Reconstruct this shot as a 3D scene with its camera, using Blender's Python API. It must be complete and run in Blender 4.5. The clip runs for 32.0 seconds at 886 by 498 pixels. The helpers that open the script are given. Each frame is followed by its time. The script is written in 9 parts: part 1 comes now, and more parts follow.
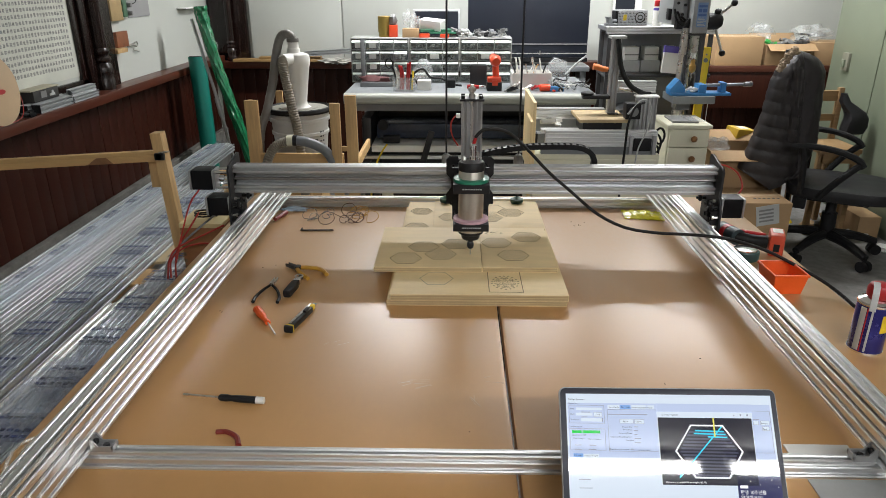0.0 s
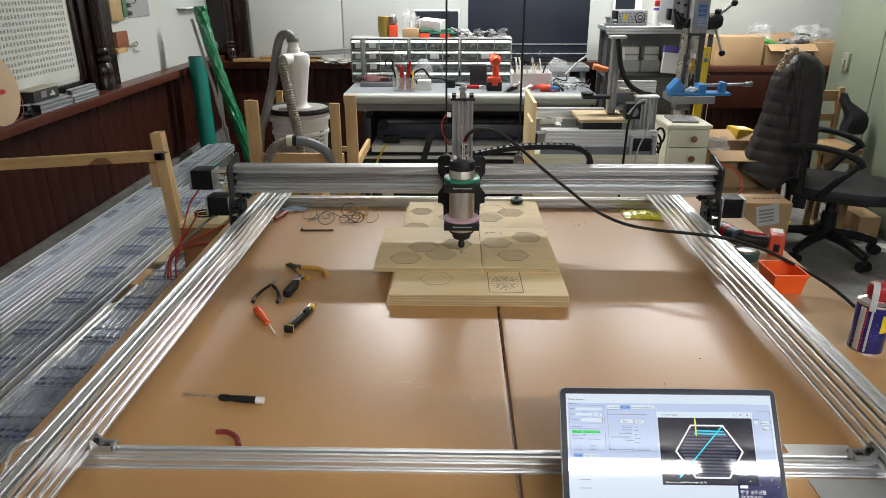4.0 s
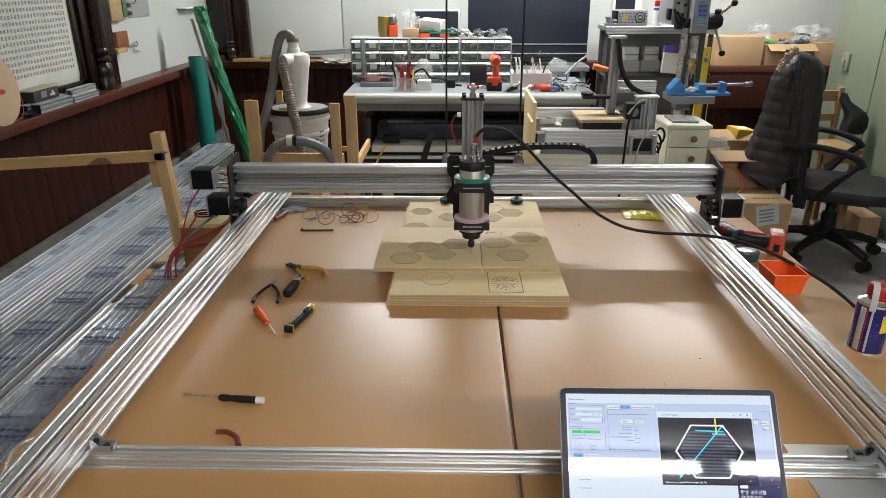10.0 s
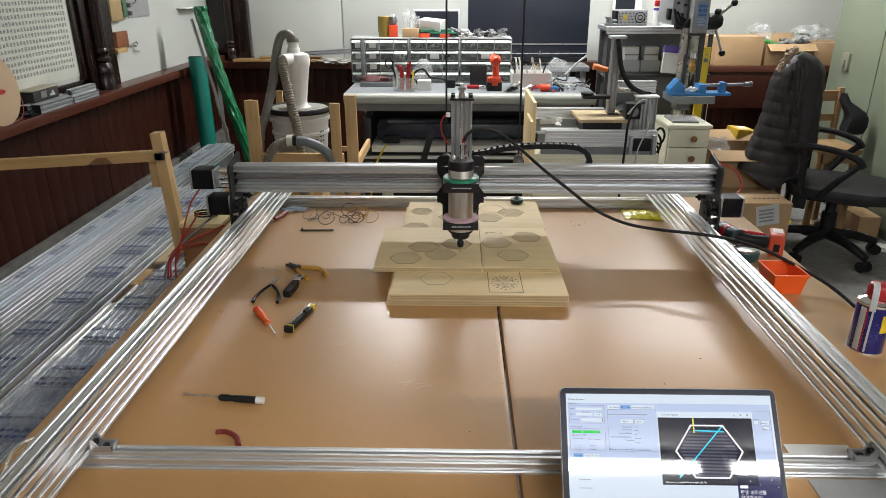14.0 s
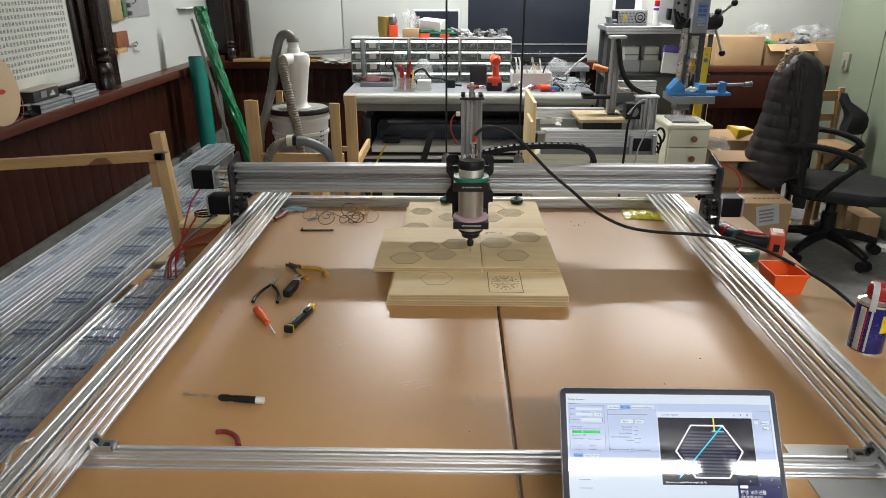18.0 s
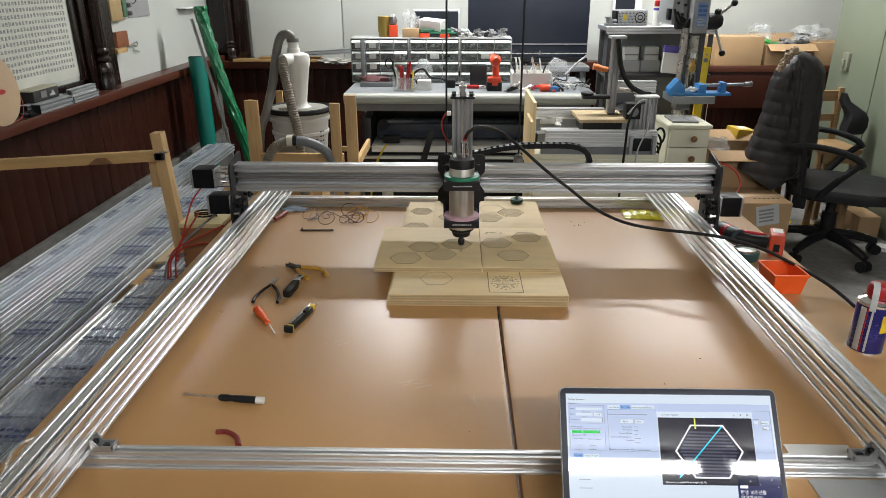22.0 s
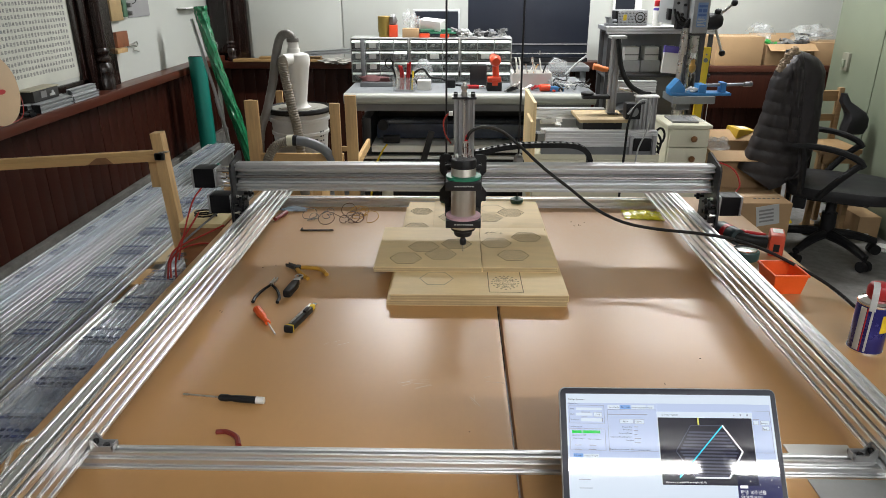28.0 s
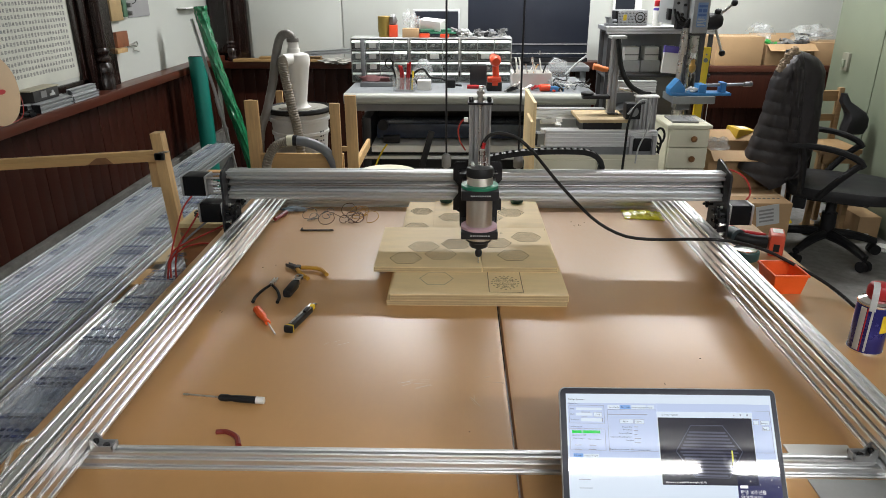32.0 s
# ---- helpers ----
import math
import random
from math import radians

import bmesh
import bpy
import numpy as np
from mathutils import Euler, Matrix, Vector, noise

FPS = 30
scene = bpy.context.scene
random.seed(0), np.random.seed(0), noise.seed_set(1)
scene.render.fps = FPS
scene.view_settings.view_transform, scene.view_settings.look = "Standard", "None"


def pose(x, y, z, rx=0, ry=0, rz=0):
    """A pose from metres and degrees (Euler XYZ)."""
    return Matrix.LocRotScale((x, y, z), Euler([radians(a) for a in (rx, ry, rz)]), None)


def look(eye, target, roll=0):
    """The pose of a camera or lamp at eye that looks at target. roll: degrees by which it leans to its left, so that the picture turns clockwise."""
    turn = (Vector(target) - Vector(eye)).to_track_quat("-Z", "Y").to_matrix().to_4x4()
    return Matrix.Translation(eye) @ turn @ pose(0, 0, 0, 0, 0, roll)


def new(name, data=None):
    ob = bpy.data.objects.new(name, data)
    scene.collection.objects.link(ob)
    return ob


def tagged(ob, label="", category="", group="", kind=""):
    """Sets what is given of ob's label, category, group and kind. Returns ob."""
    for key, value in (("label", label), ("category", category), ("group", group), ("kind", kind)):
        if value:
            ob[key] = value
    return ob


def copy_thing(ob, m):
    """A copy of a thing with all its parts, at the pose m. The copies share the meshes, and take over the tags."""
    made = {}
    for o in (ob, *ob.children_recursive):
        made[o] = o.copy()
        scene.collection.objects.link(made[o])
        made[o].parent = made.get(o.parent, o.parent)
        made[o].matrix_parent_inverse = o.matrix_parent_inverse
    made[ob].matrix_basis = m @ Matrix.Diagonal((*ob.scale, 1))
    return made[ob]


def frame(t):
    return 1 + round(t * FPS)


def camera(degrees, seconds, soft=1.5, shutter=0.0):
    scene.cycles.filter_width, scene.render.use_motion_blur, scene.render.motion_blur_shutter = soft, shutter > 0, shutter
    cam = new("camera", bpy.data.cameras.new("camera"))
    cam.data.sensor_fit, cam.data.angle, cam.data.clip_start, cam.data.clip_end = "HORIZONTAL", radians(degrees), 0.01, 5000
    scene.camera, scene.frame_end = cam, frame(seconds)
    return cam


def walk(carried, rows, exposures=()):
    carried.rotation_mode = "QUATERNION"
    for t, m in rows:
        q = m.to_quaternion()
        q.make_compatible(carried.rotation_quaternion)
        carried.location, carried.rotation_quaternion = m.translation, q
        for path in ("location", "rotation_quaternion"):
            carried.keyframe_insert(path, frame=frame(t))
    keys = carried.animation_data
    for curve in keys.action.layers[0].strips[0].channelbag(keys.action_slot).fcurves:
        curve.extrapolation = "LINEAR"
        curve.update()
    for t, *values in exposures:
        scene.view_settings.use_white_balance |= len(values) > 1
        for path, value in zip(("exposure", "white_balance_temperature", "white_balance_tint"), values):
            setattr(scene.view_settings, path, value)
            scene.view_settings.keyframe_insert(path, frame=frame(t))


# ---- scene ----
# ---------------- camera ----------------
EYE = (-0.046, 0.0, 1.4834)
TILT, TURN, LEAN = radians(21.66), radians(1.22), -0.06
AIM = (EYE[0] - math.sin(TURN) * math.cos(TILT), EYE[1] + math.cos(TURN) * math.cos(TILT), EYE[2] - math.sin(TILT))
cam = camera(66.22, 32.0, soft=0.8)
walk(cam, [(0.0, look(EYE, AIM, LEAN)), (32.0, look(EYE, AIM, LEAN))])

# ---------------- world and lamps ----------------
TUBES = []          # (x, y, length along x): ceiling fittings, built further down


def make_world():
    w = bpy.data.worlds.new("night_sky")
    w.use_nodes = True
    w.node_tree.nodes["Background"].inputs[0].default_value = (0.01, 0.012, 0.018, 1)
    w.node_tree.nodes["Background"].inputs[1].default_value = 0.3
    scene.world = w


make_world()
CEIL = 2.50
for fx, fy, power, wide in ((-0.12, 4.55, 44, 0.10), (1.60, 4.45, 42, 0.10), (0.52, -1.17, 36, 0.03), (1.88, -1.17, 36, 0.03)):
    d = bpy.data.lights.new("tube_light", "AREA")
    d.shape, d.size, d.size_y, d.energy, d.color = "RECTANGLE", 1.2, wide, power, (0.975, 0.98, 0.99)
    o = new("tube_light", d)
    o.matrix_basis = pose(fx, fy, CEIL - 0.092)
    TUBES.append((fx, fy))
scene.view_settings.exposure = 0.0

# ---------------- materials ----------------
MATS = {}


def mat(name, col, rough=0.5, metal=0.0, var=0.12, scale=8.0, bump=0.05, fine=180.0, stretch=(1, 1, 1), rnd=0.0, coat=0.0,
        trans=0.0, alpha=1.0, emit=None, power=0.0, rvar=0.12, spec=0.5, stain=None, amount=0.0, coat_rough=0.03):
    """A procedural surface: two scales of noise in colour, noise in gloss and relief."""
    m = bpy.data.materials.new(name)
    m.use_nodes = True
    nt = m.node_tree
    b = nt.nodes["Principled BSDF"]
    tc = nt.nodes.new("ShaderNodeTexCoord")
    mp = nt.nodes.new("ShaderNodeMapping")
    mp.inputs["Scale"].default_value = stretch
    nt.links.new(tc.outputs["Object"], mp.inputs["Vector"])
    n1, n2 = nt.nodes.new("ShaderNodeTexNoise"), nt.nodes.new("ShaderNodeTexNoise")
    for n, s, dt in ((n1, scale, 4), (n2, fine, 3)):
        n.inputs["Scale"].default_value, n.inputs["Detail"].default_value = s, dt
        nt.links.new(mp.outputs[0], n.inputs["Vector"])
    add = nt.nodes.new("ShaderNodeMath")
    add.operation = "MULTIPLY_ADD"
    nt.links.new(n2.outputs[0], add.inputs[0])
    add.inputs[1].default_value = 0.4
    nt.links.new(n1.outputs[0], add.inputs[2])
    fac = add.outputs[0]
    mr = nt.nodes.new("ShaderNodeMapRange")
    mr.inputs["From Min"].default_value, mr.inputs["From Max"].default_value = 0.35, 1.05
    mr.inputs["To Min"].default_value, mr.inputs["To Max"].default_value = 1 - var, 1 + var
    nt.links.new(fac, mr.inputs["Value"])
    val = mr.outputs[0]
    if rnd:
        oi = nt.nodes.new("ShaderNodeObjectInfo")
        r2 = nt.nodes.new("ShaderNodeMapRange")
        r2.inputs["To Min"].default_value, r2.inputs["To Max"].default_value = 1 - rnd, 1 + rnd
        nt.links.new(oi.outputs["Random"], r2.inputs["Value"])
        mu = nt.nodes.new("ShaderNodeMath")
        mu.operation = "MULTIPLY"
        nt.links.new(val, mu.inputs[0])
        nt.links.new(r2.outputs[0], mu.inputs[1])
        val = mu.outputs[0]
    mix = nt.nodes.new("ShaderNodeVectorMath")
    mix.operation = "SCALE"
    mix.inputs[0].default_value = col
    nt.links.new(val, mix.inputs["Scale"])
    colour = mix.outputs[0]
    if stain:
        n3 = nt.nodes.new("ShaderNodeTexNoise")
        n3.inputs["Scale"].default_value, n3.inputs["Detail"].default_value = scale * 0.5, 6
        nt.links.new(tc.outputs["Object"], n3.inputs["Vector"])
        ra = nt.nodes.new("ShaderNodeMapRange")
        ra.inputs["From Min"].default_value, ra.inputs["From Max"].default_value = 0.52, 0.68
        ra.inputs["To Max"].default_value = amount
        nt.links.new(n3.outputs[0], ra.inputs["Value"])
        mc = nt.nodes.new("ShaderNodeMix")
        mc.data_type = "RGBA"
        nt.links.new(ra.outputs[0], mc.inputs[0])
        nt.links.new(colour, mc.inputs[6])
        mc.inputs[7].default_value = (*stain, 1)
        colour = mc.outputs[2]
    nt.links.new(colour, b.inputs["Base Color"])
    rr = nt.nodes.new("ShaderNodeMapRange")
    rr.inputs["From Min"].default_value, rr.inputs["From Max"].default_value = 0.35, 1.05
    rr.inputs["To Min"].default_value, rr.inputs["To Max"].default_value = max(0.02, rough - rvar * rough), min(1, rough + rvar * rough)
    nt.links.new(fac, rr.inputs["Value"])
    nt.links.new(rr.outputs[0], b.inputs["Roughness"])
    b.inputs["Metallic"].default_value = metal
    b.inputs["Specular IOR Level"].default_value = spec
    b.inputs["Coat Weight"].default_value = coat
    b.inputs["Coat Roughness"].default_value = coat_rough
    b.inputs["Transmission Weight"].default_value = trans
    b.inputs["Alpha"].default_value = alpha
    if emit:
        b.inputs["Emission Color"].default_value = (*emit, 1)
        b.inputs["Emission Strength"].default_value = power
    if bump:
        bp = nt.nodes.new("ShaderNodeBump")
        bp.inputs["Strength"].default_value = bump
        bp.inputs["Distance"].default_value = 0.004
        nt.links.new(fac, bp.inputs["Height"])
        nt.links.new(bp.outputs[0], b.inputs["Normal"])
    MATS[name] = m
    return m


LONG = (6, 0.25, 6)      # grain that runs along y
ALONGX = (0.25, 6, 6)
ALONGZ = (6, 6, 0.25)
# paler copy: the rails' bright ceiling reflection is partly put into this colour
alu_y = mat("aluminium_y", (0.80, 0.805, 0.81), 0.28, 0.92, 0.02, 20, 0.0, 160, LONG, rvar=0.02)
# the same metal in darker base tones for crossbars, beam and uprights
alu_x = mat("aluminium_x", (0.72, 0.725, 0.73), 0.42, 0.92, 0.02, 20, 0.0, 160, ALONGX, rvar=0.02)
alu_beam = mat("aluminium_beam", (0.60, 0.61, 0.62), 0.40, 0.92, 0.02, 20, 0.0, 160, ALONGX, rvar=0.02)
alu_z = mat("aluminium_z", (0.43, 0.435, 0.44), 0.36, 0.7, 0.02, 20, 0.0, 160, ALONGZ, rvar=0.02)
alu_old = mat("stock_aluminium", (0.45, 0.47, 0.48), 0.42, 0.6, 0.06, 14, 0.0, 120, LONG, rnd=0.18)
dark_steel = mat("dark_steel_paint", (0.06, 0.06, 0.062), 0.4, 0.4, 0.2, 15, 0.03, 200)
steel = mat("steel", (0.62, 0.60, 0.57), 0.28, 0.95, 0.08, 30, 0.02, 300)
chrome = mat("chrome", (0.85, 0.85, 0.86), 0.10, 1.0, 0.04, 30, 0.0, 300)
spindle_steel = mat("brushed_steel", (0.60, 0.56, 0.50), 0.30, 0.9, 0.06, 25, 0.02, 220, (6, 6, 0.3))
black_plate = mat("black_anodised", (0.016, 0.016, 0.018), 0.42, 0.0, 0.2, 20, 0.03, 260, spec=0.28)
black_plastic = mat("black_plastic", (0.014, 0.014, 0.015), 0.45, 0.0, 0.25, 30, 0.05, 320, spec=0.22)
motor_black = mat("black_motor_paint", (0.007, 0.007, 0.008), 0.40, 0.0, 0.2, 30, 0.03, 320, spec=0.12)
black_rubber = mat("black_rubber", (0.011, 0.011, 0.011), 0.5, 0.0, 0.2, 40, 0.03, 300, spec=0.25)
dark_gap = mat("dark_edge", (0.02, 0.014, 0.01), 0.8, 0.0, 0.2, 20, 0.1, 200)
laminate = mat("brown_laminate", (0.49, 0.268, 0.100), 0.42, 0.0, 0.07, 5.0, 0.010, 90, (1, 0.5, 1), spec=0.30, coat=0.90, coat_rough=0.36, stain=(0.52, 0.29, 0.12), amount=0.25, rvar=0.4)
laminate_edge = mat("laminate_edge", (0.33, 0.17, 0.08), 0.35, 0.0, 0.1, 12, 0.02, 200)
plywood = mat("birch_plywood", (0.80, 0.615, 0.335), 0.55, 0.0, 0.10, 7, 0.05, 70, (1, 5, 1), stain=(0.62, 0.48, 0.28), amount=0.3)
ply_edge = mat("plywood_edge", (0.40, 0.295, 0.155), 0.7, 0.0, 0.2, 30, 0.1, 200, (0.5, 0.5, 12))
ply_core = mat("plywood_core", (0.50, 0.375, 0.205), 0.7, 0.0, 0.2, 30, 0.1, 200, (0.5, 0.5, 6))
pine = mat("pine_wood", (0.53, 0.34, 0.15), 0.55, 0.0, 0.26, 9, 0.06, 70, (7, 7, 0.5), rnd=0.08)
pine_x = mat("pine_wood_flat", (0.50, 0.31, 0.13), 0.55, 0.0, 0.16, 9, 0.06, 70, (0.5, 7, 7), rnd=0.08)
wainscot = mat("dark_red_wood", (0.034, 0.0085, 0.0045), 0.42, 0.0, 0.4, 7, 0.08, 60, (9, 9, 0.6), rnd=0.06, spec=0.22)
ledge_wood = mat("ledge_wood", (0.085, 0.020, 0.009), 0.36, 0.0, 0.3, 6, 0.06, 60, (6, 0.6, 6))
ledge_wood_x = mat("ledge_wood_x", (0.075, 0.022, 0.012), 0.36, 0.0, 0.3, 6, 0.06, 60, (0.6, 6, 6))
column_wood = mat("dark_column_wood", (0.013, 0.0058, 0.0045), 0.26, 0.0, 0.35, 10, 0.05, 90, (6, 6, 0.5))
white_wall = mat("white_wall", (0.53, 0.55, 0.51), 0.7, 0.0, 0.035, 2.0, 0.05, 120, stain=(0.48, 0.495, 0.45), amount=0.35)
ceiling_white = mat("ceiling_white", (0.78, 0.78, 0.75), 0.8, 0.0, 0.04, 3, 0.06, 90)
concrete = mat("grey_concrete", (0.14, 0.135, 0.12), 0.85, 0.0, 0.45, 14, 0.6, 70, stain=(0.06, 0.055, 0.045), amount=0.8)
floor_mat = mat("terrazzo_floor", (0.20, 0.195, 0.185), 0.5, 0.0, 0.40, 24, 0.08, 120, stain=(0.25, 0.245, 0.235), amount=0.6)
white_paint = mat("white_paint", (0.78, 0.78, 0.76), 0.45, 0.0, 0.05, 10, 0.03, 200)
cream_paint = mat("cream_paint", (0.66, 0.64, 0.50), 0.4, 0.0, 0.06, 8, 0.03, 150)
sage_paint = mat("sage_green_paint", (0.172, 0.198, 0.140), 0.38, 0.0, 0.07, 4, 0.02, 160)
grey_plastic = mat("grey_plastic", (0.20, 0.20, 0.20), 0.45, 0.0, 0.15, 20, 0.05, 200)
light_grey = mat("light_grey_plastic", (0.46, 0.475, 0.47), 0.4, 0.0, 0.1, 15, 0.03, 200)
white_plastic = mat("white_plastic", (0.74, 0.73, 0.69), 0.38, 0.0, 0.06, 10, 0.03, 200)
bucket_mat = mat("grey_white_bucket", (0.50, 0.50, 0.48), 0.4, 0.0, 0.1, 8, 0.03, 150)
brown_hose = mat("dusty_brown_hose", (0.20, 0.175, 0.135), 0.5, 0.0, 0.25, 24, 0.04, 160)
hose_mat = mat("grey_hose", (0.16, 0.15, 0.135), 0.42, 0.0, 0.15, 20, 0.04, 160)
orange = mat("orange_plastic", (0.82, 0.105, 0.012), 0.4, 0.0, 0.06, 15, 0.03, 200)
red_orange = mat("red_orange_plastic", (0.66, 0.065, 0.02), 0.33, 0.0, 0.08, 15, 0.03, 200)
red = mat("red_plastic", (0.42, 0.012, 0.015), 0.35, 0.0, 0.08, 15, 0.03, 200)
dull_red = mat("dull_red_vinyl", (0.20, 0.022, 0.016), 0.4, 0.0, 0.1, 15, 0.03, 200)
red_wire = mat("red_wire", (0.40, 0.03, 0.02), 0.4, 0.0, 0.1, 30, 0.0, 200)
yellow = mat("yellow_plastic", (0.78, 0.56, 0.02), 0.4, 0.0, 0.06, 15, 0.03, 200)
ochre = mat("ochre_grip", (0.50, 0.26, 0.03), 0.42, 0.0, 0.1, 15, 0.03, 200)
green_mount = mat("green_plastic", (0.015, 0.20, 0.115), 0.4, 0.0, 0.08, 15, 0.04, 300)
pink_mount = mat("pink_plastic", (0.60, 0.38, 0.44), 0.45, 0.0, 0.08, 15, 0.05, 300)
teal = mat("teal_roll", (0.003, 0.16, 0.12), 0.45, 0.0, 0.1, 8, 0.04, 100)
green_film = mat("green_film", (0.012, 0.16, 0.065), 0.16, 0.0, 0.6, 22, 0.5, 70, (3, 3, 0.6), alpha=0.92, coat=0.4)
blue_paint = mat("blue_paint", (0.04, 0.22, 0.52), 0.35, 0.0, 0.12, 15, 0.05, 160)
navy = mat("navy_can", (0.022, 0.022, 0.16), 0.28, 0.3, 0.06, 12, 0.02, 200)
purple = mat("purple_band", (0.10, 0.07, 0.38), 0.4, 0.0, 0.06, 12, 0.02, 200)
cardboard = mat("cardboard", (0.38, 0.245, 0.125), 0.75, 0.0, 0.10, 8, 0.06, 90, stain=(0.33, 0.21, 0.11), amount=0.3)
kraft = mat("tan_disc", (0.50, 0.36, 0.22), 0.6, 0.0, 0.06, 8, 0.04, 90)
paper = mat("paper", (0.74, 0.74, 0.71), 0.6, 0.0, 0.04, 8, 0.04, 120)
ink = mat("ink", (0.05, 0.05, 0.055), 0.7, 0.0, 0.2, 20, 0.0, 100)
engrave = mat("engraved_line", (0.17, 0.12, 0.065), 0.8, 0.0, 0.3, 60, 0.05, 300)
hatch = mat("pale_engraving", (0.40, 0.33, 0.22), 0.8, 0.0, 0.2, 60, 0.05, 300)
screen_black = mat("screen_black", (0.010, 0.012, 0.017), 0.22, 0.0, 0.1, 5, 0.0, 100)
tv_black = mat("tv_black", (0.014, 0.017, 0.026), 0.30, 0.0, 0.15, 3, 0.0, 100)
rack_black = mat("black_rack_paint", (0.02, 0.02, 0.021), 0.4, 0.3, 0.2, 15, 0.03, 200)
machine_grey = mat("grey_machine_paint", (0.22, 0.23, 0.24), 0.4, 0.3, 0.15, 12, 0.05, 160)
bench_top = mat("grey_bench_top", (0.21, 0.225, 0.235), 0.4, 0.0, 0.15, 6, 0.05, 120, stain=(0.28, 0.29, 0.30), amount=0.5)
bench_edge = mat("bench_edge", (0.36, 0.37, 0.33), 0.32, 0.0, 0.08, 6, 0.03, 120, ALONGX)
jacket_cloth = mat("black_quilted_cloth", (0.034, 0.030, 0.031), 0.5, 0.0, 0.35, 14, 0.6, 50, spec=0.35)
fur = mat("tan_fur", (0.33, 0.25, 0.17), 0.9, 0.0, 0.35, 40, 0.6, 160)
leather = mat("black_leather", (0.016, 0.016, 0.018), 0.45, 0.0, 0.25, 14, 0.15, 140, spec=0.28)
clear_drawer = mat("clear_drawer", (0.24, 0.275, 0.27), 0.12, 0.0, 0.6, 30, 0.05, 90, rnd=0.3, coat=0.4)
clear_plastic = mat("clear_plastic", (0.80, 0.83, 0.83), 0.12, 0.0, 0.05, 20, 0.4, 40, alpha=0.22, coat=0.5)
film_tint = mat("pale_blue_film_panel", (0.26, 0.30, 0.42), 0.3, 0.0, 0.3, 30, 0.3, 60, alpha=0.14)
film_print = mat("blue_film_print", (0.08, 0.10, 0.22), 0.3, 0.0, 0.3, 30, 0.3, 60, alpha=0.60)
junk_grey = mat("mixed_metal", (0.22, 0.22, 0.22), 0.4, 0.5, 0.6, 30, 0.3, 90, rnd=0.4)
dark_screw = mat("dark_lead_screw", (0.22, 0.21, 0.20), 0.35, 0.7)
poly_grey = mat("pole_grey", (0.50, 0.51, 0.50), 0.35, 0.4)
dull_orange = mat("dull_orange", (0.55, 0.15, 0.03), 0.4)
tube_glow = mat("tube_glow", (0.9, 0.9, 0.9), 0.5, emit=(0.985, 0.98, 0.98), power=78.0, bump=0)




def clear_sheet(name, gloss, rough, tint):
    """Clear film: mostly see-through, with a thin bright gloss on every crease."""
    m = bpy.data.materials.new(name)
    m.use_nodes = True
    nt = m.node_tree
    nt.nodes.remove(nt.nodes["Principled BSDF"])
    clear, shine, mix = (nt.nodes.new("ShaderNode" + k) for k in ("BsdfTransparent", "BsdfGlossy", "MixShader"))
    clear.inputs[0].default_value = (*tint, 1)
    shine.inputs["Color"].default_value = (0.92, 0.95, 1.0, 1)
    shine.inputs["Roughness"].default_value = rough
    n = nt.nodes.new("ShaderNodeTexNoise")
    n.inputs["Scale"].default_value = 60
    bp = nt.nodes.new("ShaderNodeBump")
    bp.inputs["Strength"].default_value, bp.inputs["Distance"].default_value = 0.5, 0.003
    nt.links.new(n.outputs[0], bp.inputs["Height"])
    nt.links.new(bp.outputs[0], shine.inputs["Normal"])
    mix.inputs[0].default_value = gloss
    nt.links.new(clear.outputs[0], mix.inputs[1])
    nt.links.new(shine.outputs[0], mix.inputs[2])
    nt.links.new(mix.outputs[0], nt.nodes["Material Output"].inputs[0])
    MATS[name] = m
    return m


film_wrap = clear_sheet("printed_film_wrap", 0.13, 0.20, (0.88, 0.905, 0.95))
loose_film = clear_sheet("loose_clear_film", 0.26, 0.09, (0.92, 0.94, 0.985))


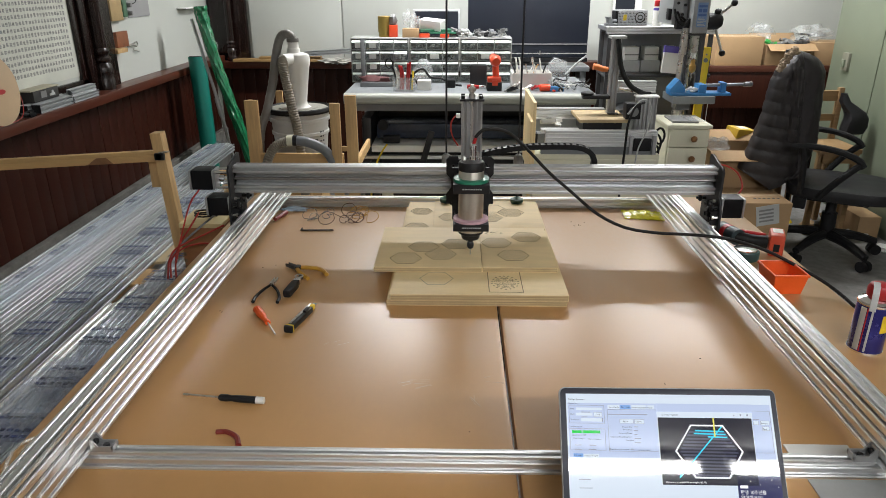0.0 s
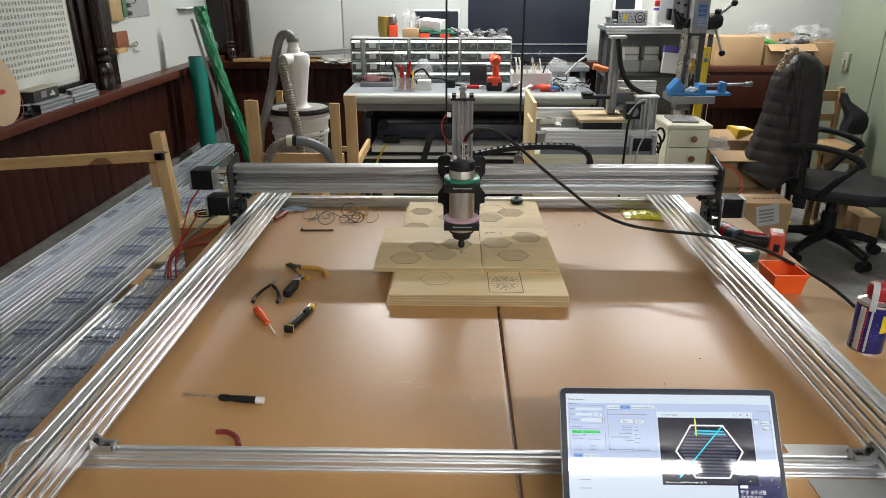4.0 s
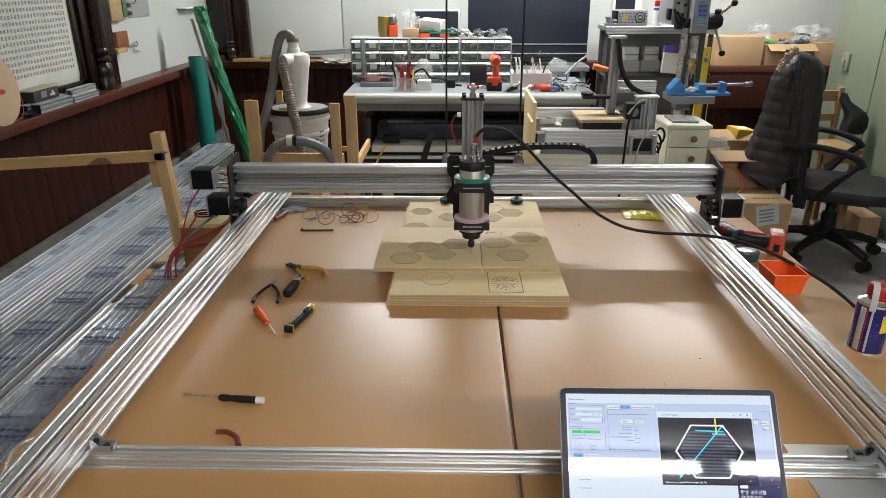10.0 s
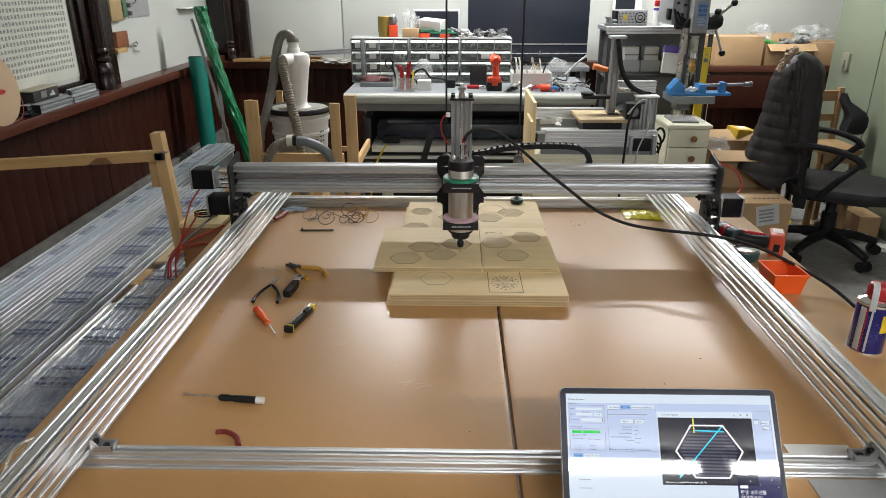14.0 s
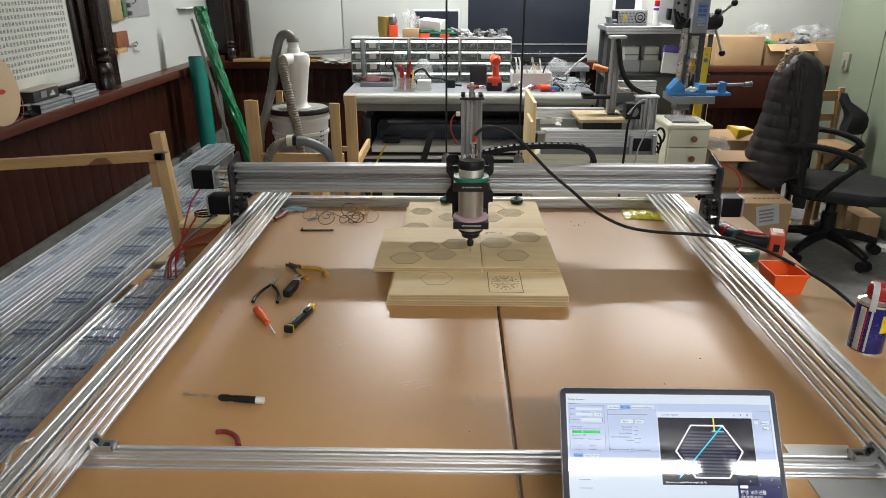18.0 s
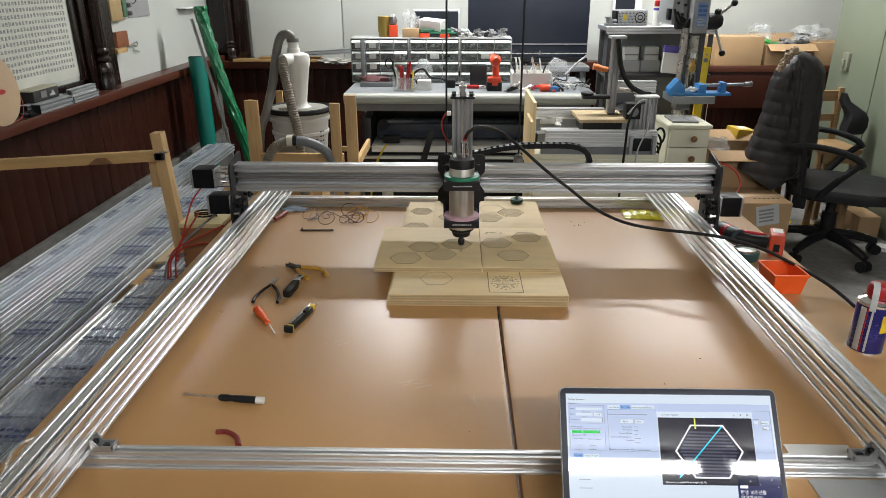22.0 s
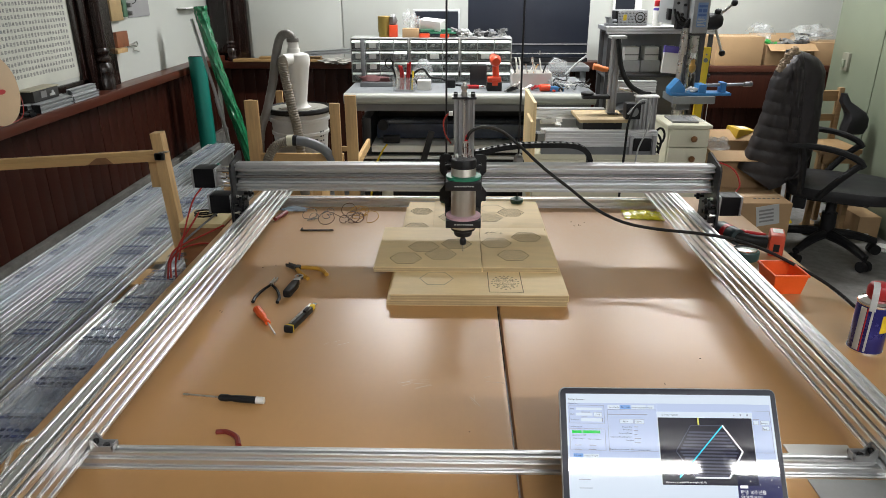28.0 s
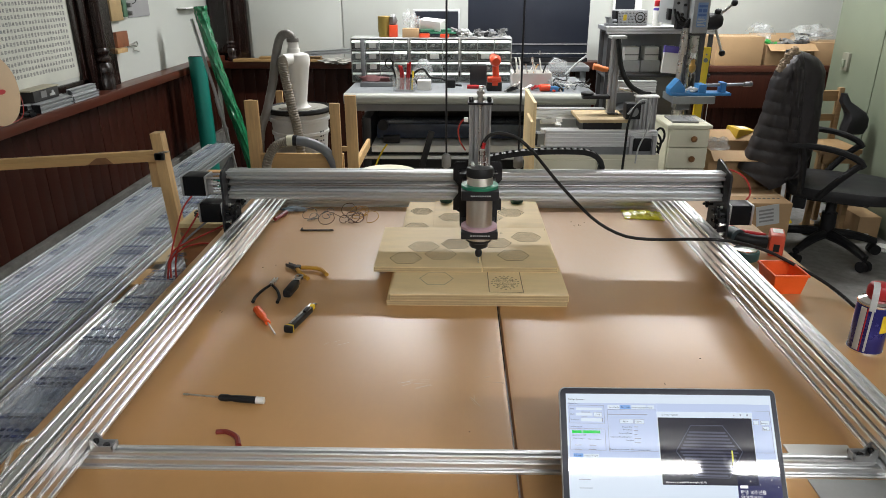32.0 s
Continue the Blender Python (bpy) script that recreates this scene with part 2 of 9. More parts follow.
# ---------------- mesh helpers ----------------
class G:
    """Collects vertices and faces in world metres."""

    def __init__(self):
        self.v, self.f = [], []

    def add(self, vs, fs, m=None):
        k = len(self.v)
        self.v += [tuple((m @ Vector(p)) if m else p) for p in vs]
        self.f += [tuple(i + k for i in f) for f in fs]
        return self

    def box(self, x0, x1, y0, y1, z0, z1, m=None):
        vs = [(x, y, z) for x in (x0, x1) for y in (y0, y1) for z in (z0, z1)]
        return self.add(vs, [(0, 1, 3, 2), (4, 6, 7, 5), (0, 4, 5, 1), (2, 3, 7, 6), (0, 2, 6, 4), (1, 5, 7, 3)], m)

    def slab(self, c, s, m=None):
        return self.box(c[0] - s[0] / 2, c[0] + s[0] / 2, c[1] - s[1] / 2, c[1] + s[1] / 2, c[2] - s[2] / 2, c[2] + s[2] / 2, m)

    def cyl(self, p0, p1, r, r1=None, n=16, cap=True):
        p0, p1 = Vector(p0), Vector(p1)
        r1 = r if r1 is None else r1
        q = (p1 - p0).to_track_quat("Z", "Y").to_matrix()
        vs, fs = [], []
        for p, rad in ((p0, r), (p1, r1)):
            vs += [tuple(p + q @ Vector((rad * math.cos(a), rad * math.sin(a), 0))) for a in (2 * math.pi * i / n for i in range(n))]
        fs = [(i, (i + 1) % n, n + (i + 1) % n, n + i) for i in range(n)]
        if cap:
            fs += [tuple(range(n - 1, -1, -1)), tuple(range(n, 2 * n))]
        return self.add(vs, fs)

    def lathe(self, prof, at=(0, 0, 0), n=24, m=None, cap=True):
        """prof: (radius, height) pairs from the bottom up, round a vertical axis through at."""
        vs = [(at[0] + r * math.cos(2 * math.pi * i / n), at[1] + r * math.sin(2 * math.pi * i / n), at[2] + h) for r, h in prof for i in range(n)]
        fs = [(j * n + i, j * n + (i + 1) % n, (j + 1) * n + (i + 1) % n, (j + 1) * n + i) for j in range(len(prof) - 1) for i in range(n)]
        if cap:
            fs += [tuple(range(n - 1, -1, -1)), tuple((len(prof) - 1) * n + i for i in range(n))]
        return self.add(vs, fs, m)

    def tube(self, path, r, n=8, ribs=None):
        """A pipe along a path; ribs: radius factor by turns, for corrugated hose."""
        path = [Vector(p) for p in path]
        vs, fs = [], []
        up = Vector((0.13, 0.31, 0.94))
        for i, p in enumerate(path):
            t = (path[min(i + 1, len(path) - 1)] - path[max(i - 1, 0)]).normalized()
            a = t.cross(up)
            a = a.normalized() if a.length > 1e-4 else Vector((1, 0, 0))
            b = t.cross(a)
            rad = (r(i / (len(path) - 1)) if callable(r) else r) * (ribs[i % len(ribs)] if ribs else 1)
            vs += [tuple(p + rad * (a * math.cos(2 * math.pi * k / n) + b * math.sin(2 * math.pi * k / n))) for k in range(n)]
        for i in range(len(path) - 1):
            fs += [(i * n + k, i * n + (k + 1) % n, (i + 1) * n + (k + 1) % n, (i + 1) * n + k) for k in range(n)]
        fs += [tuple(range(n - 1, -1, -1)), tuple((len(path) - 1) * n + k for k in range(n))]
        return self.add(vs, fs)

    def prism(self, poly, length, m):
        """A closed outline in the plane u, v, drawn out along w, placed by m."""
        n = len(poly)
        vs = [(u, v, 0) for u, v in poly] + [(u, v, length) for u, v in poly]
        fs = [(i, (i + 1) % n, n + (i + 1) % n, n + i) for i in range(n)] + [tuple(range(n - 1, -1, -1)), tuple(range(n, 2 * n))]
        return self.add(vs, fs, m)

    def blob(self, c, r, seed=0, rough=0.25, n=8, rings=6):
        """An uneven rounded lump."""
        rnd = random.Random(seed)
        vs = [(c[0], c[1], c[2] - r[2])]
        for j in range(1, rings):
            th = math.pi * j / rings
            for i in range(n):
                k = 1 + rnd.uniform(-rough, rough)
                a = 2 * math.pi * i / n
                vs.append((c[0] + k * r[0] * math.sin(th) * math.cos(a), c[1] + k * r[1] * math.sin(th) * math.sin(a), c[2] - k * r[2] * math.cos(th)))
        vs.append((c[0], c[1], c[2] + r[2]))
        fs = [(0, 1 + (i + 1) % n, 1 + i) for i in range(n)]
        for j in range(rings - 2):
            fs += [(1 + j * n + i, 1 + j * n + (i + 1) % n, 1 + (j + 1) * n + (i + 1) % n, 1 + (j + 1) * n + i) for i in range(n)]
        k = len(vs) - 1
        fs += [(k, k - n + i, k - n + (i + 1) % n) for i in range(n)]
        return self.add(vs, fs)


def spline(pts, per=8):
    """A smooth path through points."""
    p = [Vector(q) for q in pts]
    p = [2 * p[0] - p[1]] + p + [2 * p[-1] - p[-2]]
    out = []
    for i in range(1, len(p) - 2):
        for k in range(per):
            t = k / per
            out.append(0.5 * ((2 * p[i]) + (p[i + 1] - p[i - 1]) * t + (2 * p[i - 1] - 5 * p[i] + 4 * p[i + 1] - p[i + 2]) * t * t
                              + (3 * p[i] - p[i - 1] - 3 * p[i + 1] + p[i + 2]) * t ** 3))
    return out + [p[-2]]


PLACE = {}      # world pose of each thing and part


def make_mesh(name, g, material, inverse=None, bevel=0.0, smooth=True):
    me = bpy.data.meshes.new(name)
    me.from_pydata(g.v, [], g.f)
    bm = bmesh.new()
    bm.from_mesh(me)
    if bevel:
        bm.normal_update()
        sharp = [e for e in bm.edges if len(e.link_faces) == 2 and e.calc_face_angle(0) > 0.5]
        bmesh.ops.bevel(bm, geom=sharp, offset=bevel, segments=2, profile=0.6, affect="EDGES", clamp_overlap=True)
    bmesh.ops.recalc_face_normals(bm, faces=bm.faces)
    bm.to_mesh(me)
    bm.free()
    if inverse:
        me.transform(inverse)
    if smooth:
        me.shade_smooth()
        me.set_sharp_from_angle(angle=radians(35))
    me.materials.append(material)
    return me


def thing(name, label, category, at=Matrix(), group="", kind=""):
    ob = new(name)
    ob.empty_display_size = 0.05
    ob.matrix_basis = at
    PLACE[ob] = at.copy()
    return tagged(ob, label, category, group, kind)


def part(name, g, material, parent, label="", bevel=0.0, smooth=True):
    ob = new(name, make_mesh(name, g, material, PLACE[parent].inverted(), bevel, smooth))
    ob.parent = parent
    PLACE[ob] = PLACE[parent]
    return tagged(ob, label)


def solo(name, g, material, label, category, origin=(0, 0, 0), group="", kind="", bevel=0.0, smooth=True):
    m = Matrix.Translation(origin)
    ob = new(name, make_mesh(name, g, material, m.inverted(), bevel, smooth))
    ob.matrix_basis = m
    PLACE[ob] = m
    return tagged(ob, label, category, group, kind)


def at(x, y, z=0.0, rz=0.0):
    return pose(x, y, z, 0, 0, rz)


def slot_outline(w, h, channel="", cw=0.04, cd=0.02):
    """The outline of a slotted extrusion, w by h, with a V groove every 20 mm and, on one side (s, e, n, w), an open channel."""
    out = []
    deep = 0.0065 if min(w, h) < 0.03 else 0.0098
    sides = (("s", w, lambda t, d: (t - w / 2, -h / 2 + d)), ("e", h, lambda t, d: (w / 2 - d, t - h / 2)),
             ("n", w, lambda t, d: (w / 2 - t, h / 2 - d)), ("w", h, lambda t, d: (-w / 2 + d, h / 2 - t)))
    for tag, ln, f in sides:
        out.append(f(0, 0))
        n = max(1, round(ln / 0.02))
        done = False
        for i in range(n):
            c = (i + 0.5) * ln / n
            if tag == channel and abs(c - ln / 2) < cw / 2:
                if not done:
                    a, b = (ln - cw) / 2, (ln + cw) / 2
                    inner = []
                    for q in ((a + 0.01, b - 0.01) if cw > 0.03 else ()):
                        inner += [f(q - 0.0052, cd), f(q - 0.0028, cd + 0.0026), f(q - 0.0028, cd + 0.009), f(q + 0.0028, cd + 0.009), f(q + 0.0028, cd + 0.0026), f(q + 0.0052, cd)]
                    out += [f(a, 0), f(a, cd), *inner, f(b, cd), f(b, 0)]
                    done = True
                continue
            out += [f(c - 0.0046, 0), f(c - 0.0030, 0.0017), f(c - 0.0030, deep), f(c + 0.0030, deep), f(c + 0.0030, 0.0017), f(c + 0.0046, 0)]
    return out


def rows_to(axis, x, y, z):
    """Pose that lays an outline's u, v plane across an axis. x: u=y v=z; y: u=x v=z; z: u=x v=y."""
    if axis == "x":
        r = Matrix(((0, 0, 1), (1, 0, 0), (0, 1, 0))).to_4x4()
    elif axis == "y":
        r = Matrix(((1, 0, 0), (0, 0, 1), (0, 1, 0))).to_4x4()
    else:
        r = Matrix.Identity(4)
    return Matrix.Translation((x, y, z)) @ r


def bolt(g, p, way, r=0.004, h=0.004):
    p, w = Vector(p), Vector(way)
    g.cyl(p, p + w * h, r, n=8)
    return g

# ---------------- the room ----------------
XL, XR, YB, YF, ZL = -2.0, 3.05, 5.60, -4.6, 0.93
solo("floor", G().box(XL - 0.2, XR + 0.2, YF - 0.2, YB + 0.2, -0.1, 0.0), floor_mat, "worn grey speckled workshop floor", "floor", kind="structure", smooth=False)
solo("ceiling", G().box(XL - 0.2, XR + 0.2, YF - 0.2, YB + 0.2, CEIL, CEIL + 0.1), ceiling_white, "plain white ceiling", "ceiling", kind="structure", smooth=False)
wall_left = solo("wall_left", G().box(XL - 0.2, XL, YF, YB, 0, CEIL), white_wall, "white wall over dark red wood panelling", "wall", (XL, 0, 0), kind="structure", smooth=False)
wall_back = solo("wall_back", G().box(XL - 0.2, XR + 0.2, YB, YB + 0.2, 0, CEIL), white_wall, "white back wall over dark wood panelling", "wall", (0, YB, 0), kind="structure", smooth=False)
solo("wall_right", G().box(XR, XR + 0.2, YF, YB, 0, CEIL), white_wall, "plain white wall", "wall", (XR, 0, 0), kind="structure", smooth=False)
solo("wall_front", G().box(XL - 0.2, XR + 0.2, YF - 0.2, YF, 0, CEIL), white_wall, "plain white wall", "wall", (0, YF, 0), kind="structure", smooth=False)
# out of view: dark front added to cut light bounced from the camera side
solo("front_panelling", G().box(XL, XR, YF, YF + 0.03, 0, 1.25), ledge_wood_x, "unseen dark panelling added behind the viewer to dim bounced light", "panelling", (0, YF, 0), kind="structure", bevel=0.003)
solo("right_panelling", G().box(XR - 0.03, XR, YF + 0.03, 3.2, 0, 0.95), ledge_wood, "dark wood panelling along the wall", "panelling", (XR, 0, 0), kind="structure", bevel=0.003)
# grey plinth under the panelling
solo("plinth_left", G().box(XL, XL + 0.05, 0.0, YB, 0, 0.345), concrete, "rough grey concrete plinth along the wall", "plinth", (XL, 0, 0), kind="structure", bevel=0.006)
# ledges that cap the panelling
solo("ledge_left", G().box(XL, XL + 0.12, 0.0, YB - 0.10, ZL - 0.05, ZL), ledge_wood, "dark red wooden ledge with a rounded nose", "ledge", (XL, 2, ZL), kind="structure", bevel=0.008)
solo("ledge_back", G().box(XL, XR, YB - 0.14, YB, ZL - 0.10, ZL - 0.045), ledge_wood_x, "dark red wooden ledge along the back wall", "ledge", (0, YB, ZL), kind="structure", bevel=0.008)


def planks():
    rnd = random.Random(4)
    w = 0.095
    base = G().box(0, 0.016, 0.0003, w - 0.0003, 0, 0.532)
    me = make_mesh("plank", base, wainscot, bevel=0.001)
    y = 0.6
    while y + w < YB:
        ob = new("plank", me)
        ob.parent = wall_left
        ob.matrix_basis = pose(rnd.uniform(-0.001, 0.002), y, 0.347)
        y += w
    b2 = G().box(0.0008, w - 0.0008, -0.016, 0, 0, 0.83)
    me2 = make_mesh("plank", b2, wainscot, bevel=0.003)
    x = XL + 0.03
    while x + w < XR:
        ob = new("plank", me2)
        ob.parent = wall_back
        ob.matrix_basis = pose(x, rnd.uniform(-0.002, 0.001), 0.0)
        x += w


def fitting(x, y):
    t = thing("ceiling_light", "white ceiling fitting with a lit fluorescent tube", "ceiling light", at(x, y, CEIL), "tube lights on the ceiling")
    part("housing", G().box(x - 0.62, x + 0.62, y - 0.022, y + 0.022, CEIL - 0.05, CEIL), white_paint, t, bevel=0.006)
    for dy in (0.0,):
        part("tube", G().cyl((x - 0.6, y + dy, CEIL - 0.075), (x + 0.6, y + dy, CEIL - 0.075), 0.014, n=10), tube_glow, t, "glowing fluorescent tube")


for fx, fy in TUBES:
    fitting(fx, fy)


def column(x, y, z0, r, top, k=1.0):
    """A turned dark wooden half column."""
    g = G().lathe([(r, 0), (r, 0.035), (r * 0.93, 0.04), (r * 1.0, 0.06), (r * 0.97, 0.085), (r * 0.75, 0.10), (r * 0.95, 0.108), (r * 0.95, 0.118), (r * 0.72, 0.126), (r * 0.92, 0.138),
                   (r * 0.92, 0.146), (r * 0.76, 0.155), (r * 0.80, 0.17), (r * 0.82, top)], (x, y, z0), 20)
    g.v = [(a, b, z0 + (c - z0) * k) if c - z0 < 0.2 else (a, b, c) for a, b, c in g.v]
    return g


# frame, column and poster on the left wall
solo("wall_post", G().box(XL, XL + 0.035, 3.605, 3.918, ZL, 2.3), column_wood, "dark stained wooden post on the wall", "post", (XL, 3.8, ZL), kind="structure", bevel=0.005)
solo("turned_column", column(XL + 0.045, 3.72, ZL, 0.050, 1.2, 1.4), column_wood, "dark turned wooden half column on the ledge", "column", (XL, 3.78, ZL), kind="structure")
solo("corner_post", G().box(XL + 0.02, XL + 0.30, YB - 0.06, YB, ZL - 0.045, 2.4), column_wood, "dark stained corner post", "post", (XL, YB, ZL), kind="structure", bevel=0.004)
solo("turned_column", column(XL + 0.18, YB - 0.10, ZL - 0.045, 0.036, 1.3), column_wood, "dark turned wooden column in the corner", "column", (XL, YB, ZL), kind="structure")


def poster():
    t = thing("poster", "white wall chart of small dark characters, framed", "poster", at(XL, 3.0, ZL + 0.05))
    part("sheet", G().box(XL + 0.002, XL + 0.006, 2.2, 3.55, 1.02, 1.85), mat("chart_paper", (0.60, 0.61, 0.54), 0.6), t)
    part("frame", G().box(XL, XL + 0.02, 3.55, 3.60, 0.95, 1.9).box(XL, XL + 0.02, 2.2, 3.60, 0.94, 1.0), column_wood, t, "dark wooden frame", bevel=0.003)
    g = G()
    rnd = random.Random(3)
    z = 1.07
    while z < 1.82:
        y = 2.25
        while y < 3.52:
            w, h = rnd.uniform(0.012, 0.016), rnd.uniform(0.015, 0.019)
            for k in range(2):
                c = y + w * (k + rnd.uniform(0.2, 0.5)) / 2
                g.box(XL + 0.006, XL + 0.007, c - 0.0015, c + 0.0015, z + rnd.uniform(0, 0.004), z + h)
            for k in range(rnd.choice((2, 3, 3))):
                c = z + h * (k + rnd.uniform(0.2, 0.7)) / 3
                g.box(XL + 0.006, XL + 0.0071, y, y + w, c - 0.0012, c + 0.0012)
            y += 0.0245
        z += 0.0280
    tagged(part("print", g, mat("faded_print", (0.27, 0.275, 0.265), 0.7, 0, 0.5, 60), t, "rows of small unreadable dark marks", smooth=False), kind="stuff")


poster()
# plain white boards that lean on the back wall
solo("white_board", G().box(-1.672, -0.955, YB - 0.035, YB - 0.012, ZL - 0.045, 2.4), white_wall, "large plain white board against the back wall", "board", (-1.2, YB, ZL), bevel=0.003)
solo("white_panel", G().box(-0.945, 3.04, YB - 0.02, YB - 0.004, ZL - 0.045, 2.5), white_wall, "plain white wall panel", "panel", (0, YB, ZL), kind="structure", bevel=0.002)

# ---------------- the work tables ----------------
TZ = 0.75


def table(x0, x1, y0, y1):
    t = thing("work_table", "brown laminate work table with rounded edges", "table", at((x0 + x1) / 2, (y0 + y1) / 2), "two work tables side by side")
    part("tabletop", G().box(x0, x1, y0, y1, TZ - 0.032, TZ), laminate, t, bevel=0.011)
    part("frame", G().box(x0 + 0.05, x1 - 0.05, y0 + 0.05, y0 + 0.08, TZ - 0.085, TZ - 0.032).box(x0 + 0.05, x1 - 0.05, y1 - 0.08, y1 - 0.05, TZ - 0.085, TZ - 0.032)
         .box(x0 + 0.05, x0 + 0.08, y0 + 0.08, y1 - 0.08, TZ - 0.085, TZ - 0.032).box(x1 - 0.08, x1 - 0.05, y0 + 0.08, y1 - 0.08, TZ - 0.085, TZ - 0.032), rack_black, t, "black steel frame")
    for lx in (x0 + 0.07, x1 - 0.07):
        for ly in (y0 + 0.07, y1 - 0.07):
            part("leg", G().box(lx - 0.02, lx + 0.02, ly - 0.02, ly + 0.02, 0, TZ - 0.085), rack_black, t, bevel=0.003)


table(-0.79, 0.0540, 0.55, 2.38)
table(0.0570, 0.912, 0.55, 2.38)

# ---------------- the router's fixed frame ----------------
fr = thing("router_bed", "silver aluminium base of a large router, lying on the tables", "router", at(0, 1.5, TZ))
RB, RH = TZ + 0.033, 0.076      # the rails lie on the crossbars, clear of the tabletop
for sx, side in ((-0.6445, "w"), (0.6285, "e")):
    part("side_rail", G().prism(slot_outline(0.035, RH, side), 1.72, rows_to("y", sx, 0.60, RB + RH / 2)), alu_y, fr, "slotted aluminium rail", smooth=False)
    part("lead_screw", G().cyl((sx + (0.008 if sx > 0 else -0.008), 0.6, RB + RH / 2), (sx + (0.008 if sx > 0 else -0.008), 2.32, RB + RH / 2), 0.004, n=8), steel, fr)
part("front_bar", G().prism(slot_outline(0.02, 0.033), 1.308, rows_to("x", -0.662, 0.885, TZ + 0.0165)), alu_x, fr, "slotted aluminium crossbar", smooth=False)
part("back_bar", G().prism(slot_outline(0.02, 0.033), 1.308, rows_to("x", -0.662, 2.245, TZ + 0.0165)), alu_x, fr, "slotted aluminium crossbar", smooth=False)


def bracket(x, sx):
    """Cast corner bracket between a side rail and the top of the front bar."""
    y0, y1, z = 0.875, 0.895, RB
    X = lambda u: x + sx * u
    g = G().box(min(X(0), X(0.036)), max(X(0), X(0.036)), y0, y1, z, z + 0.004)
    g.box(min(X(0), X(0.004)), max(X(0), X(0.004)), y0, y1, z + 0.004, z + 0.024)
    for y in (y0, y1 - 0.0025):
        tri = [(0.004, 0.004), (0.036, 0.004), (0.036, 0.010), (0.013, 0.010), (0.004, 0.024)]
        vs = [(X(u), yy, z + v) for yy in (y, y + 0.0025) for u, v in tri]
        g.add(vs, [(0, 1, 2, 3, 4), (9, 8, 7, 6, 5)] + [(i, (i + 1) % 5, 5 + (i + 1) % 5, 5 + i) for i in range(5)])
    g.box(min(X(0.0335), X(0.036)), max(X(0.0335), X(0.036)), y0, y1, z + 0.004, z + 0.010)
    b = part("corner_bracket", g, alu_z, fr, "grey cast corner bracket", bevel=0.0006)
    part("bolt", bolt(G(), (X(0.022), 0.885, z + 0.004), (0, 0, 1), 0.005, 0.005), black_plate, b)
    part("bolt", bolt(G(), (X(0.004), 0.885, z + 0.014), (sx, 0, 0), 0.005, 0.005), black_plate, b)


bracket(-0.627, 1)
bracket(0.611, -1)

# ---------------- the moving bridge ----------------
GY = 1.928                      # middle of the beam
GX0, GX1, GZ0, GZ1 = -0.699, 0.703, 0.90, 0.98
br = thing("gantry", "silver aluminium gantry beam with black end plates and stepper motors", "gantry", at(0, GY, GZ0))
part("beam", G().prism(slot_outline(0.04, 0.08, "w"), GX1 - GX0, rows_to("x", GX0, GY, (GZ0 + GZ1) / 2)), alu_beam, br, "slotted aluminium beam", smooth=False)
part("lead_screw", G().cyl((GX0, GY - 0.008, 0.94), (GX1, GY - 0.008, 0.94), 0.004, n=8), dark_screw, br, "thin steel lead screw")


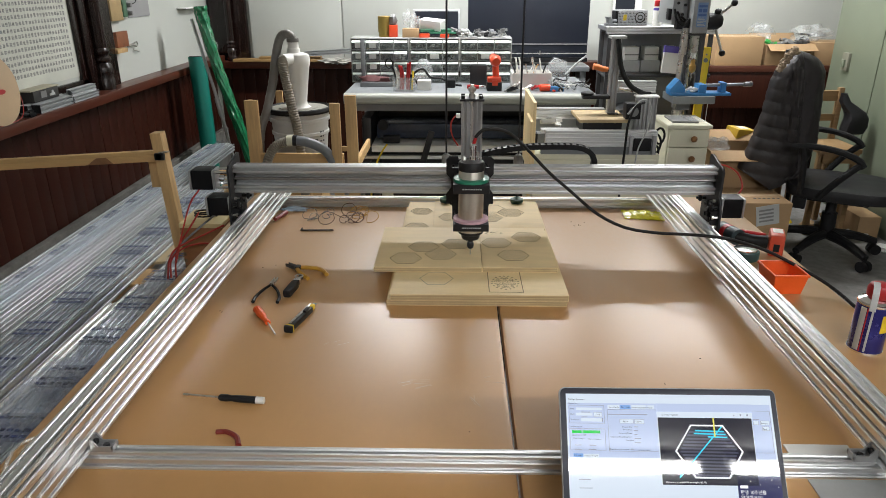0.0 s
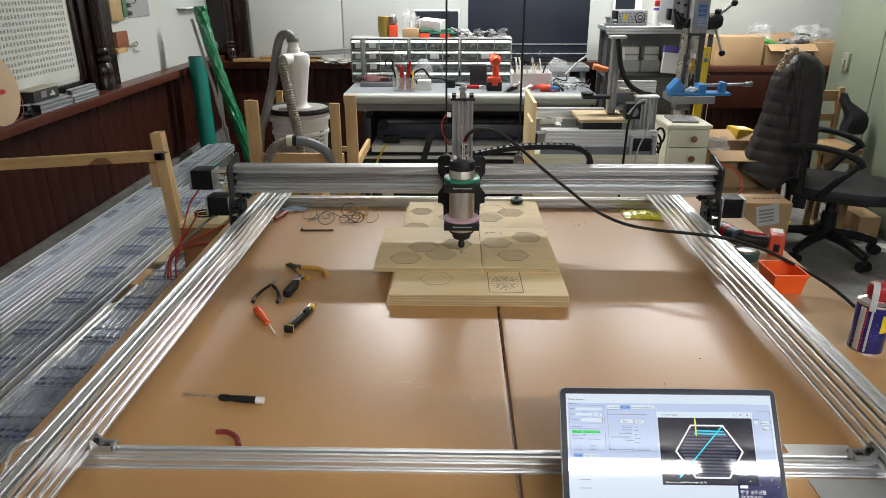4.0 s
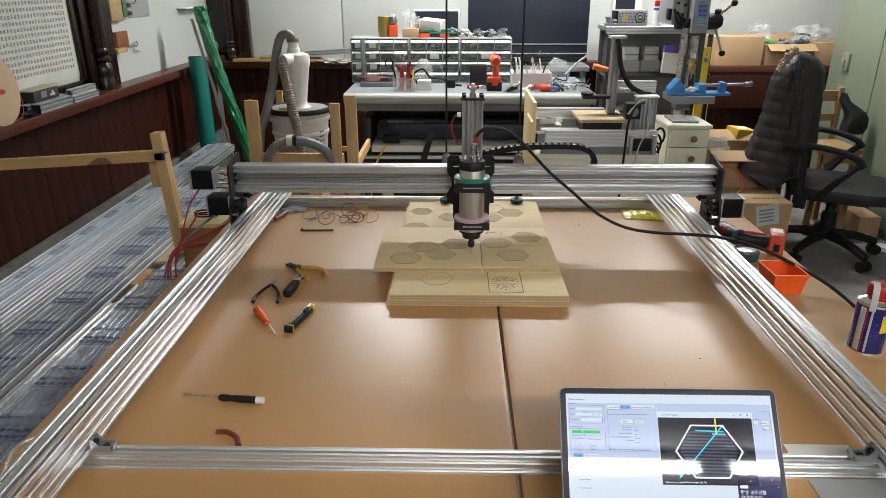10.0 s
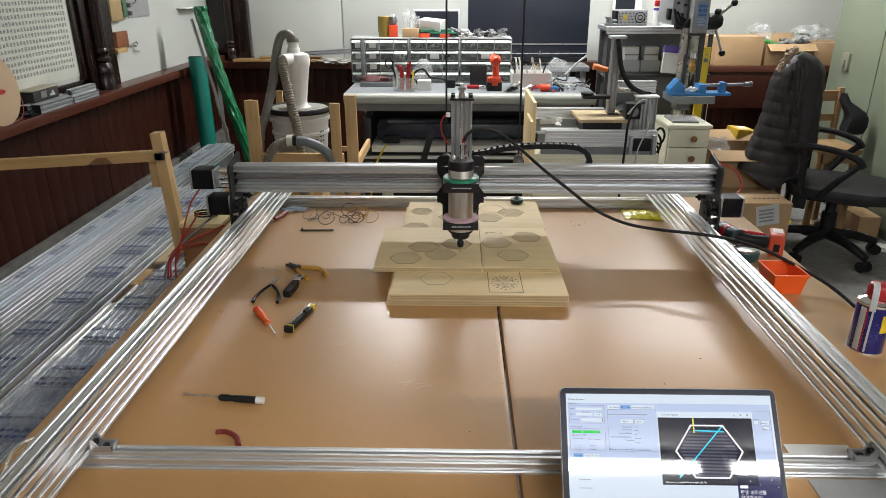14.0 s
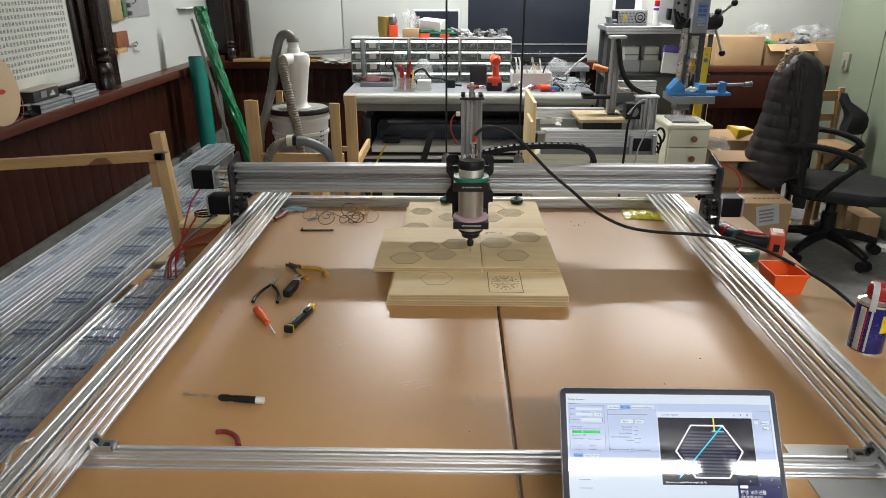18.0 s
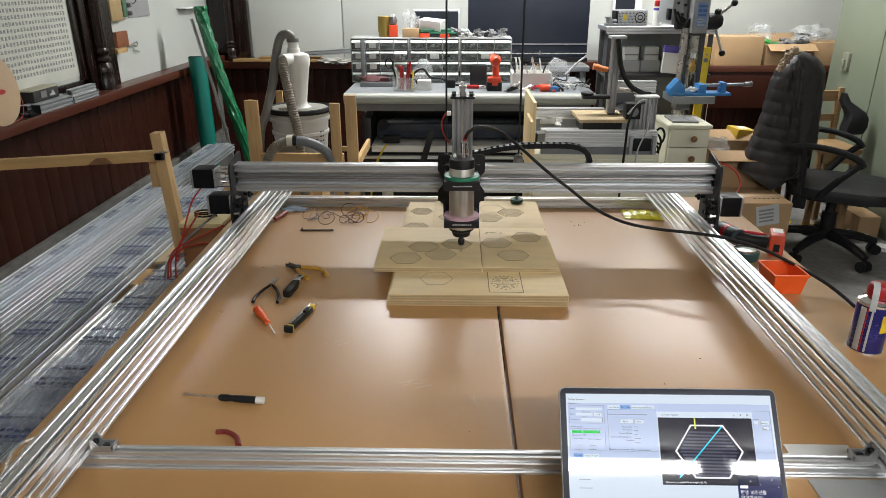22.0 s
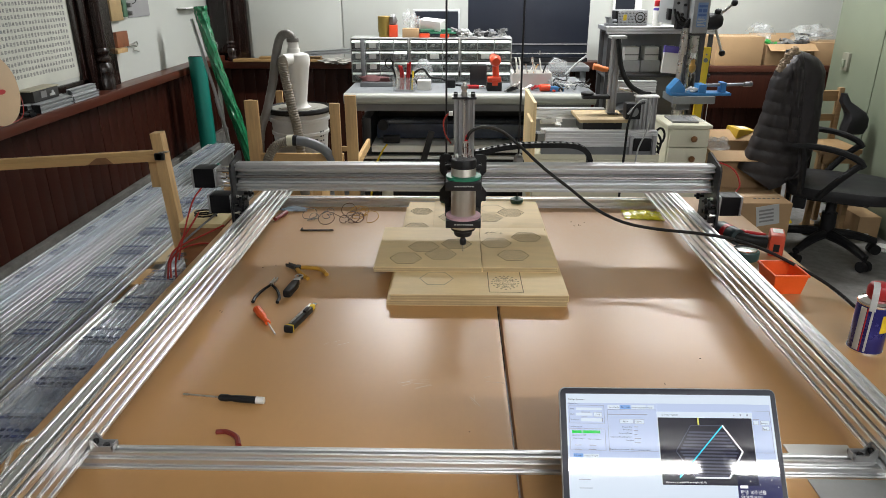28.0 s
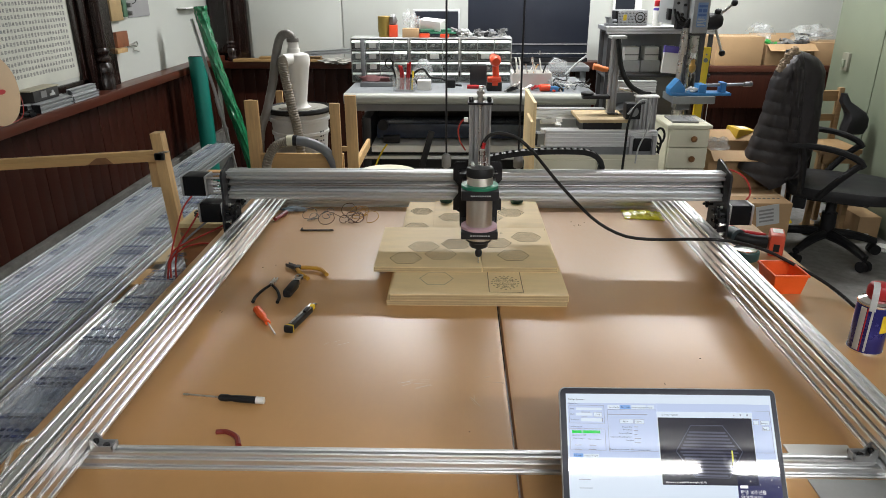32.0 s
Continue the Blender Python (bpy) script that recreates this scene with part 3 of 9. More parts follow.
def end_plate(x0, x1, out):
    pr = [(GY - 0.075, 0.770), (GY - 0.062, 0.762), (GY + 0.062, 0.762), (GY + 0.075, 0.770), (GY + 0.075, 0.86), (GY + 0.055, 0.905),
          (GY + 0.055, 1.000), (GY + 0.045, 1.006), (GY - 0.020, 0.990), (GY - 0.045, 0.986), (GY - 0.055, 0.975), (GY - 0.055, 0.905), (GY - 0.075, 0.86)]
    n = len(pr)
    vs = [(x0, y, z) for y, z in pr] + [(x1, y, z) for y, z in pr]
    g = G().add(vs, [(i, (i + 1) % n, n + (i + 1) % n, n + i) for i in range(n)] + [tuple(range(n)), tuple(range(2 * n - 1, n - 1, -1))])
    p = part("end_plate", g, black_plate, br, "black anodised end plate", bevel=0.001)
    inner = x1 if out < 0 else x0
    for y, z in ((GY - 0.05, 0.79), (GY - 0.02, 0.79), (GY + 0.03, 0.79), (GY - 0.05, 0.87), (GY - 0.03, 0.885), (GY - 0.005, 0.875), (GY - 0.055, 0.82), (GY + 0.05, 0.79)):
        part("bolt", bolt(G(), (inner, y, z), (-out, 0, 0), 0.005, 0.006), steel, p)
    for y, z in ((GY - 0.052, 0.872), (GY - 0.022, 0.876), (GY + 0.045, 0.872)):
        w = G().cyl((inner, y, z), (inner - out * 0.012, y, z), 0.005, n=8)
        w.lathe([(0.0065, 0), (0.0115, 0.0035), (0.0115, 0.0065), (0.0065, 0.010)], m=Matrix.Translation((inner - out * 0.012, y, z)) @ Matrix.Rotation(-out * math.pi / 2, 4, "Y"), n=14)
        w.cyl((inner - out * 0.022, y, z), (inner - out * 0.028, y, z), 0.004, n=6)
        part("wheel", w, black_plastic, p, "small black V wheel on a bolt")
    for y, z, d in ((GY - 0.066, 0.846, 0.018), (GY - 0.048, 0.838, 0.026), (GY - 0.030, 0.850, 0.020), (GY - 0.012, 0.842, 0.024), (GY - 0.060, 0.815, 0.014), (GY - 0.040, 0.806, 0.020), (GY - 0.018, 0.812, 0.012)):
        part("spacer", G().cyl((inner, y, z), (inner - out * d * 0.7, y, z), 0.0036, n=8), steel, p, "steel spacer")
        part("nut", bolt(G(), (inner - out * d * 0.7, y, z), (-out, 0, 0), 0.006, 0.005), black_plate if d > 0.019 else steel, p)
    for y in (GY - 0.064, GY - 0.034):
        b0, b1 = sorted((inner, inner - out * 0.020))
        part("angle_bracket", G().box(b0, b1, y, y + 0.003, 0.822, 0.862).box(b0, b1, y + 0.003, y + 0.016, 0.858, 0.862), black_plate, p, "black angle bracket", bevel=0.0008)
    return p


end_plate(GX0 - 0.006, GX0, -1)
end_plate(GX1, GX1 + 0.006, 1)


def stepper(x0, x1, y, z, size, parent, face):
    """A square motor along x: black body between two metal end caps. face: the end with the shaft."""
    s = size / 2
    a, b = min(x0, x1), max(x0, x1)
    cap = 0.0065
    m = part("motor", G().box(a + cap, b - cap, y - s, y + s, z - s, z + s), motor_black, parent, "black stepper motor", bevel=0.004)
    part("end_cap", G().box(a, a + cap, y - s, y + s, z - s, z + s), alu_z, m, "silver end cap", bevel=0.003)
    part("end_cap", G().box(b - cap, b, y - s, y + s, z - s, z + s), alu_z, m, "silver end cap", bevel=0.003)
    return m


stepper(-0.826, -0.752, GY - 0.005, 0.940, 0.058, br, 1)
for dy in (-0.022, 0.022):
    for dz in (-0.022, 0.022):
        part("standoff", G().cyl((-0.752, GY - 0.005 + dy, 0.94 + dz), (-0.705, GY - 0.005 + dy, 0.94 + dz), 0.004, n=8), chrome, br, "bright metal standoff")
part("coupling", G().cyl((-0.752, GY - 0.005, 0.94), (-0.73, GY - 0.005, 0.94), 0.009, n=12).cyl((-0.73, GY - 0.005, 0.94), (-0.705, GY - 0.005, 0.94), 0.005, n=10), chrome, br, "bright metal coupling")
stepper(-0.778, -0.706, GY - 0.03, 0.868, 0.056, br, 1)
stepper(0.710, 0.778, GY - 0.035, 0.872, 0.058, br, -1)
part("red_lead", G().tube(spline([(-0.80, GY - 0.03, 0.912), (-0.83, GY - 0.04, 0.87), (-0.86, GY - 0.06, 0.78), (-0.88, GY - 0.08, 0.70)]), 0.0025, 6), red_wire, br, "thin red wire")
part("red_lead", G().tube(spline([(0.705, GY + 0.02, 0.97), (0.74, GY + 0.05, 0.972), (0.785, GY + 0.05, 0.95), (0.80, GY + 0.03, 0.91), (0.77, GY + 0.0, 0.885)]), 0.0028, 6), red_wire, br, "thin red wire")

# ---------------- the carriage with the spindle ----------------
SY = 1.690                      # spindle's axis; x = 0 of the carriage
ca = thing("spindle_carriage", "black carriage with an upright aluminium slide and a steel spindle", "router spindle", at(0, SY, TZ + 0.05))
plate = [(-0.066, 0.884), (-0.052, 0.884), (-0.040, 0.876), (0.040, 0.876), (0.052, 0.884), (0.066, 0.884), (0.066, 0.912), (0.052, 0.930), (0.052, 0.955), (0.066, 0.972),
         (0.066, 1.012), (0.058, 1.020), (0.036, 1.020), (0.030, 1.006), (-0.030, 1.006), (-0.036, 1.020), (-0.058, 1.020), (-0.066, 1.012), (-0.066, 0.972), (-0.052, 0.955), (-0.052, 0.930), (-0.066, 0.912)]


def upright(poly, y0, y1):
    n = len(poly)
    vs = [(x, y0, z) for x, z in poly] + [(x, y1, z) for x, z in poly]
    return G().add(vs, [(i, (i + 1) % n, n + (i + 1) % n, n + i) for i in range(n)] + [tuple(range(n)), tuple(range(2 * n - 1, n - 1, -1))])


bp = part("back_plate", upright(plate, 1.868, 1.876), black_plate, ca, "black shaped back plate", bevel=0.001)
for x in (-0.048, 0.048):
    for z in (0.886, 0.994):
        part("wheel", G().cyl((x, 1.862, z), (x, 1.880, z), 0.005, n=8).cyl((x, 1.878, z), (x, 1.905, z), 0.012, n=14), black_plastic, bp, "black V wheel on a bolt")
part("front_plate", upright([(-0.048, 0.872), (0.048, 0.872), (0.050, 1.016), (-0.050, 1.016)], 1.765, 1.775), black_plate, ca, "black mounting plate", bevel=0.001)
part("spacer", G().box(-0.045, 0.045, 1.775, 1.868, 0.90, 1.0), black_plate, ca)
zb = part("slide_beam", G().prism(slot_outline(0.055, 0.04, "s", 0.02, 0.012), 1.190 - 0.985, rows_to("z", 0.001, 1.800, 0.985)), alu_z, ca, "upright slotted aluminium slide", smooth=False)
part("lead_screw", G().cyl((0.001, 1.790, 0.99), (0.001, 1.790, 1.215), 0.004, n=8), steel, zb)
tp = part("top_plate", G().box(-0.031, 0.033, 1.776, 1.824, 1.190, 1.196), black_plate, ca, "black top plate", bevel=0.001)
for x in (-0.022, 0.024):
    for y in (1.785, 1.815):
        part("bolt", bolt(G(), (x, y, 1.196), (0, 0, 1), 0.0055, 0.008), black_rubber, tp)
part("coupling", G().lathe([(0.008, -0.01), (0.008, 0.012), (0.006, 0.014), (0.006, 0.018), (0.010, 0.019), (0.010, 0.027), (0.006, 0.028), (0.005, 0.036)], (0.001, 1.790, 1.196), 14), steel, tp, "steel lock collar")


def clamp_ring(z0, z1, ring, rz0, rz1, label):
    m = part("mount", G().box(-0.046, 0.046, SY - 0.042, SY + 0.020, z0, z1).box(-0.044, 0.044, SY + 0.020, 1.765, z0, z1), black_plate, ca, "black spindle mount with white maker's lettering", bevel=0.002)
    poly = [(0.046 * math.cos(a) * (1.0 if abs(math.cos(a)) < 0.8 else 1.0), 0.044 * math.sin(a)) for a in (2 * math.pi * i / 32 for i in range(32))]
    part("shim", G().prism(poly, rz1 - rz0, rows_to("z", 0, SY - 0.004, rz0)), ring, m, label, bevel=0.001)
    bars = G()
    rnd = random.Random(2)
    x = -0.023
    while x < 0.022:
        w = rnd.uniform(0.003, 0.005)
        bars.box(x, x + w, SY - 0.0432, SY - 0.042, (z0 + z1) / 2 - 0.0015, (z0 + z1) / 2 + 0.0015)
        x += w + 0.0014
    part("marking", bars, light_grey, m, "small pale marking", smooth=False)


clamp_ring(0.979, 1.004, green_mount, 1.004, 1.012, "green plastic shim")
clamp_ring(0.878, 0.898, pink_mount, 0.898, 0.905, "pink plastic shim")
sp = part("spindle", G().lathe([(0.0325, 0.868), (0.0325, 1.032), (0.0315, 1.034)], (0, SY, 0), 40), spindle_steel, ca, "brushed steel spindle body")
part("cap", G().lathe([(0.0335, 1.032), (0.0335, 1.050), (0.031, 1.054)], (0, SY, 0), 32), black_plastic, sp, "black end cap")
part("nose", G().lathe([(0.022, 0.845), (0.024, 0.848), (0.025, 0.858), (0.0325, 0.862), (0.0325, 0.869)], (0, SY, 0), 32), black_plate, sp, "black nose ring")
part("collet", G().lathe([(0.003, 0.815), (0.0075, 0.818), (0.009, 0.824), (0.009, 0.831), (0.006, 0.836), (0.0075, 0.840), (0.0075, 0.847)], (0, SY, 0), 20), black_plate, sp, "dark collet nut")
part("cutter", G().lathe([(0.0004, 0.7965), (0.0016, 0.799), (0.0016, 0.818)], (0, SY, 0), 10), steel, sp, "thin steel cutter")
part("connector", G().lathe([(0.010, 1.052), (0.010, 1.066), (0.008, 1.068), (0.008, 1.084), (0.009, 1.085), (0.009, 1.095), (0.005, 1.100)], (0.004, SY, 0), 16), chrome, sp, "chrome cable connector")
part("fitting", G().lathe([(0.006, 1.052), (0.006, 1.062), (0.004, 1.063), (0.004, 1.078)], (0.016, SY + 0.004, 0), 12), chrome, sp, "small chrome fitting")
part("fitting", G().lathe([(0.006, 1.052), (0.006, 1.060), (0.003, 1.066)], (-0.018, SY + 0.006, 0), 12), chrome, sp, "small chrome fitting")
part("sleeve", G().cyl((0.005, SY, 1.098), (0.009, SY, 1.114), 0.0045, n=10), red, sp, "red heat-shrink sleeve")
part("red_lead", G().tube(spline([(-0.030, 1.790, 1.150), (-0.044, 1.79, 1.148), (-0.054, 1.80, 1.125), (-0.050, 1.82, 1.09), (-0.035, 1.84, 1.06)]), 0.0022, 6), red_wire, ca, "thin red wire")
part("plug", G().box(-0.040, -0.029, 1.782, 1.798, 1.146, 1.156), white_plastic, ca, "small white plug", bevel=0.001)

# ---------------- the drag chain ----------------
ch = thing("drag_chain", "black plastic cable drag chain over the gantry beam", "cable chain", at(0.3, 1.99, 1.0))
path = spline([(-0.02, 1.995, 0.990), (0.044, 1.995, 1.001), (0.074, 1.995, 1.008), (0.124, 1.995, 1.016), (0.191, 1.995, 1.021), (0.274, 1.995, 1.022), (0.322, 1.995, 1.018), (0.350, 1.995, 1.004), (0.363, 1.995, 0.983), (0.362, 1.995, 0.958), (0.345, 1.995, 0.932), (0.30, 1.995, 0.915), (0.1, 1.995, 0.912)], 6)
nodes, acc = [path[0]], 0.0
for p, q in zip(path, path[1:]):
    d, done = (q - p).length, 0.0
    while acc + d - done >= 0.0185:
        done += 0.0185 - acc
        acc = 0.0
        nodes.append(p.lerp(q, done / d))
    acc += d - done
for a, b in zip(nodes, nodes[1:]):
    d = b - a
    m = Matrix.Translation((a + b) / 2) @ Matrix.Rotation(-math.atan2(d.z, d.x), 4, "Y")
    g = G().box(-0.0105, 0.0105, -0.013, -0.011, -0.0075, 0.0075, m).box(-0.0105, 0.0105, 0.011, 0.013, -0.0075, 0.0075, m)
    g.box(-0.0055, 0.0055, -0.011, 0.011, 0.0050, 0.0070, m).box(-0.0055, 0.0055, -0.011, 0.011, -0.0070, -0.0050, m)
    part("link", g, black_plastic, ch)

# ---------------- boards under the spindle ----------------


def hexes(owner, spots, z, r=0.0425, filled=()):
    """Engraved outlines of lying hexagons, some with a hatched field."""
    for j, (x, y) in enumerate(spots):
        g, h = G(), G()
        for i in range(6):
            a0, a1 = math.pi / 3 * i, math.pi / 3 * (i + 1)
            m = Matrix.Translation((x + 0.866 * r * math.cos((a0 + a1) / 2), y + 0.866 * r * math.sin((a0 + a1) / 2), z)) @ Matrix.Rotation((a0 + a1) / 2 + math.pi / 2, 4, "Z")
            g.box(-r / 2, r / 2, -0.0008, 0.0008, -0.001, 0.0004, m)
        part("engraved_hexagon", g, engrave if j in filled else hatch, owner, smooth=False)
        if j in filled:
            n = 19
            for i in range(n):
                yy = -0.80 * r + 1.60 * r * (i + 0.5) / n
                half = r - abs(yy) / 1.732 - 0.0035
                k = max(2, round(2 * half / 0.0042))
                for c in range(k):
                    xx = -half + 2 * half * (c + 0.5) / k
                    m = Matrix.Translation((x + xx, y + yy, z)) @ Matrix.Rotation(0.75 if (i + c) % 2 else -0.45, 4, "Z")
                    h.box(-0.0019, 0.0019, -0.00042, 0.00042, -0.001, 0.0003, m)
            tagged(part("hatched_field", h, hatch, owner, "fine engraved hatching", smooth=False), kind="stuff")


def board(name, x0, x1, y0, y1, z0, z1, label):
    t = thing(name, label, "wooden board", at((x0 + x1) / 2, (y0 + y1) / 2, z0), "plywood boards under the spindle")
    part("panel", G().box(x0, x1, y0, y1, z0, z1), plywood, t, bevel=0.0012)
    n = 2 if z1 - z0 < 0.012 else 5
    h = (z1 - z0 - 0.0024) / n
    for i in range(n):
        z = z0 + 0.0012 + h * (i + 0.5)
        part("ply_layer", G().box(x0 + 0.0012, x1 - 0.0012, y0 - 0.0003 - 0.0001 * (i % 2), y0 + 0.001, z - h / 2, z + h / 2), ply_edge if i % 2 else ply_core, t, "glued layer of the edge")
    return t


b0 = board("plywood_board", -0.214, 0.221, 1.474, 2.196, 0.750, 0.7655, "thick pale plywood board lying on the tables")
b1 = board("plywood_board", -0.205, 0.223, 1.468, 2.192, 0.7660, 0.783, "pale plywood board with an engraved square, stacked on another")
g = G()
for ax, ay, bx, by in ((0.034, 1.484, 0.034, 1.62), (0.116, 1.484, 0.116, 1.62), (0.034, 1.484, 0.116, 1.484)):
    g.box(min(ax, bx) - 0.0009, max(ax, bx) + 0.0009, min(ay, by) - 0.0009, max(ay, by) + 0.0009, 0.782, 0.7834)
part("engraved_square", g, engrave, b1, "dark engraved square outline", smooth=False)
g = G()
rnd = random.Random(8)
for count, far, size, sides in ((1, 0.0, 0.0055, 6), (6, 0.0125, 0.0050, 6), (12, 0.0235, 0.0038, 5), (6, 0.0205, 0.0032, 3), (18, 0.0325, 0.0028, 3)):
    for i in range(count):
        a = 2 * math.pi * (i + 0.5) / count
        x, y = 0.075 + far * math.cos(a), 1.540 + 1.2 * far * math.sin(a)
        for k in range(sides):
            a0, a1 = (a + 2 * math.pi * (k + q) / sides for q in (0, 1))
            p, q = Vector((x + size * math.cos(a0), y + size * math.sin(a0), 0.783)), Vector((x + size * math.cos(a1), y + size * math.sin(a1), 0.783))
            m = Matrix.Translation((p + q) / 2) @ Matrix.Rotation(math.atan2(q.y - p.y, q.x - p.x), 4, "Z")
            g.box(-(q - p).length / 2, (q - p).length / 2, -0.00045, 0.00045, -0.001, 0.0003, m)
tagged(part("engraved_ornament", g, engrave, b1, "dark engraved ornament of small rosettes", smooth=False), kind="stuff")
g = G()
for i in range(26):
    x, y = rnd.uniform(0.035, 0.085), rnd.uniform(1.845, 1.865)
    g.box(x, x + 0.003, y, y + 0.002, 0.796, 0.7974)
ORN = g
hexes(b1, [(-0.096, 1.562)], 0.783)
b2 = board("plywood_board", -0.118, 0.219, 1.915, 2.190, 0.7835, 0.788, "thin pale plywood sheet with engraved hexagons")
hexes(b2, [(-0.061, 2.023), (0.055, 2.02), (0.126, 2.071), (0.068, 2.11)], 0.788, filled=(0, 1, 2))
hexes(b1, [(-0.160, 2.095), (-0.168, 1.948)], 0.783, 0.036, filled=(0, 1))
b3 = board("plywood_board", -0.259, 0.0198, 1.600, 1.902, 0.7835, 0.797, "pale plywood board with rows of engraved hexagons")
b4 = board("plywood_board", 0.0212, 0.213, 1.602, 1.902, 0.7835, 0.797, "pale plywood board with engraved hexagons")
hexes(b3, [(-0.136, 1.744), (-0.046, 1.767), (-0.180, 1.661), (-0.088, 1.691)], 0.797, filled=(0, 1, 2, 3))
hexes(b4, [(0.065, 1.777), (0.153, 1.824), (0.106, 1.686)], 0.797, filled=(0, 1, 2))

tagged(part("engraved_scrawl", ORN, engrave, b4, "small engraved scrawl", smooth=False), kind="stuff")

# props that press the boards down from the ceiling
def prop(x, y, z0):
    t = thing("prop_rod", "thin black ceiling prop rod with a green rubber foot", "prop rod", at(x, y, z0), "two prop rods")
    part("rod", G().cyl((x, y, z0 + 0.02), (x, y, CEIL), 0.0032, n=10), black_plate, t)
    part("collar", G().lathe([(0.006, 0), (0.015, 0.006), (0.016, 0.03), (0.012, 0.045), (0.005, 0.05)], (x, y, 0.905), 16), grey_plastic, t, "grey collar")
    part("foot", G().lathe([(0.018, 0), (0.021, 0.004), (0.021, 0.014), (0.014, 0.016), (0.006, 0.022)], (x, y, z0), 20), mat("dark_green_rubber", (0.008, 0.06, 0.045), 0.45), t, "dark green rubber foot")


prop(0.154, 2.175, 0.788)
prop(-0.081, 2.178, 0.788)

# ---------------- the laptop ----------------
LO, LU, LN = Vector((0.248, 0.666, 0.769)), Vector((0, 0.631, 0.776)).normalized(), Vector((0, -0.776, 0.631)).normalized()
LID = Matrix(((1, LU.x, LN.x, LO.x), (0, LU.y, LN.y, LO.y), (0, LU.z, LN.z, LO.z), (0, 0, 0, 1)))


def glow(name, col, power=0.9, rough=0.03):
    return mat(name, tuple(c * 0.02 for c in col), rough, emit=col, power=power, var=0.03, bump=0)


lap = thing("laptop", "open silver laptop with a lit screen showing a router control program", "laptop", at(0.248, 0.55, TZ))
part("base", G().box(0.099, 0.397, 0.455, 0.668, TZ, TZ + 0.015), light_grey, lap, "silver keyboard base", bevel=0.003)
def rounded(x0, x1, y0, y1, r):
    """A sheet's outline with its two upper corners rounded."""
    out = [(x0, y0), (x1, y0)]
    for cx, cy, a0 in ((x1 - r, y1 - r, 0.0), (x0 + r, y1 - r, math.pi / 2)):
        out += [(cx + r * math.cos(a0 + math.pi / 12 * k), cy + r * math.sin(a0 + math.pi / 12 * k)) for k in range(7)]
    return out


lid = part("lid", G().prism(rounded(-0.1498, 0.1498, 0.0, 0.2372, 0.009), 0.006, LID @ Matrix.Translation((0, 0, -0.006))), alu_z, lap, "slim silver lid", bevel=0.002)
part("bezel", G().prism(rounded(-0.1482, 0.1482, 0.002, 0.2357, 0.008), 0.0008, LID), mat("navy_black_bezel", (0.030, 0.032, 0.045), 0.35, spec=0.25), lid, "black screen bezel", bevel=0.0003)
s_white = glow("screen_white", (0.77, 0.87, 1.0), 0.88)
s_blue = glow("screen_pale_blue", (0.62, 0.73, 1.0), 0.80)
s_tab = glow("screen_tab_blue", (0.28, 0.50, 0.95), 0.80)
s_dark = glow("screen_dark", (0.02, 0.02, 0.045), 0.5)
s_navy = glow("screen_navy", (0.03, 0.035, 0.16), 0.6)
s_green = glow("screen_green", (0.02, 0.75, 0.10), 0.8)
s_text = glow("screen_text", (0.03, 0.035, 0.06), 0.5)
s_grey = glow("screen_grey", (0.45, 0.48, 0.58), 0.7)
s_cyan = glow("screen_cyan", (0.05, 0.72, 0.95), 0.9)
s_line = glow("screen_line", (0.95, 0.95, 1.0), 1.0)
s_slate = glow("screen_slate", (0.10, 0.105, 0.17), 0.7)
s_yellow = glow("screen_yellow", (0.85, 0.80, 0.15), 0.9)


def panel(name, x0, x1, y0, y1, m, lev, label=""):
    return part(name, G().box(x0, x1, y0, y1, 0.0008, 0.0008 + 0.00025 * lev, LID), m, lid, label, smooth=False)


panel("screen", -0.1405, 0.1415, 0.006, 0.228, s_white, 1, "bright white program window")
panel("title_strip", -0.1405, 0.1415, 0.2165, 0.228, s_white, 2)
panel("menu_area", -0.1385, 0.139, 0.1436, 0.2155, s_blue, 2, "pale blue control panel")
def outline(x0, x1, y0, y1):
    """A thin grey frame round a group of fields."""
    for a, b, c, d in ((x0, x1, y0, y0 + 0.0005), (x0, x1, y1 - 0.0005, y1), (x0, x0 + 0.0005, y0 + 0.0005, y1 - 0.0005), (x1 - 0.0005, x1, y0 + 0.0005, y1 - 0.0005)):
        panel("group_line", a, b, c, d, s_grey, 3)


outline(-0.137, -0.0885, 0.188, 0.2125)
outline(-0.137, -0.0885, 0.1525, 0.1812)
outline(-0.0844, 0.138, 0.1515, 0.2072)
for x0, x1, y0, y1 in ((-0.1271, -0.0916, 0.2057, 0.2092), (-0.1274, -0.1048, 0.1984, 0.2022), (-0.1212, -0.0925, 0.1905, 0.1950)):
    panel("field", x0, x1, y0, y1, s_white, 3.5)
for x0, x1, y0, y1 in ((-0.1026, -0.0921, 0.1972, 0.2026), (-0.0676, -0.0495, 0.1889, 0.1939), (-0.0474, -0.0351, 0.1885, 0.1936), (0.1145, 0.1207, 0.1889, 0.1937), (0.1241, 0.1355, 0.1887, 0.1938), (0.1259, 0.1346, 0.1813, 0.1861)):
    panel("button_edge", x0 - 0.0004, x1 + 0.0004, y0 - 0.0004, y1 + 0.0004, s_grey, 3.4)
    panel("button", x0, x1, y0, y1, s_white, 4)
panel("combo_arrow", -0.0925, -0.0905, 0.1905, 0.1950, s_grey, 4)
panel("console", -0.1385, 0.139, 0.006, 0.1436, s_white, 3, "white console list")
panel("tab", -0.1332, -0.1203, 0.1436, 0.1482, s_tab, 4, "selected pale blue tab")
panel("tab", -0.1192, -0.0988, 0.1436, 0.1479, s_white, 4)
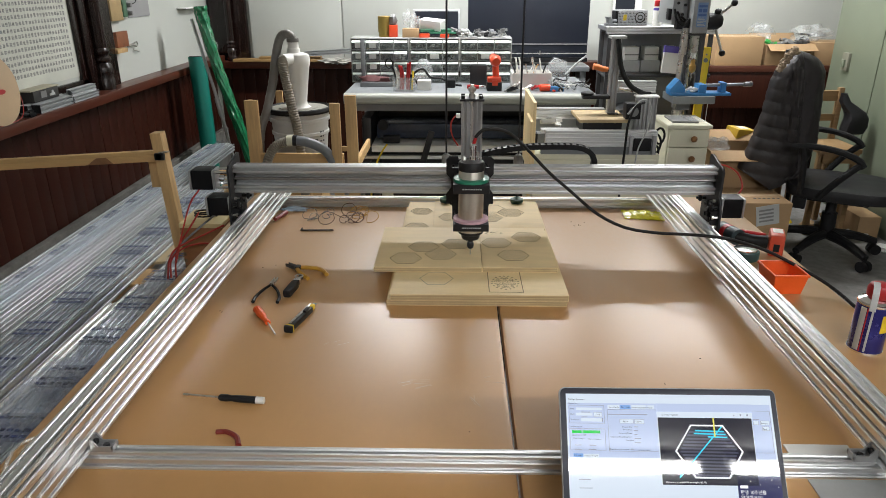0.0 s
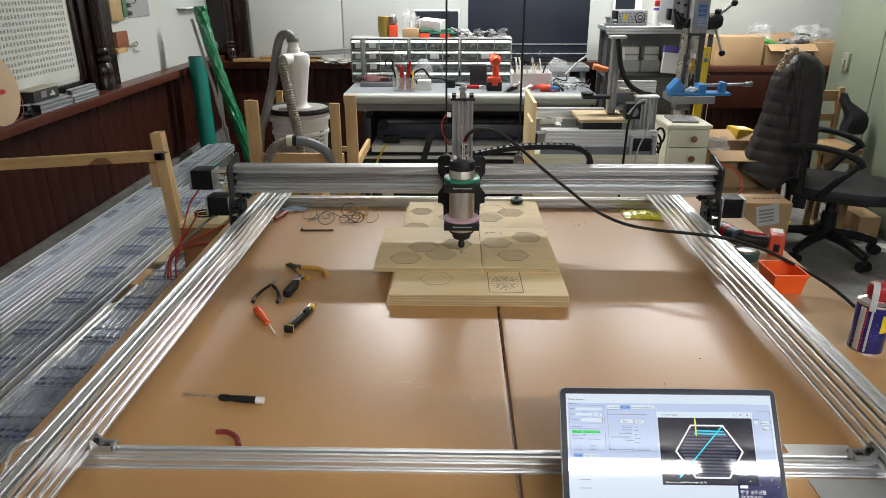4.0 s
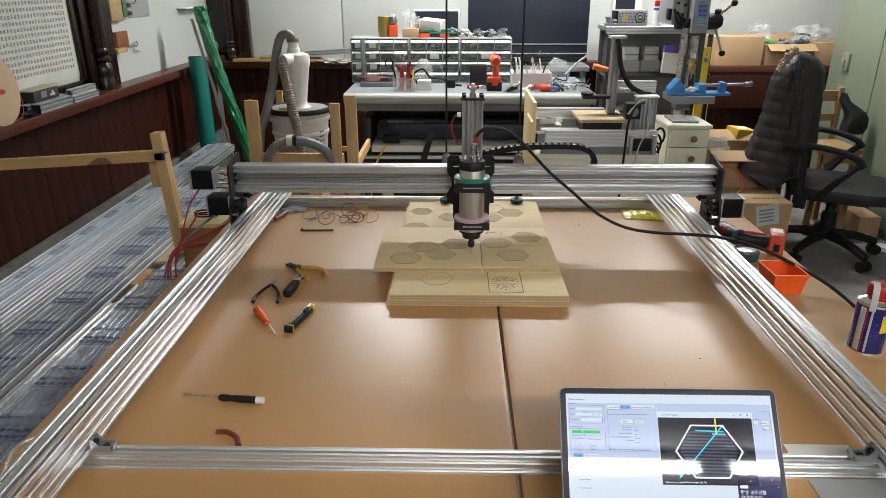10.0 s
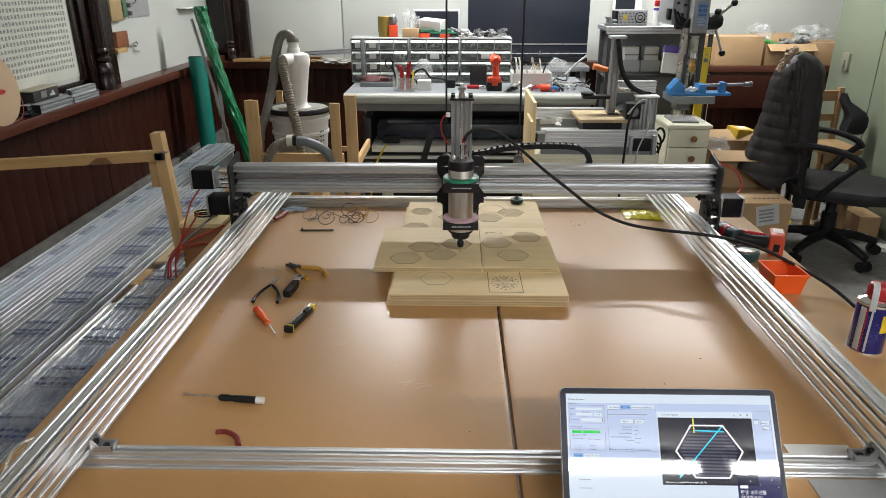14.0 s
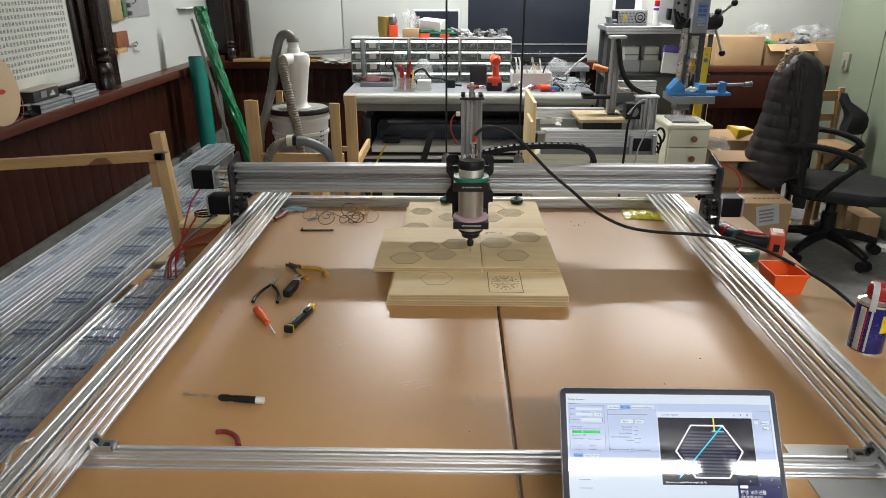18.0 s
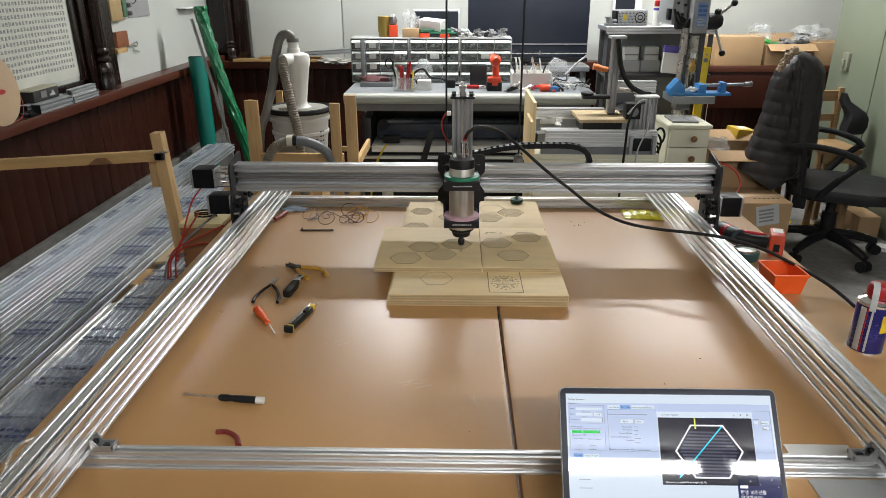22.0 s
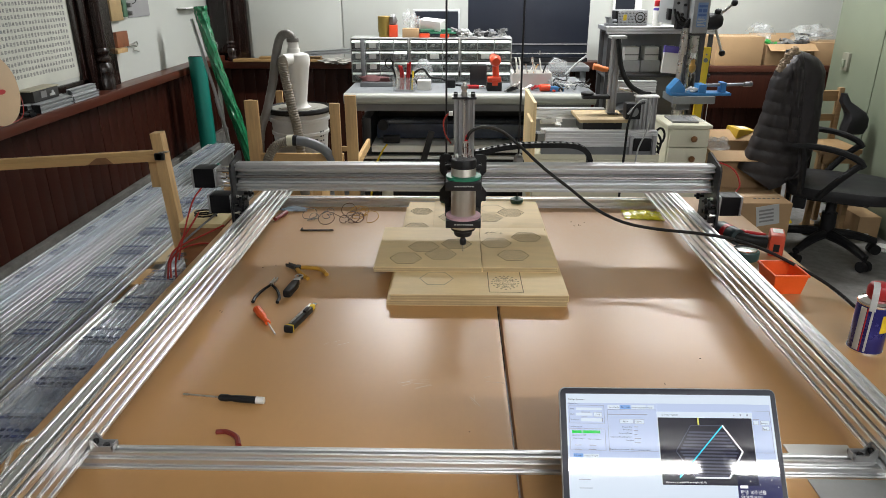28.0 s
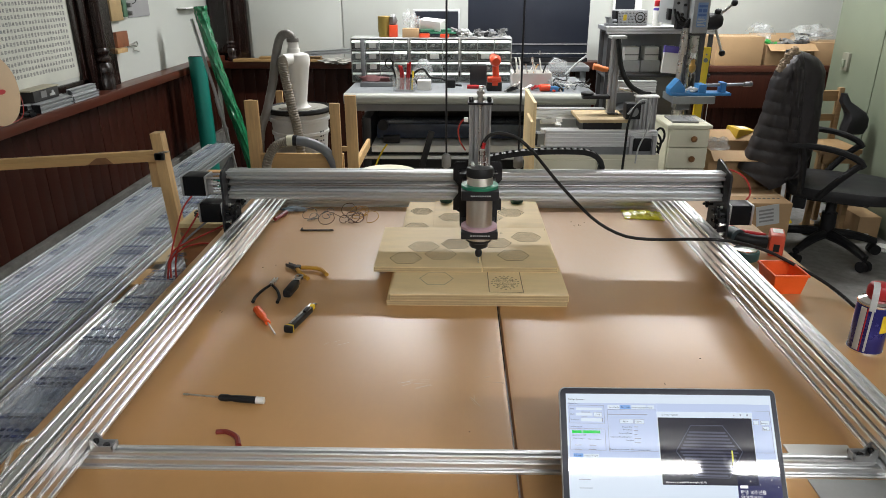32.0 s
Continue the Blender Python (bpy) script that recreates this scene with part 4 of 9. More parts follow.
for x, y in ((-0.0846, 0.1532), (-0.0552, 0.1531)):
    panel("check_box", x, x + 0.0021, y, y + 0.0022, s_grey, 4)
panel("state_bar", -0.1338, -0.1208, 0.1748, 0.1786, s_green, 4, "green state bar")
panel("state_bar", -0.1196, -0.0955, 0.1748, 0.1786, s_green, 4, "green state bar")
for i, x in enumerate((-0.0835, -0.066, -0.0505, -0.0285)):
    panel("tab", x, x + (0.016, 0.014, 0.020, 0.009)[i], 0.2079, 0.2130, s_tab if i == 1 else s_white, 4)
for x0, x1, y in ((-0.120, -0.108, 0.203), (-0.120, -0.112, 0.1965), (-0.131, -0.122, 0.1592), (-0.112, -0.102, 0.1592), (-0.131, -0.122, 0.1537), (-0.112, -0.102, 0.1537), (-0.049, -0.044, 0.184), (-0.049, -0.044, 0.179),
                  (-0.049, -0.045, 0.174), (-0.049, -0.041, 0.1685), (-0.049, -0.041, 0.163), (-0.083, -0.030, 0.2005), (-0.129, -0.110, 0.133), (-0.129, -0.106, 0.124), (-0.127, -0.112, 0.115), (-0.127, -0.110, 0.104), (0.1145, 0.122, 0.1955)):
    panel("text_bar", x0, x1, y - 0.0005, y + 0.0005, s_grey, 5)


def word(text, u, v, size, m, lev):
    """Lettering on the screen in the built-in font."""
    cu = bpy.data.curves.new("lettering", "FONT")
    cu.body, cu.size = text, size
    ob = bpy.data.objects.new("lettering", cu)
    me = bpy.data.meshes.new_from_object(ob)
    bpy.data.objects.remove(ob)
    me.name = "lettering"
    me.transform(PLACE[lid].inverted() @ LID @ Matrix.Translation((u, v, 0.0008 + 0.00025 * lev)))
    me.materials.clear()
    me.materials.append(m)
    o = new("lettering", me)
    o.parent = lid
    return o


for w, u, v, s0 in (('Settings', -0.1373, 0.2194, 0.0021),
                    ('Firmware', -0.1263, 0.219, 0.0021),
                    ('Connection', -0.138, 0.2137, 0.0021),
                    ('Port', -0.1352, 0.2066, 0.002),
                    ('Baud', -0.1355, 0.1995, 0.002),
                    ('Firmware', -0.1353, 0.1919, 0.002),
                    ('Close', -0.1013, 0.1989, 0.002),
                    ('Machine status', -0.1373, 0.1826, 0.0021),
                    ('Commands', -0.0818, 0.2092, 0.0021),
                    ('File Mode', -0.0649, 0.2092, 0.0021),
                    ('Machine Control', -0.0506, 0.2088, 0.0021),
                    ('Macros', -0.0296, 0.2088, 0.0021),
                    ('Pause', -0.0636, 0.1902, 0.002),
                    ('Cancel', -0.0463, 0.1901, 0.002),
                    ('Latest Command', -0.1341, 0.1716, 0.0019),
                    ('Work Position', -0.1338, 0.1669, 0.0019),
                    ('Machine Position', -0.1128, 0.1664, 0.0019),
                    ('Rows in file:', -0.0651, 0.1829, 0.0019),
                    ('Sent Rows:', -0.0638, 0.1792, 0.0019),
                    ('Remaining Rows:', -0.0705, 0.1746, 0.0019),
                    ('Estimated Time Remaining:', -0.0818, 0.1697, 0.0019),
                    ('Duration:', -0.0606, 0.1653, 0.0019),
                    ('Scroll output window', -0.0813, 0.1532, 0.0019),
                    ('Show verbose output', -0.0523, 0.1528, 0.0019),
                    ('Console', -0.1323, 0.1447, 0.002),
                    ('Command Table', -0.119, 0.1444, 0.002),

                    ('Browse', 0.1245, 0.1896, 0.002),
                    ('Save', 0.1261, 0.1821, 0.002)):
    word(w, u, v, s0 * 1.4, s_text, 5)
panel("viewer_window", -0.0168, 0.1125, 0.1085, 0.2045, s_white, 5, "small program window")
panel("viewer", -0.0160, 0.1117, 0.1095, 0.1970, s_dark, 6, "black tool path view")
word('Dimensions: width=86.44 height=63.96', -0.0118, 0.1118, 0.0034, s_line, 7.6)
HX = [(0.028, 0.1868), (0.0711, 0.1868), (0.0948, 0.1529), (0.0735, 0.1190), (0.029, 0.1190), (0.0053, 0.1527)]


def stroke(a, b, w, lev):
    a, b = Vector((*a, 0)), Vector((*b, 0))
    m = LID @ Matrix.Translation((a + b) / 2) @ Matrix.Rotation(math.atan2(b.y - a.y, b.x - a.x), 4, "Z")
    h = (b - a).length / 2 + w / 3
    return G().box(-h, h, -w / 2, w / 2, 0.0008, 0.0008 + 0.00025 * lev, m)


LINES = []      # lines drawn on the screen that go out once the tool has followed them: object, second
for k, (a, b) in enumerate(zip(HX, HX[1:] + HX[:1])):
    part("outline_trace", stroke(a, b, 0.0012, 7.5), s_slate, lid, "dim outline of a hexagon", smooth=False)
    LINES.append((part("outline_edge", stroke(a, b, 0.0020, 9), s_line, lid, "white outline of a hexagon", smooth=False), (23.6, 28.7, 28.5, 28.3, 24.6, 24.2)[k]))
LINES.append((part("path_line", stroke((0.0711, 0.1868), (0.008, 0.1195), 0.0017, 8), s_cyan, lid, "cyan tool path line", smooth=False), 28.6))
for i in range(14):
    y = 0.178 - i * 0.0043
    half = 0.0425 - abs(y - 0.1529) / 1.732 - 0.004
    c = 0.0495 + (0.178 - y) * 0.02
    part("path_stroke", stroke((c - half, y), (c + half, y - 0.0006), 0.0024, 7), s_slate, lid, smooth=False)
for i, y in enumerate((0.1800, 0.1762, 0.1724)):
    x0, x1 = 0.034 - 0.002 * (i == 1), 0.0715 + 0.002 * i
    t0, t1 = ((13.0, 20.0), (4.5, 11.6), (-2.0, 3.2))[i]
    for q in range(5):
        u0, u1 = q / 5, (q + 1) / 5
        a, b = (x0 + (x1 - x0) * u0, y - 0.001 * u0), (x0 + (x1 - x0) * u1, y - 0.001 * u1)
        if t0 + (t1 - t0) * u1 > 0.2:
            LINES.append((part("path_stroke", stroke(a, b, 0.0019, 8), s_cyan, lid, "cyan tool path stroke", smooth=False), t0 + (t1 - t0) * u1))
panel("banner", 0.0834, 0.1415, 0.070, 0.1218, s_navy, 6, "dark blue notice")
panel("text_bar", 0.0862, 0.0967, 0.1062, 0.1100, s_line, 7)
word("탄생 10주년을", 0.0860, 0.0992, 0.0058, s_line, 7)
word("맞이했어요!", 0.0860, 0.0926, 0.0058, s_line, 7)
for x, y in ((0.1005, 0.1150), (0.1130, 0.1105), (0.1290, 0.1165), (0.1368, 0.1080), (0.1205, 0.1180)):
    panel("dot", x, x + 0.0007, y, y + 0.0007, s_line, 7)
panel("viewer_title", -0.0168, 0.1125, 0.1972, 0.2045, s_white, 14)
panel("viewer_edge", -0.0168, 0.1125, 0.2046, 0.2155, s_blue, 14)
for x in (0.0865, 0.0955, 0.1045):
    panel("window_button", x, x + 0.0022, 0.2000, 0.2006 if x < 0.09 else 0.2022, s_grey, 14.4)
word("G-Code Visualizer", -0.011, 0.1996, 0.003, s_text, 14.2)
mk = new("tool_marker", make_mesh("tool_marker", G().box(-0.0009, 0.0009, 0, 0.0275, 0, 0.0006), s_yellow))
mk.parent = lid
tagged(mk, "yellow tool marker")


def extra_motions():
    inv = PLACE[lid].inverted() @ LID
    rows = []
    for t, mx, lift in SPINDLE:
        x = 0.0593 + 1.05 * (mx + 9) / 1000
        y = 0.1872 - 0.755 * (0.020 - gantry_at(t))
        rows.append((t, inv @ pose(x, y, 0.0032)))
    walk(mk, rows)
    for ob, t in LINES:
        walk(ob, [(0.0, pose(0, 0, 0)), (t, pose(0, 0, 0)), (t + 0.1, Matrix.Translation(LN * -0.004)), (32.0, Matrix.Translation(LN * -0.004))])


# ---------------- tools on the table ----------------
def tool(name, label, category, x, y, **kw):
    return thing(name, label, category, at(x, y, TZ), **kw)


def arms(g, pts, r, n=8):
    return g.tube(spline(pts, 6), r, n)


# small black pliers
t = tool("pliers", "small open pliers with black grips", "pliers", -0.5191, 1.578)
for sx, ex, ey in ((-1, -0.5391, 1.4754), (1, -0.4794, 1.474)):
    part("grip", arms(G(), [(-0.5191 + sx * 0.003, 1.578 - 0.006, 0.756), (-0.5191 + (ex - -0.5191) * 0.45 + sx * 0.005, 1.578 + (ey - 1.578) * 0.35, 0.756), (-0.5191 + (ex - -0.5191) * 0.85 + sx * 0.004, 1.578 + (ey - 1.578) * 0.72, 0.756), (ex, ey, 0.756)], lambda u: 0.0032 + 0.0012 * u), black_rubber, t, "black plastic grip")
    part("jaw", G().prism([(0, -0.0035), (0.036, -0.001), (0.036, 0.001), (0, 0.004)], 0.007, Matrix.Translation((-0.5191 - sx * 0.002, 1.578, 0.753)) @ Matrix.Rotation(1.50 + sx * 0.06, 4, "Z")), steel, t, "steel jaw", bevel=0.0008)
part("pivot", G().cyl((-0.5191, 1.578, 0.752), (-0.5191, 1.578, 0.762), 0.0055, n=14), steel, t)
# yellow cutters
t = tool("pliers", "diagonal cutters with ochre yellow grips", "pliers", -0.45, 1.66)
part("grip", arms(G(), [(-0.470, 1.682, 0.758), (-0.440, 1.682, 0.758), (-0.410, 1.670, 0.758), (-0.389, 1.640, 0.757)], 0.0058), ochre, t, "ochre plastic grip")
part("grip", arms(G(), [(-0.474, 1.672, 0.758), (-0.462, 1.650, 0.758), (-0.447, 1.628, 0.758), (-0.433, 1.612, 0.757)], 0.0058), ochre, t, "ochre plastic grip")
for a in (2.36, 2.62):
    part("jaw", G().prism([(0, -0.007), (0.045, -0.001), (0.045, 0.001), (0, 0.007)], 0.009, Matrix.Translation((-0.474, 1.680, 0.753)) @ Matrix.Rotation(a, 4, "Z")), dark_steel, t, "dark steel jaw", bevel=0.001)
part("pivot", G().cyl((-0.474, 1.679, 0.751), (-0.474, 1.679, 0.765), 0.009, n=14), dark_steel, t)
# black grease-gun shaped cutter
t = tool("deburring_tool", "slim black handled tool with a short steel head", "hand tool", -0.46, 1.56)
m = Matrix.Translation((-0.459, 1.545, TZ + 0.013)) @ Matrix.Rotation(radians(-8), 4, "Z")
part("handle", G().box(-0.010, 0.010, -0.040, 0.028, -0.011, 0.009, m), black_rubber, t, "black rubber handle", bevel=0.006)
part("neck", G().box(-0.009, 0.009, 0.030, 0.046, -0.008, 0.008, m), chrome, t, "steel collar", bevel=0.003)
part("head", G().box(-0.005, 0.005, 0.046, 0.066, -0.006, 0.006, m), dark_steel, t, "dark steel shaft", bevel=0.002)
part("hanging_ring", G().tube([m @ Vector((0.010 * math.cos(k / 3.2), 0.052 + 0.009 * math.sin(k / 3.2), 0.009)) for k in range(21)], 0.0018, 6), steel, t, "steel ring")
# orange screwdriver
t = tool("screwdriver", "short screwdriver with an orange handle", "screwdriver", -0.49, 1.38)
a, b = Vector((-0.5187, 1.433, TZ + 0.010)), Vector((-0.473, 1.3642, TZ + 0.008))
part("handle", G().tube([a.lerp(b, u) for u in (0, 0.06, 0.15, 0.4, 0.6, 0.72, 0.80, 0.9, 1.0)], lambda u: 0.0095 if 0.1 < u < 0.5 else (0.006 if u < 0.05 else (0.0085 if u < 0.6 else (0.0055 if u < 0.8 else 0.0065))), 10), orange, t, "orange plastic handle")
part("shaft", G().cyl(b, (-0.446, 1.3214, TZ + 0.003), 0.0020, n=8), steel, t, "thin steel shaft")
# utility knife
t = tool("utility_knife", "black and yellow snap-off utility knife", "knife", -0.40, 1.39)
m = Matrix.Translation((-0.405, 1.388, TZ + 0.009)) @ Matrix.Rotation(radians(75), 4, "Z")
part("body", G().box(-0.050, 0.052, -0.008, 0.008, -0.009, 0.006, m), black_plastic, t, "black plastic body", bevel=0.004)
part("channel", G().box(-0.040, 0.062, 0.001, 0.0065, 0.004, 0.0078, m), steel, t, "silver blade channel", bevel=0.001)
part("end_cap", G().box(-0.060, -0.050, -0.0105, 0.0105, -0.009, 0.008, m), black_plastic, t, bevel=0.004)
part("band", G().box(-0.0505, -0.046, -0.0095, 0.0095, -0.009, 0.0075, m), yellow, t, "yellow band", bevel=0.002)
part("tip", G().box(0.052, 0.064, -0.007, 0.007, -0.006, 0.0065, m), yellow, t, "yellow tip", bevel=0.002)
part("blade", G().box(0.066, 0.080, -0.005, 0.005, -0.001, 0.0005, m), chrome, t, "steel blade")
part("slider", G().box(0.012, 0.034, -0.0095, -0.001, 0.008, 0.014, m), black_plastic, t, bevel=0.002)
# long black screwdriver
t = tool("screwdriver", "long thin screwdriver with a black handle and white end", "screwdriver", -0.47, 1.07)
part("shaft", G().cyl((-0.557, 1.086, TZ + 0.002), (-0.487, 1.070, TZ + 0.007), 0.0018, n=8).cyl((-0.562, 1.087, TZ + 0.0016), (-0.553, 1.085, TZ + 0.0022), 0.0022, n=8), steel, t, "thin steel shaft")
a, b = Vector((-0.488, 1.070, TZ + 0.007)), Vector((-0.416, 1.062, TZ + 0.007))
part("handle", G().tube([a.lerp(b, u) for u in (0, 0.05, 0.2, 0.35, 0.45, 0.8, 1)], lambda u: (0.0045, 0.0065, 0.0068, 0.0055, 0.0065, 0.007, 0.0068)[round(u * 6)], 10), black_plastic, t, "black plastic handle")
part("swivel_cap", G().cyl(b, (-0.401, 1.0605, TZ + 0.007), 0.0068, n=12), white_plastic, t, "white swivel cap")
# red bent grip
solo("plier_grip", arms(G(), [(-0.460, 0.968, TZ + 0.005), (-0.442, 0.969, TZ + 0.005), (-0.421, 0.955, TZ + 0.005), (-0.410, 0.932, TZ + 0.005)], lambda u: 0.0044 + 0.0006 * u), dull_red, "dull red vinyl plier grip on the table", "grip", (-0.44, 0.97, TZ))
# thin dark stick and a marker
solo("hex_key", G().cyl((-0.533, 1.991, TZ + 0.003), (-0.432, 1.994, TZ + 0.003), 0.0024, n=6).cyl((-0.533, 1.991, TZ + 0.003), (-0.533, 2.008, TZ + 0.003), 0.003, n=6), black_plate, "thin black hex key on the table", "hex key", (-0.48, 1.99, TZ))
t = tool("marker_pen", "dark red marker pen beside the rail", "pen", -0.62, 2.13)
part("barrel", G().cyl((-0.637, 2.080, TZ + 0.008), (-0.625, 2.122, TZ + 0.008), 0.0070, n=12), dull_red, t)
part("cap", G().cyl((-0.625, 2.122, TZ + 0.008), (-0.617, 2.150, TZ + 0.008), 0.0078, n=12), dull_red, t, "dull red cap")


# tangled thin wire
def tangle(name, x, y, rx, ry, z, seed, turns, r, m, label):
    rnd = random.Random(seed)
    pts = []
    for k in range(turns * 2):
        ox0, oy0 = x + rnd.uniform(-0.75, 0.75) * rx, y + rnd.uniform(-0.6, 0.6) * ry
        rad, tilt, a0 = rnd.uniform(0.012, 0.028), rnd.uniform(0.4, 1.2), rnd.uniform(0, 6.28)
        for i in range(7):
            a = a0 + i * 0.95
            pts.append((ox0 + rad * math.cos(a), oy0 + rad * math.cos(tilt) * math.sin(a) * 1.4, z + r + 0.002 + rad * math.sin(tilt) * 0.8 * (1 + math.sin(a))))
    return solo(name, G().tube(spline(pts, 5), r, 5), m, label, "wire", (x, y, z))


tangle("wire_coil", -0.42, 2.12, 0.085, 0.075, TZ, 5, 3, 0.0012, mat("brown_wire", (0.10, 0.05, 0.03), 0.5), "tangle of thin brown and grey wire")
tangle("wire_coil", -0.47, 2.12, 0.085, 0.065, TZ, 9, 2, 0.0011, grey_plastic, "loose loops of thin grey wire")
tangle("wire_coil", -0.36, 2.14, 0.055, 0.075, TZ, 12, 2, 0.0011, ochre, "loose loop of thin yellow wire")
solo("plastic_strip", G().blob((-0.600, 2.19, TZ + 0.006), (0.045, 0.018, 0.006), 31, 0.4, 12, 6), mat("pale_blue_film", (0.42, 0.52, 0.62), 0.15, alpha=0.6), "crumpled pale blue plastic strip by the back bar", "strip", (-0.6, 2.19, TZ))
# crumbs of wood on the tables
g = G()
rnd = random.Random(21)
for cx, cy, n, s in ((0.345, 2.08, 7, 0.03), (-0.60, 1.43, 2, 0.01), (-0.02, 0.985, 1, 0.002), (0.46, 1.24, 1, 0.002), (0.36, 1.14, 1, 0.003), (-0.56, 1.70, 2, 0.02)):
    for i in range(n):
        m = Matrix.Translation((cx + rnd.uniform(-s, s), cy + rnd.uniform(-s, s), TZ + 0.001)) @ Matrix.Rotation(rnd.uniform(0, 3.1), 4, "Z")
        g.box(-0.0018 * rnd.random() - 0.0008, 0.001, -0.0006, 0.0006, -0.001, 0.0004, m)
solo("wood_crumbs", g, engrave, "scattered dark wood crumbs on the tables", "crumbs", (0, 1.5, TZ), kind="stuff", smooth=False)
# yellow bag
g = G()
rnd = random.Random(6)
N, K = 17, 11
vs = []
for i in range(N):
    for j in range(K):
        edge = 0 < i < N - 1 and 0 < j < K - 1
        puff = 0.010 * math.sin(math.pi * i / (N - 1)) * math.sin(math.pi * j / (K - 1)) + 0.003 * math.sin(1.9 * i + 0.8 * j) + rnd.uniform(0, 0.003)
        vs.append((0.508 + 0.125 * i / (N - 1) + 0.006 * j / (K - 1) + rnd.uniform(-0.002, 0.002), 2.125 + 0.085 * j / (K - 1) - 0.02 * i / (N - 1) + rnd.uniform(-0.003, 0.003), TZ + 0.003 + max(0, puff) * edge))
quads = [(i * K + j, i * K + K + j, i * K + K + 1 + j, i * K + 1 + j) for i in range(N - 1) for j in range(K - 1)]
g.add(vs, quads)
g.add([(v[0], v[1], TZ + 0.0005) for v in vs], [q[::-1] for q in quads])
solo("yellow_bag", g, mat("yellow_bag_film", (0.72, 0.66, 0.03), 0.2, 0, 0.15, 25, 0.2, 90, coat=0.4), "flat bright yellow plastic bag near the back bar", "bag", (0.57, 2.16, TZ))

# white sheets by the front bar
solo("paper_sheet", G().box(0.509, 0.72, 0.60, 0.872, TZ, TZ + 0.002), light_grey, "pale grey sheet lying under the front corner", "sheet", (0.6, 0.75, TZ), bevel=0.0005)
solo("white_strip", G().box(0.508, 0.615, 0.897, 0.957, TZ, TZ + 0.003), paper, "white strip of card behind the front bar", "card", (0.56, 0.93, TZ), bevel=0.0005)

# ---------------- right edge of the tables ----------------
# cordless drill lying on its side
t = tool("cordless_drill", "red and black cordless drill lying on its side", "drill", 0.80, 1.88)
part("motor_body", G().tube(spline([(0.752, 1.945, 0.783), (0.758, 1.915, 0.784), (0.766, 1.885, 0.785), (0.772, 1.865, 0.785)], 4), 0.024, 14), mat("dark_teal_housing", (0.03, 0.045, 0.05), 0.4), t, "dark motor housing")
part("red_band", G().tube([(0.757, 1.918, 0.784), (0.7615, 1.900, 0.7845)], 0.0247, 14), red, t, "red band")
part("chuck", G().cyl((0.752, 1.945, 0.783), (0.746, 1.990, 0.783), 0.020, 0.014, 16), black_plate, t, "dark chuck")
part("handle", G().tube(spline([(0.768, 1.880, 0.783), (0.792, 1.862, 0.782), (0.822, 1.848, 0.781), (0.846, 1.838, 0.781)], 5), lambda u: 0.020 - 0.003 * math.sin(math.pi * u), 12), black_rubber, t, "black grip")
part("spine", G().tube(spline([(0.772, 1.895, 0.797), (0.81, 1.876, 0.796), (0.848, 1.858, 0.794)], 5), 0.006, 8), red, t)
mb = Matrix.Translation((0.868, 1.834, 0.7845)) @ Matrix.Rotation(-0.35, 4, "Z")
bt = part("battery", G().box(-0.020, 0.020, -0.036, 0.036, -0.0345, 0.031, mb), mat("dull_red_orange", (0.50, 0.06, 0.025), 0.4), t, "red battery pack", bevel=0.008)
part("label_patch", G().box(-0.012, 0.014, -0.012, 0.022, 0.031, 0.0316, mb), paper, bt, "pale label")
part("latch", G().box(-0.008, 0.008, -0.0375, -0.0355, -0.018, 0.004, mb), black_plastic, bt)
part("latch", G().box(0.0195, 0.021, -0.02, -0.008, 0.004, 0.014, mb), black_plastic, bt)
solo("drill_bit", G().cyl((0.772, 2.02, 0.754), (0.80, 1.995, 0.754), 0.0038, n=8), steel, "short steel drill bit on the table", "drill bit", (0.78, 2.0, TZ))
# tape measure
t = tool("tape_measure", "silver and teal tape measure", "tape measure", 0.775, 1.80)
m = Matrix.Translation((0.766, 1.79, TZ)) @ Matrix.Rotation(0.35, 4, "Z")
part("case", G().prism([(0.038 * math.cos(a) * (1.0 if math.sin(a) > -0.3 else 1.05), 0.036 * math.sin(a)) for a in (2 * math.pi * i / 20 for i in range(20))], 0.026, m), mat("dark_teal_case", (0.02, 0.07, 0.07), 0.4), t, "dark teal case", bevel=0.004)
part("cover", G().prism([(0.032 * math.cos(2 * math.pi * i / 20), 0.030 * math.sin(2 * math.pi * i / 20)) for i in range(20)], 0.005, m @ Matrix.Translation((0, 0, 0.026))), chrome, t, "silver cover", bevel=0.001)


# orange open bin
def open_bin(x0, x1, y0, y1, z0, z1, th, flare, m):
    a = [(x0, y0), (x1, y0), (x1, y1), (x0, y1)]
    b = [(x0 - flare, y0 - flare), (x1 + flare, y0 - flare), (x1 + flare, y1 + flare), (x0 - flare, y1 + flare)]
    i0 = [(x0 + th, y0 + th), (x1 - th, y0 + th), (x1 - th, y1 - th), (x0 + th, y1 - th)]
    i1 = [(x0 - flare + th, y0 - flare + th), (x1 + flare - th, y0 - flare + th), (x1 + flare - th, y1 + flare - th), (x0 - flare + th, y1 + flare - th)]
    vs = [(*p, z0) for p in a] + [(*p, z1) for p in b] + [(*p, z1) for p in i1] + [(*p, z0 + th) for p in i0]
    fs = [(3, 2, 1, 0), (12, 13, 14, 15)]
    for i in range(4):
        j = (i + 1) % 4
        fs += [(i, j, 4 + j, 4 + i), (4 + i, 4 + j, 8 + j, 8 + i), (8 + i, 8 + j, 12 + j, 12 + i)]
    return G().add(vs, fs, m)


t = tool("parts_bin", "bright orange open plastic parts bin", "bin", 0.785, 1.63)
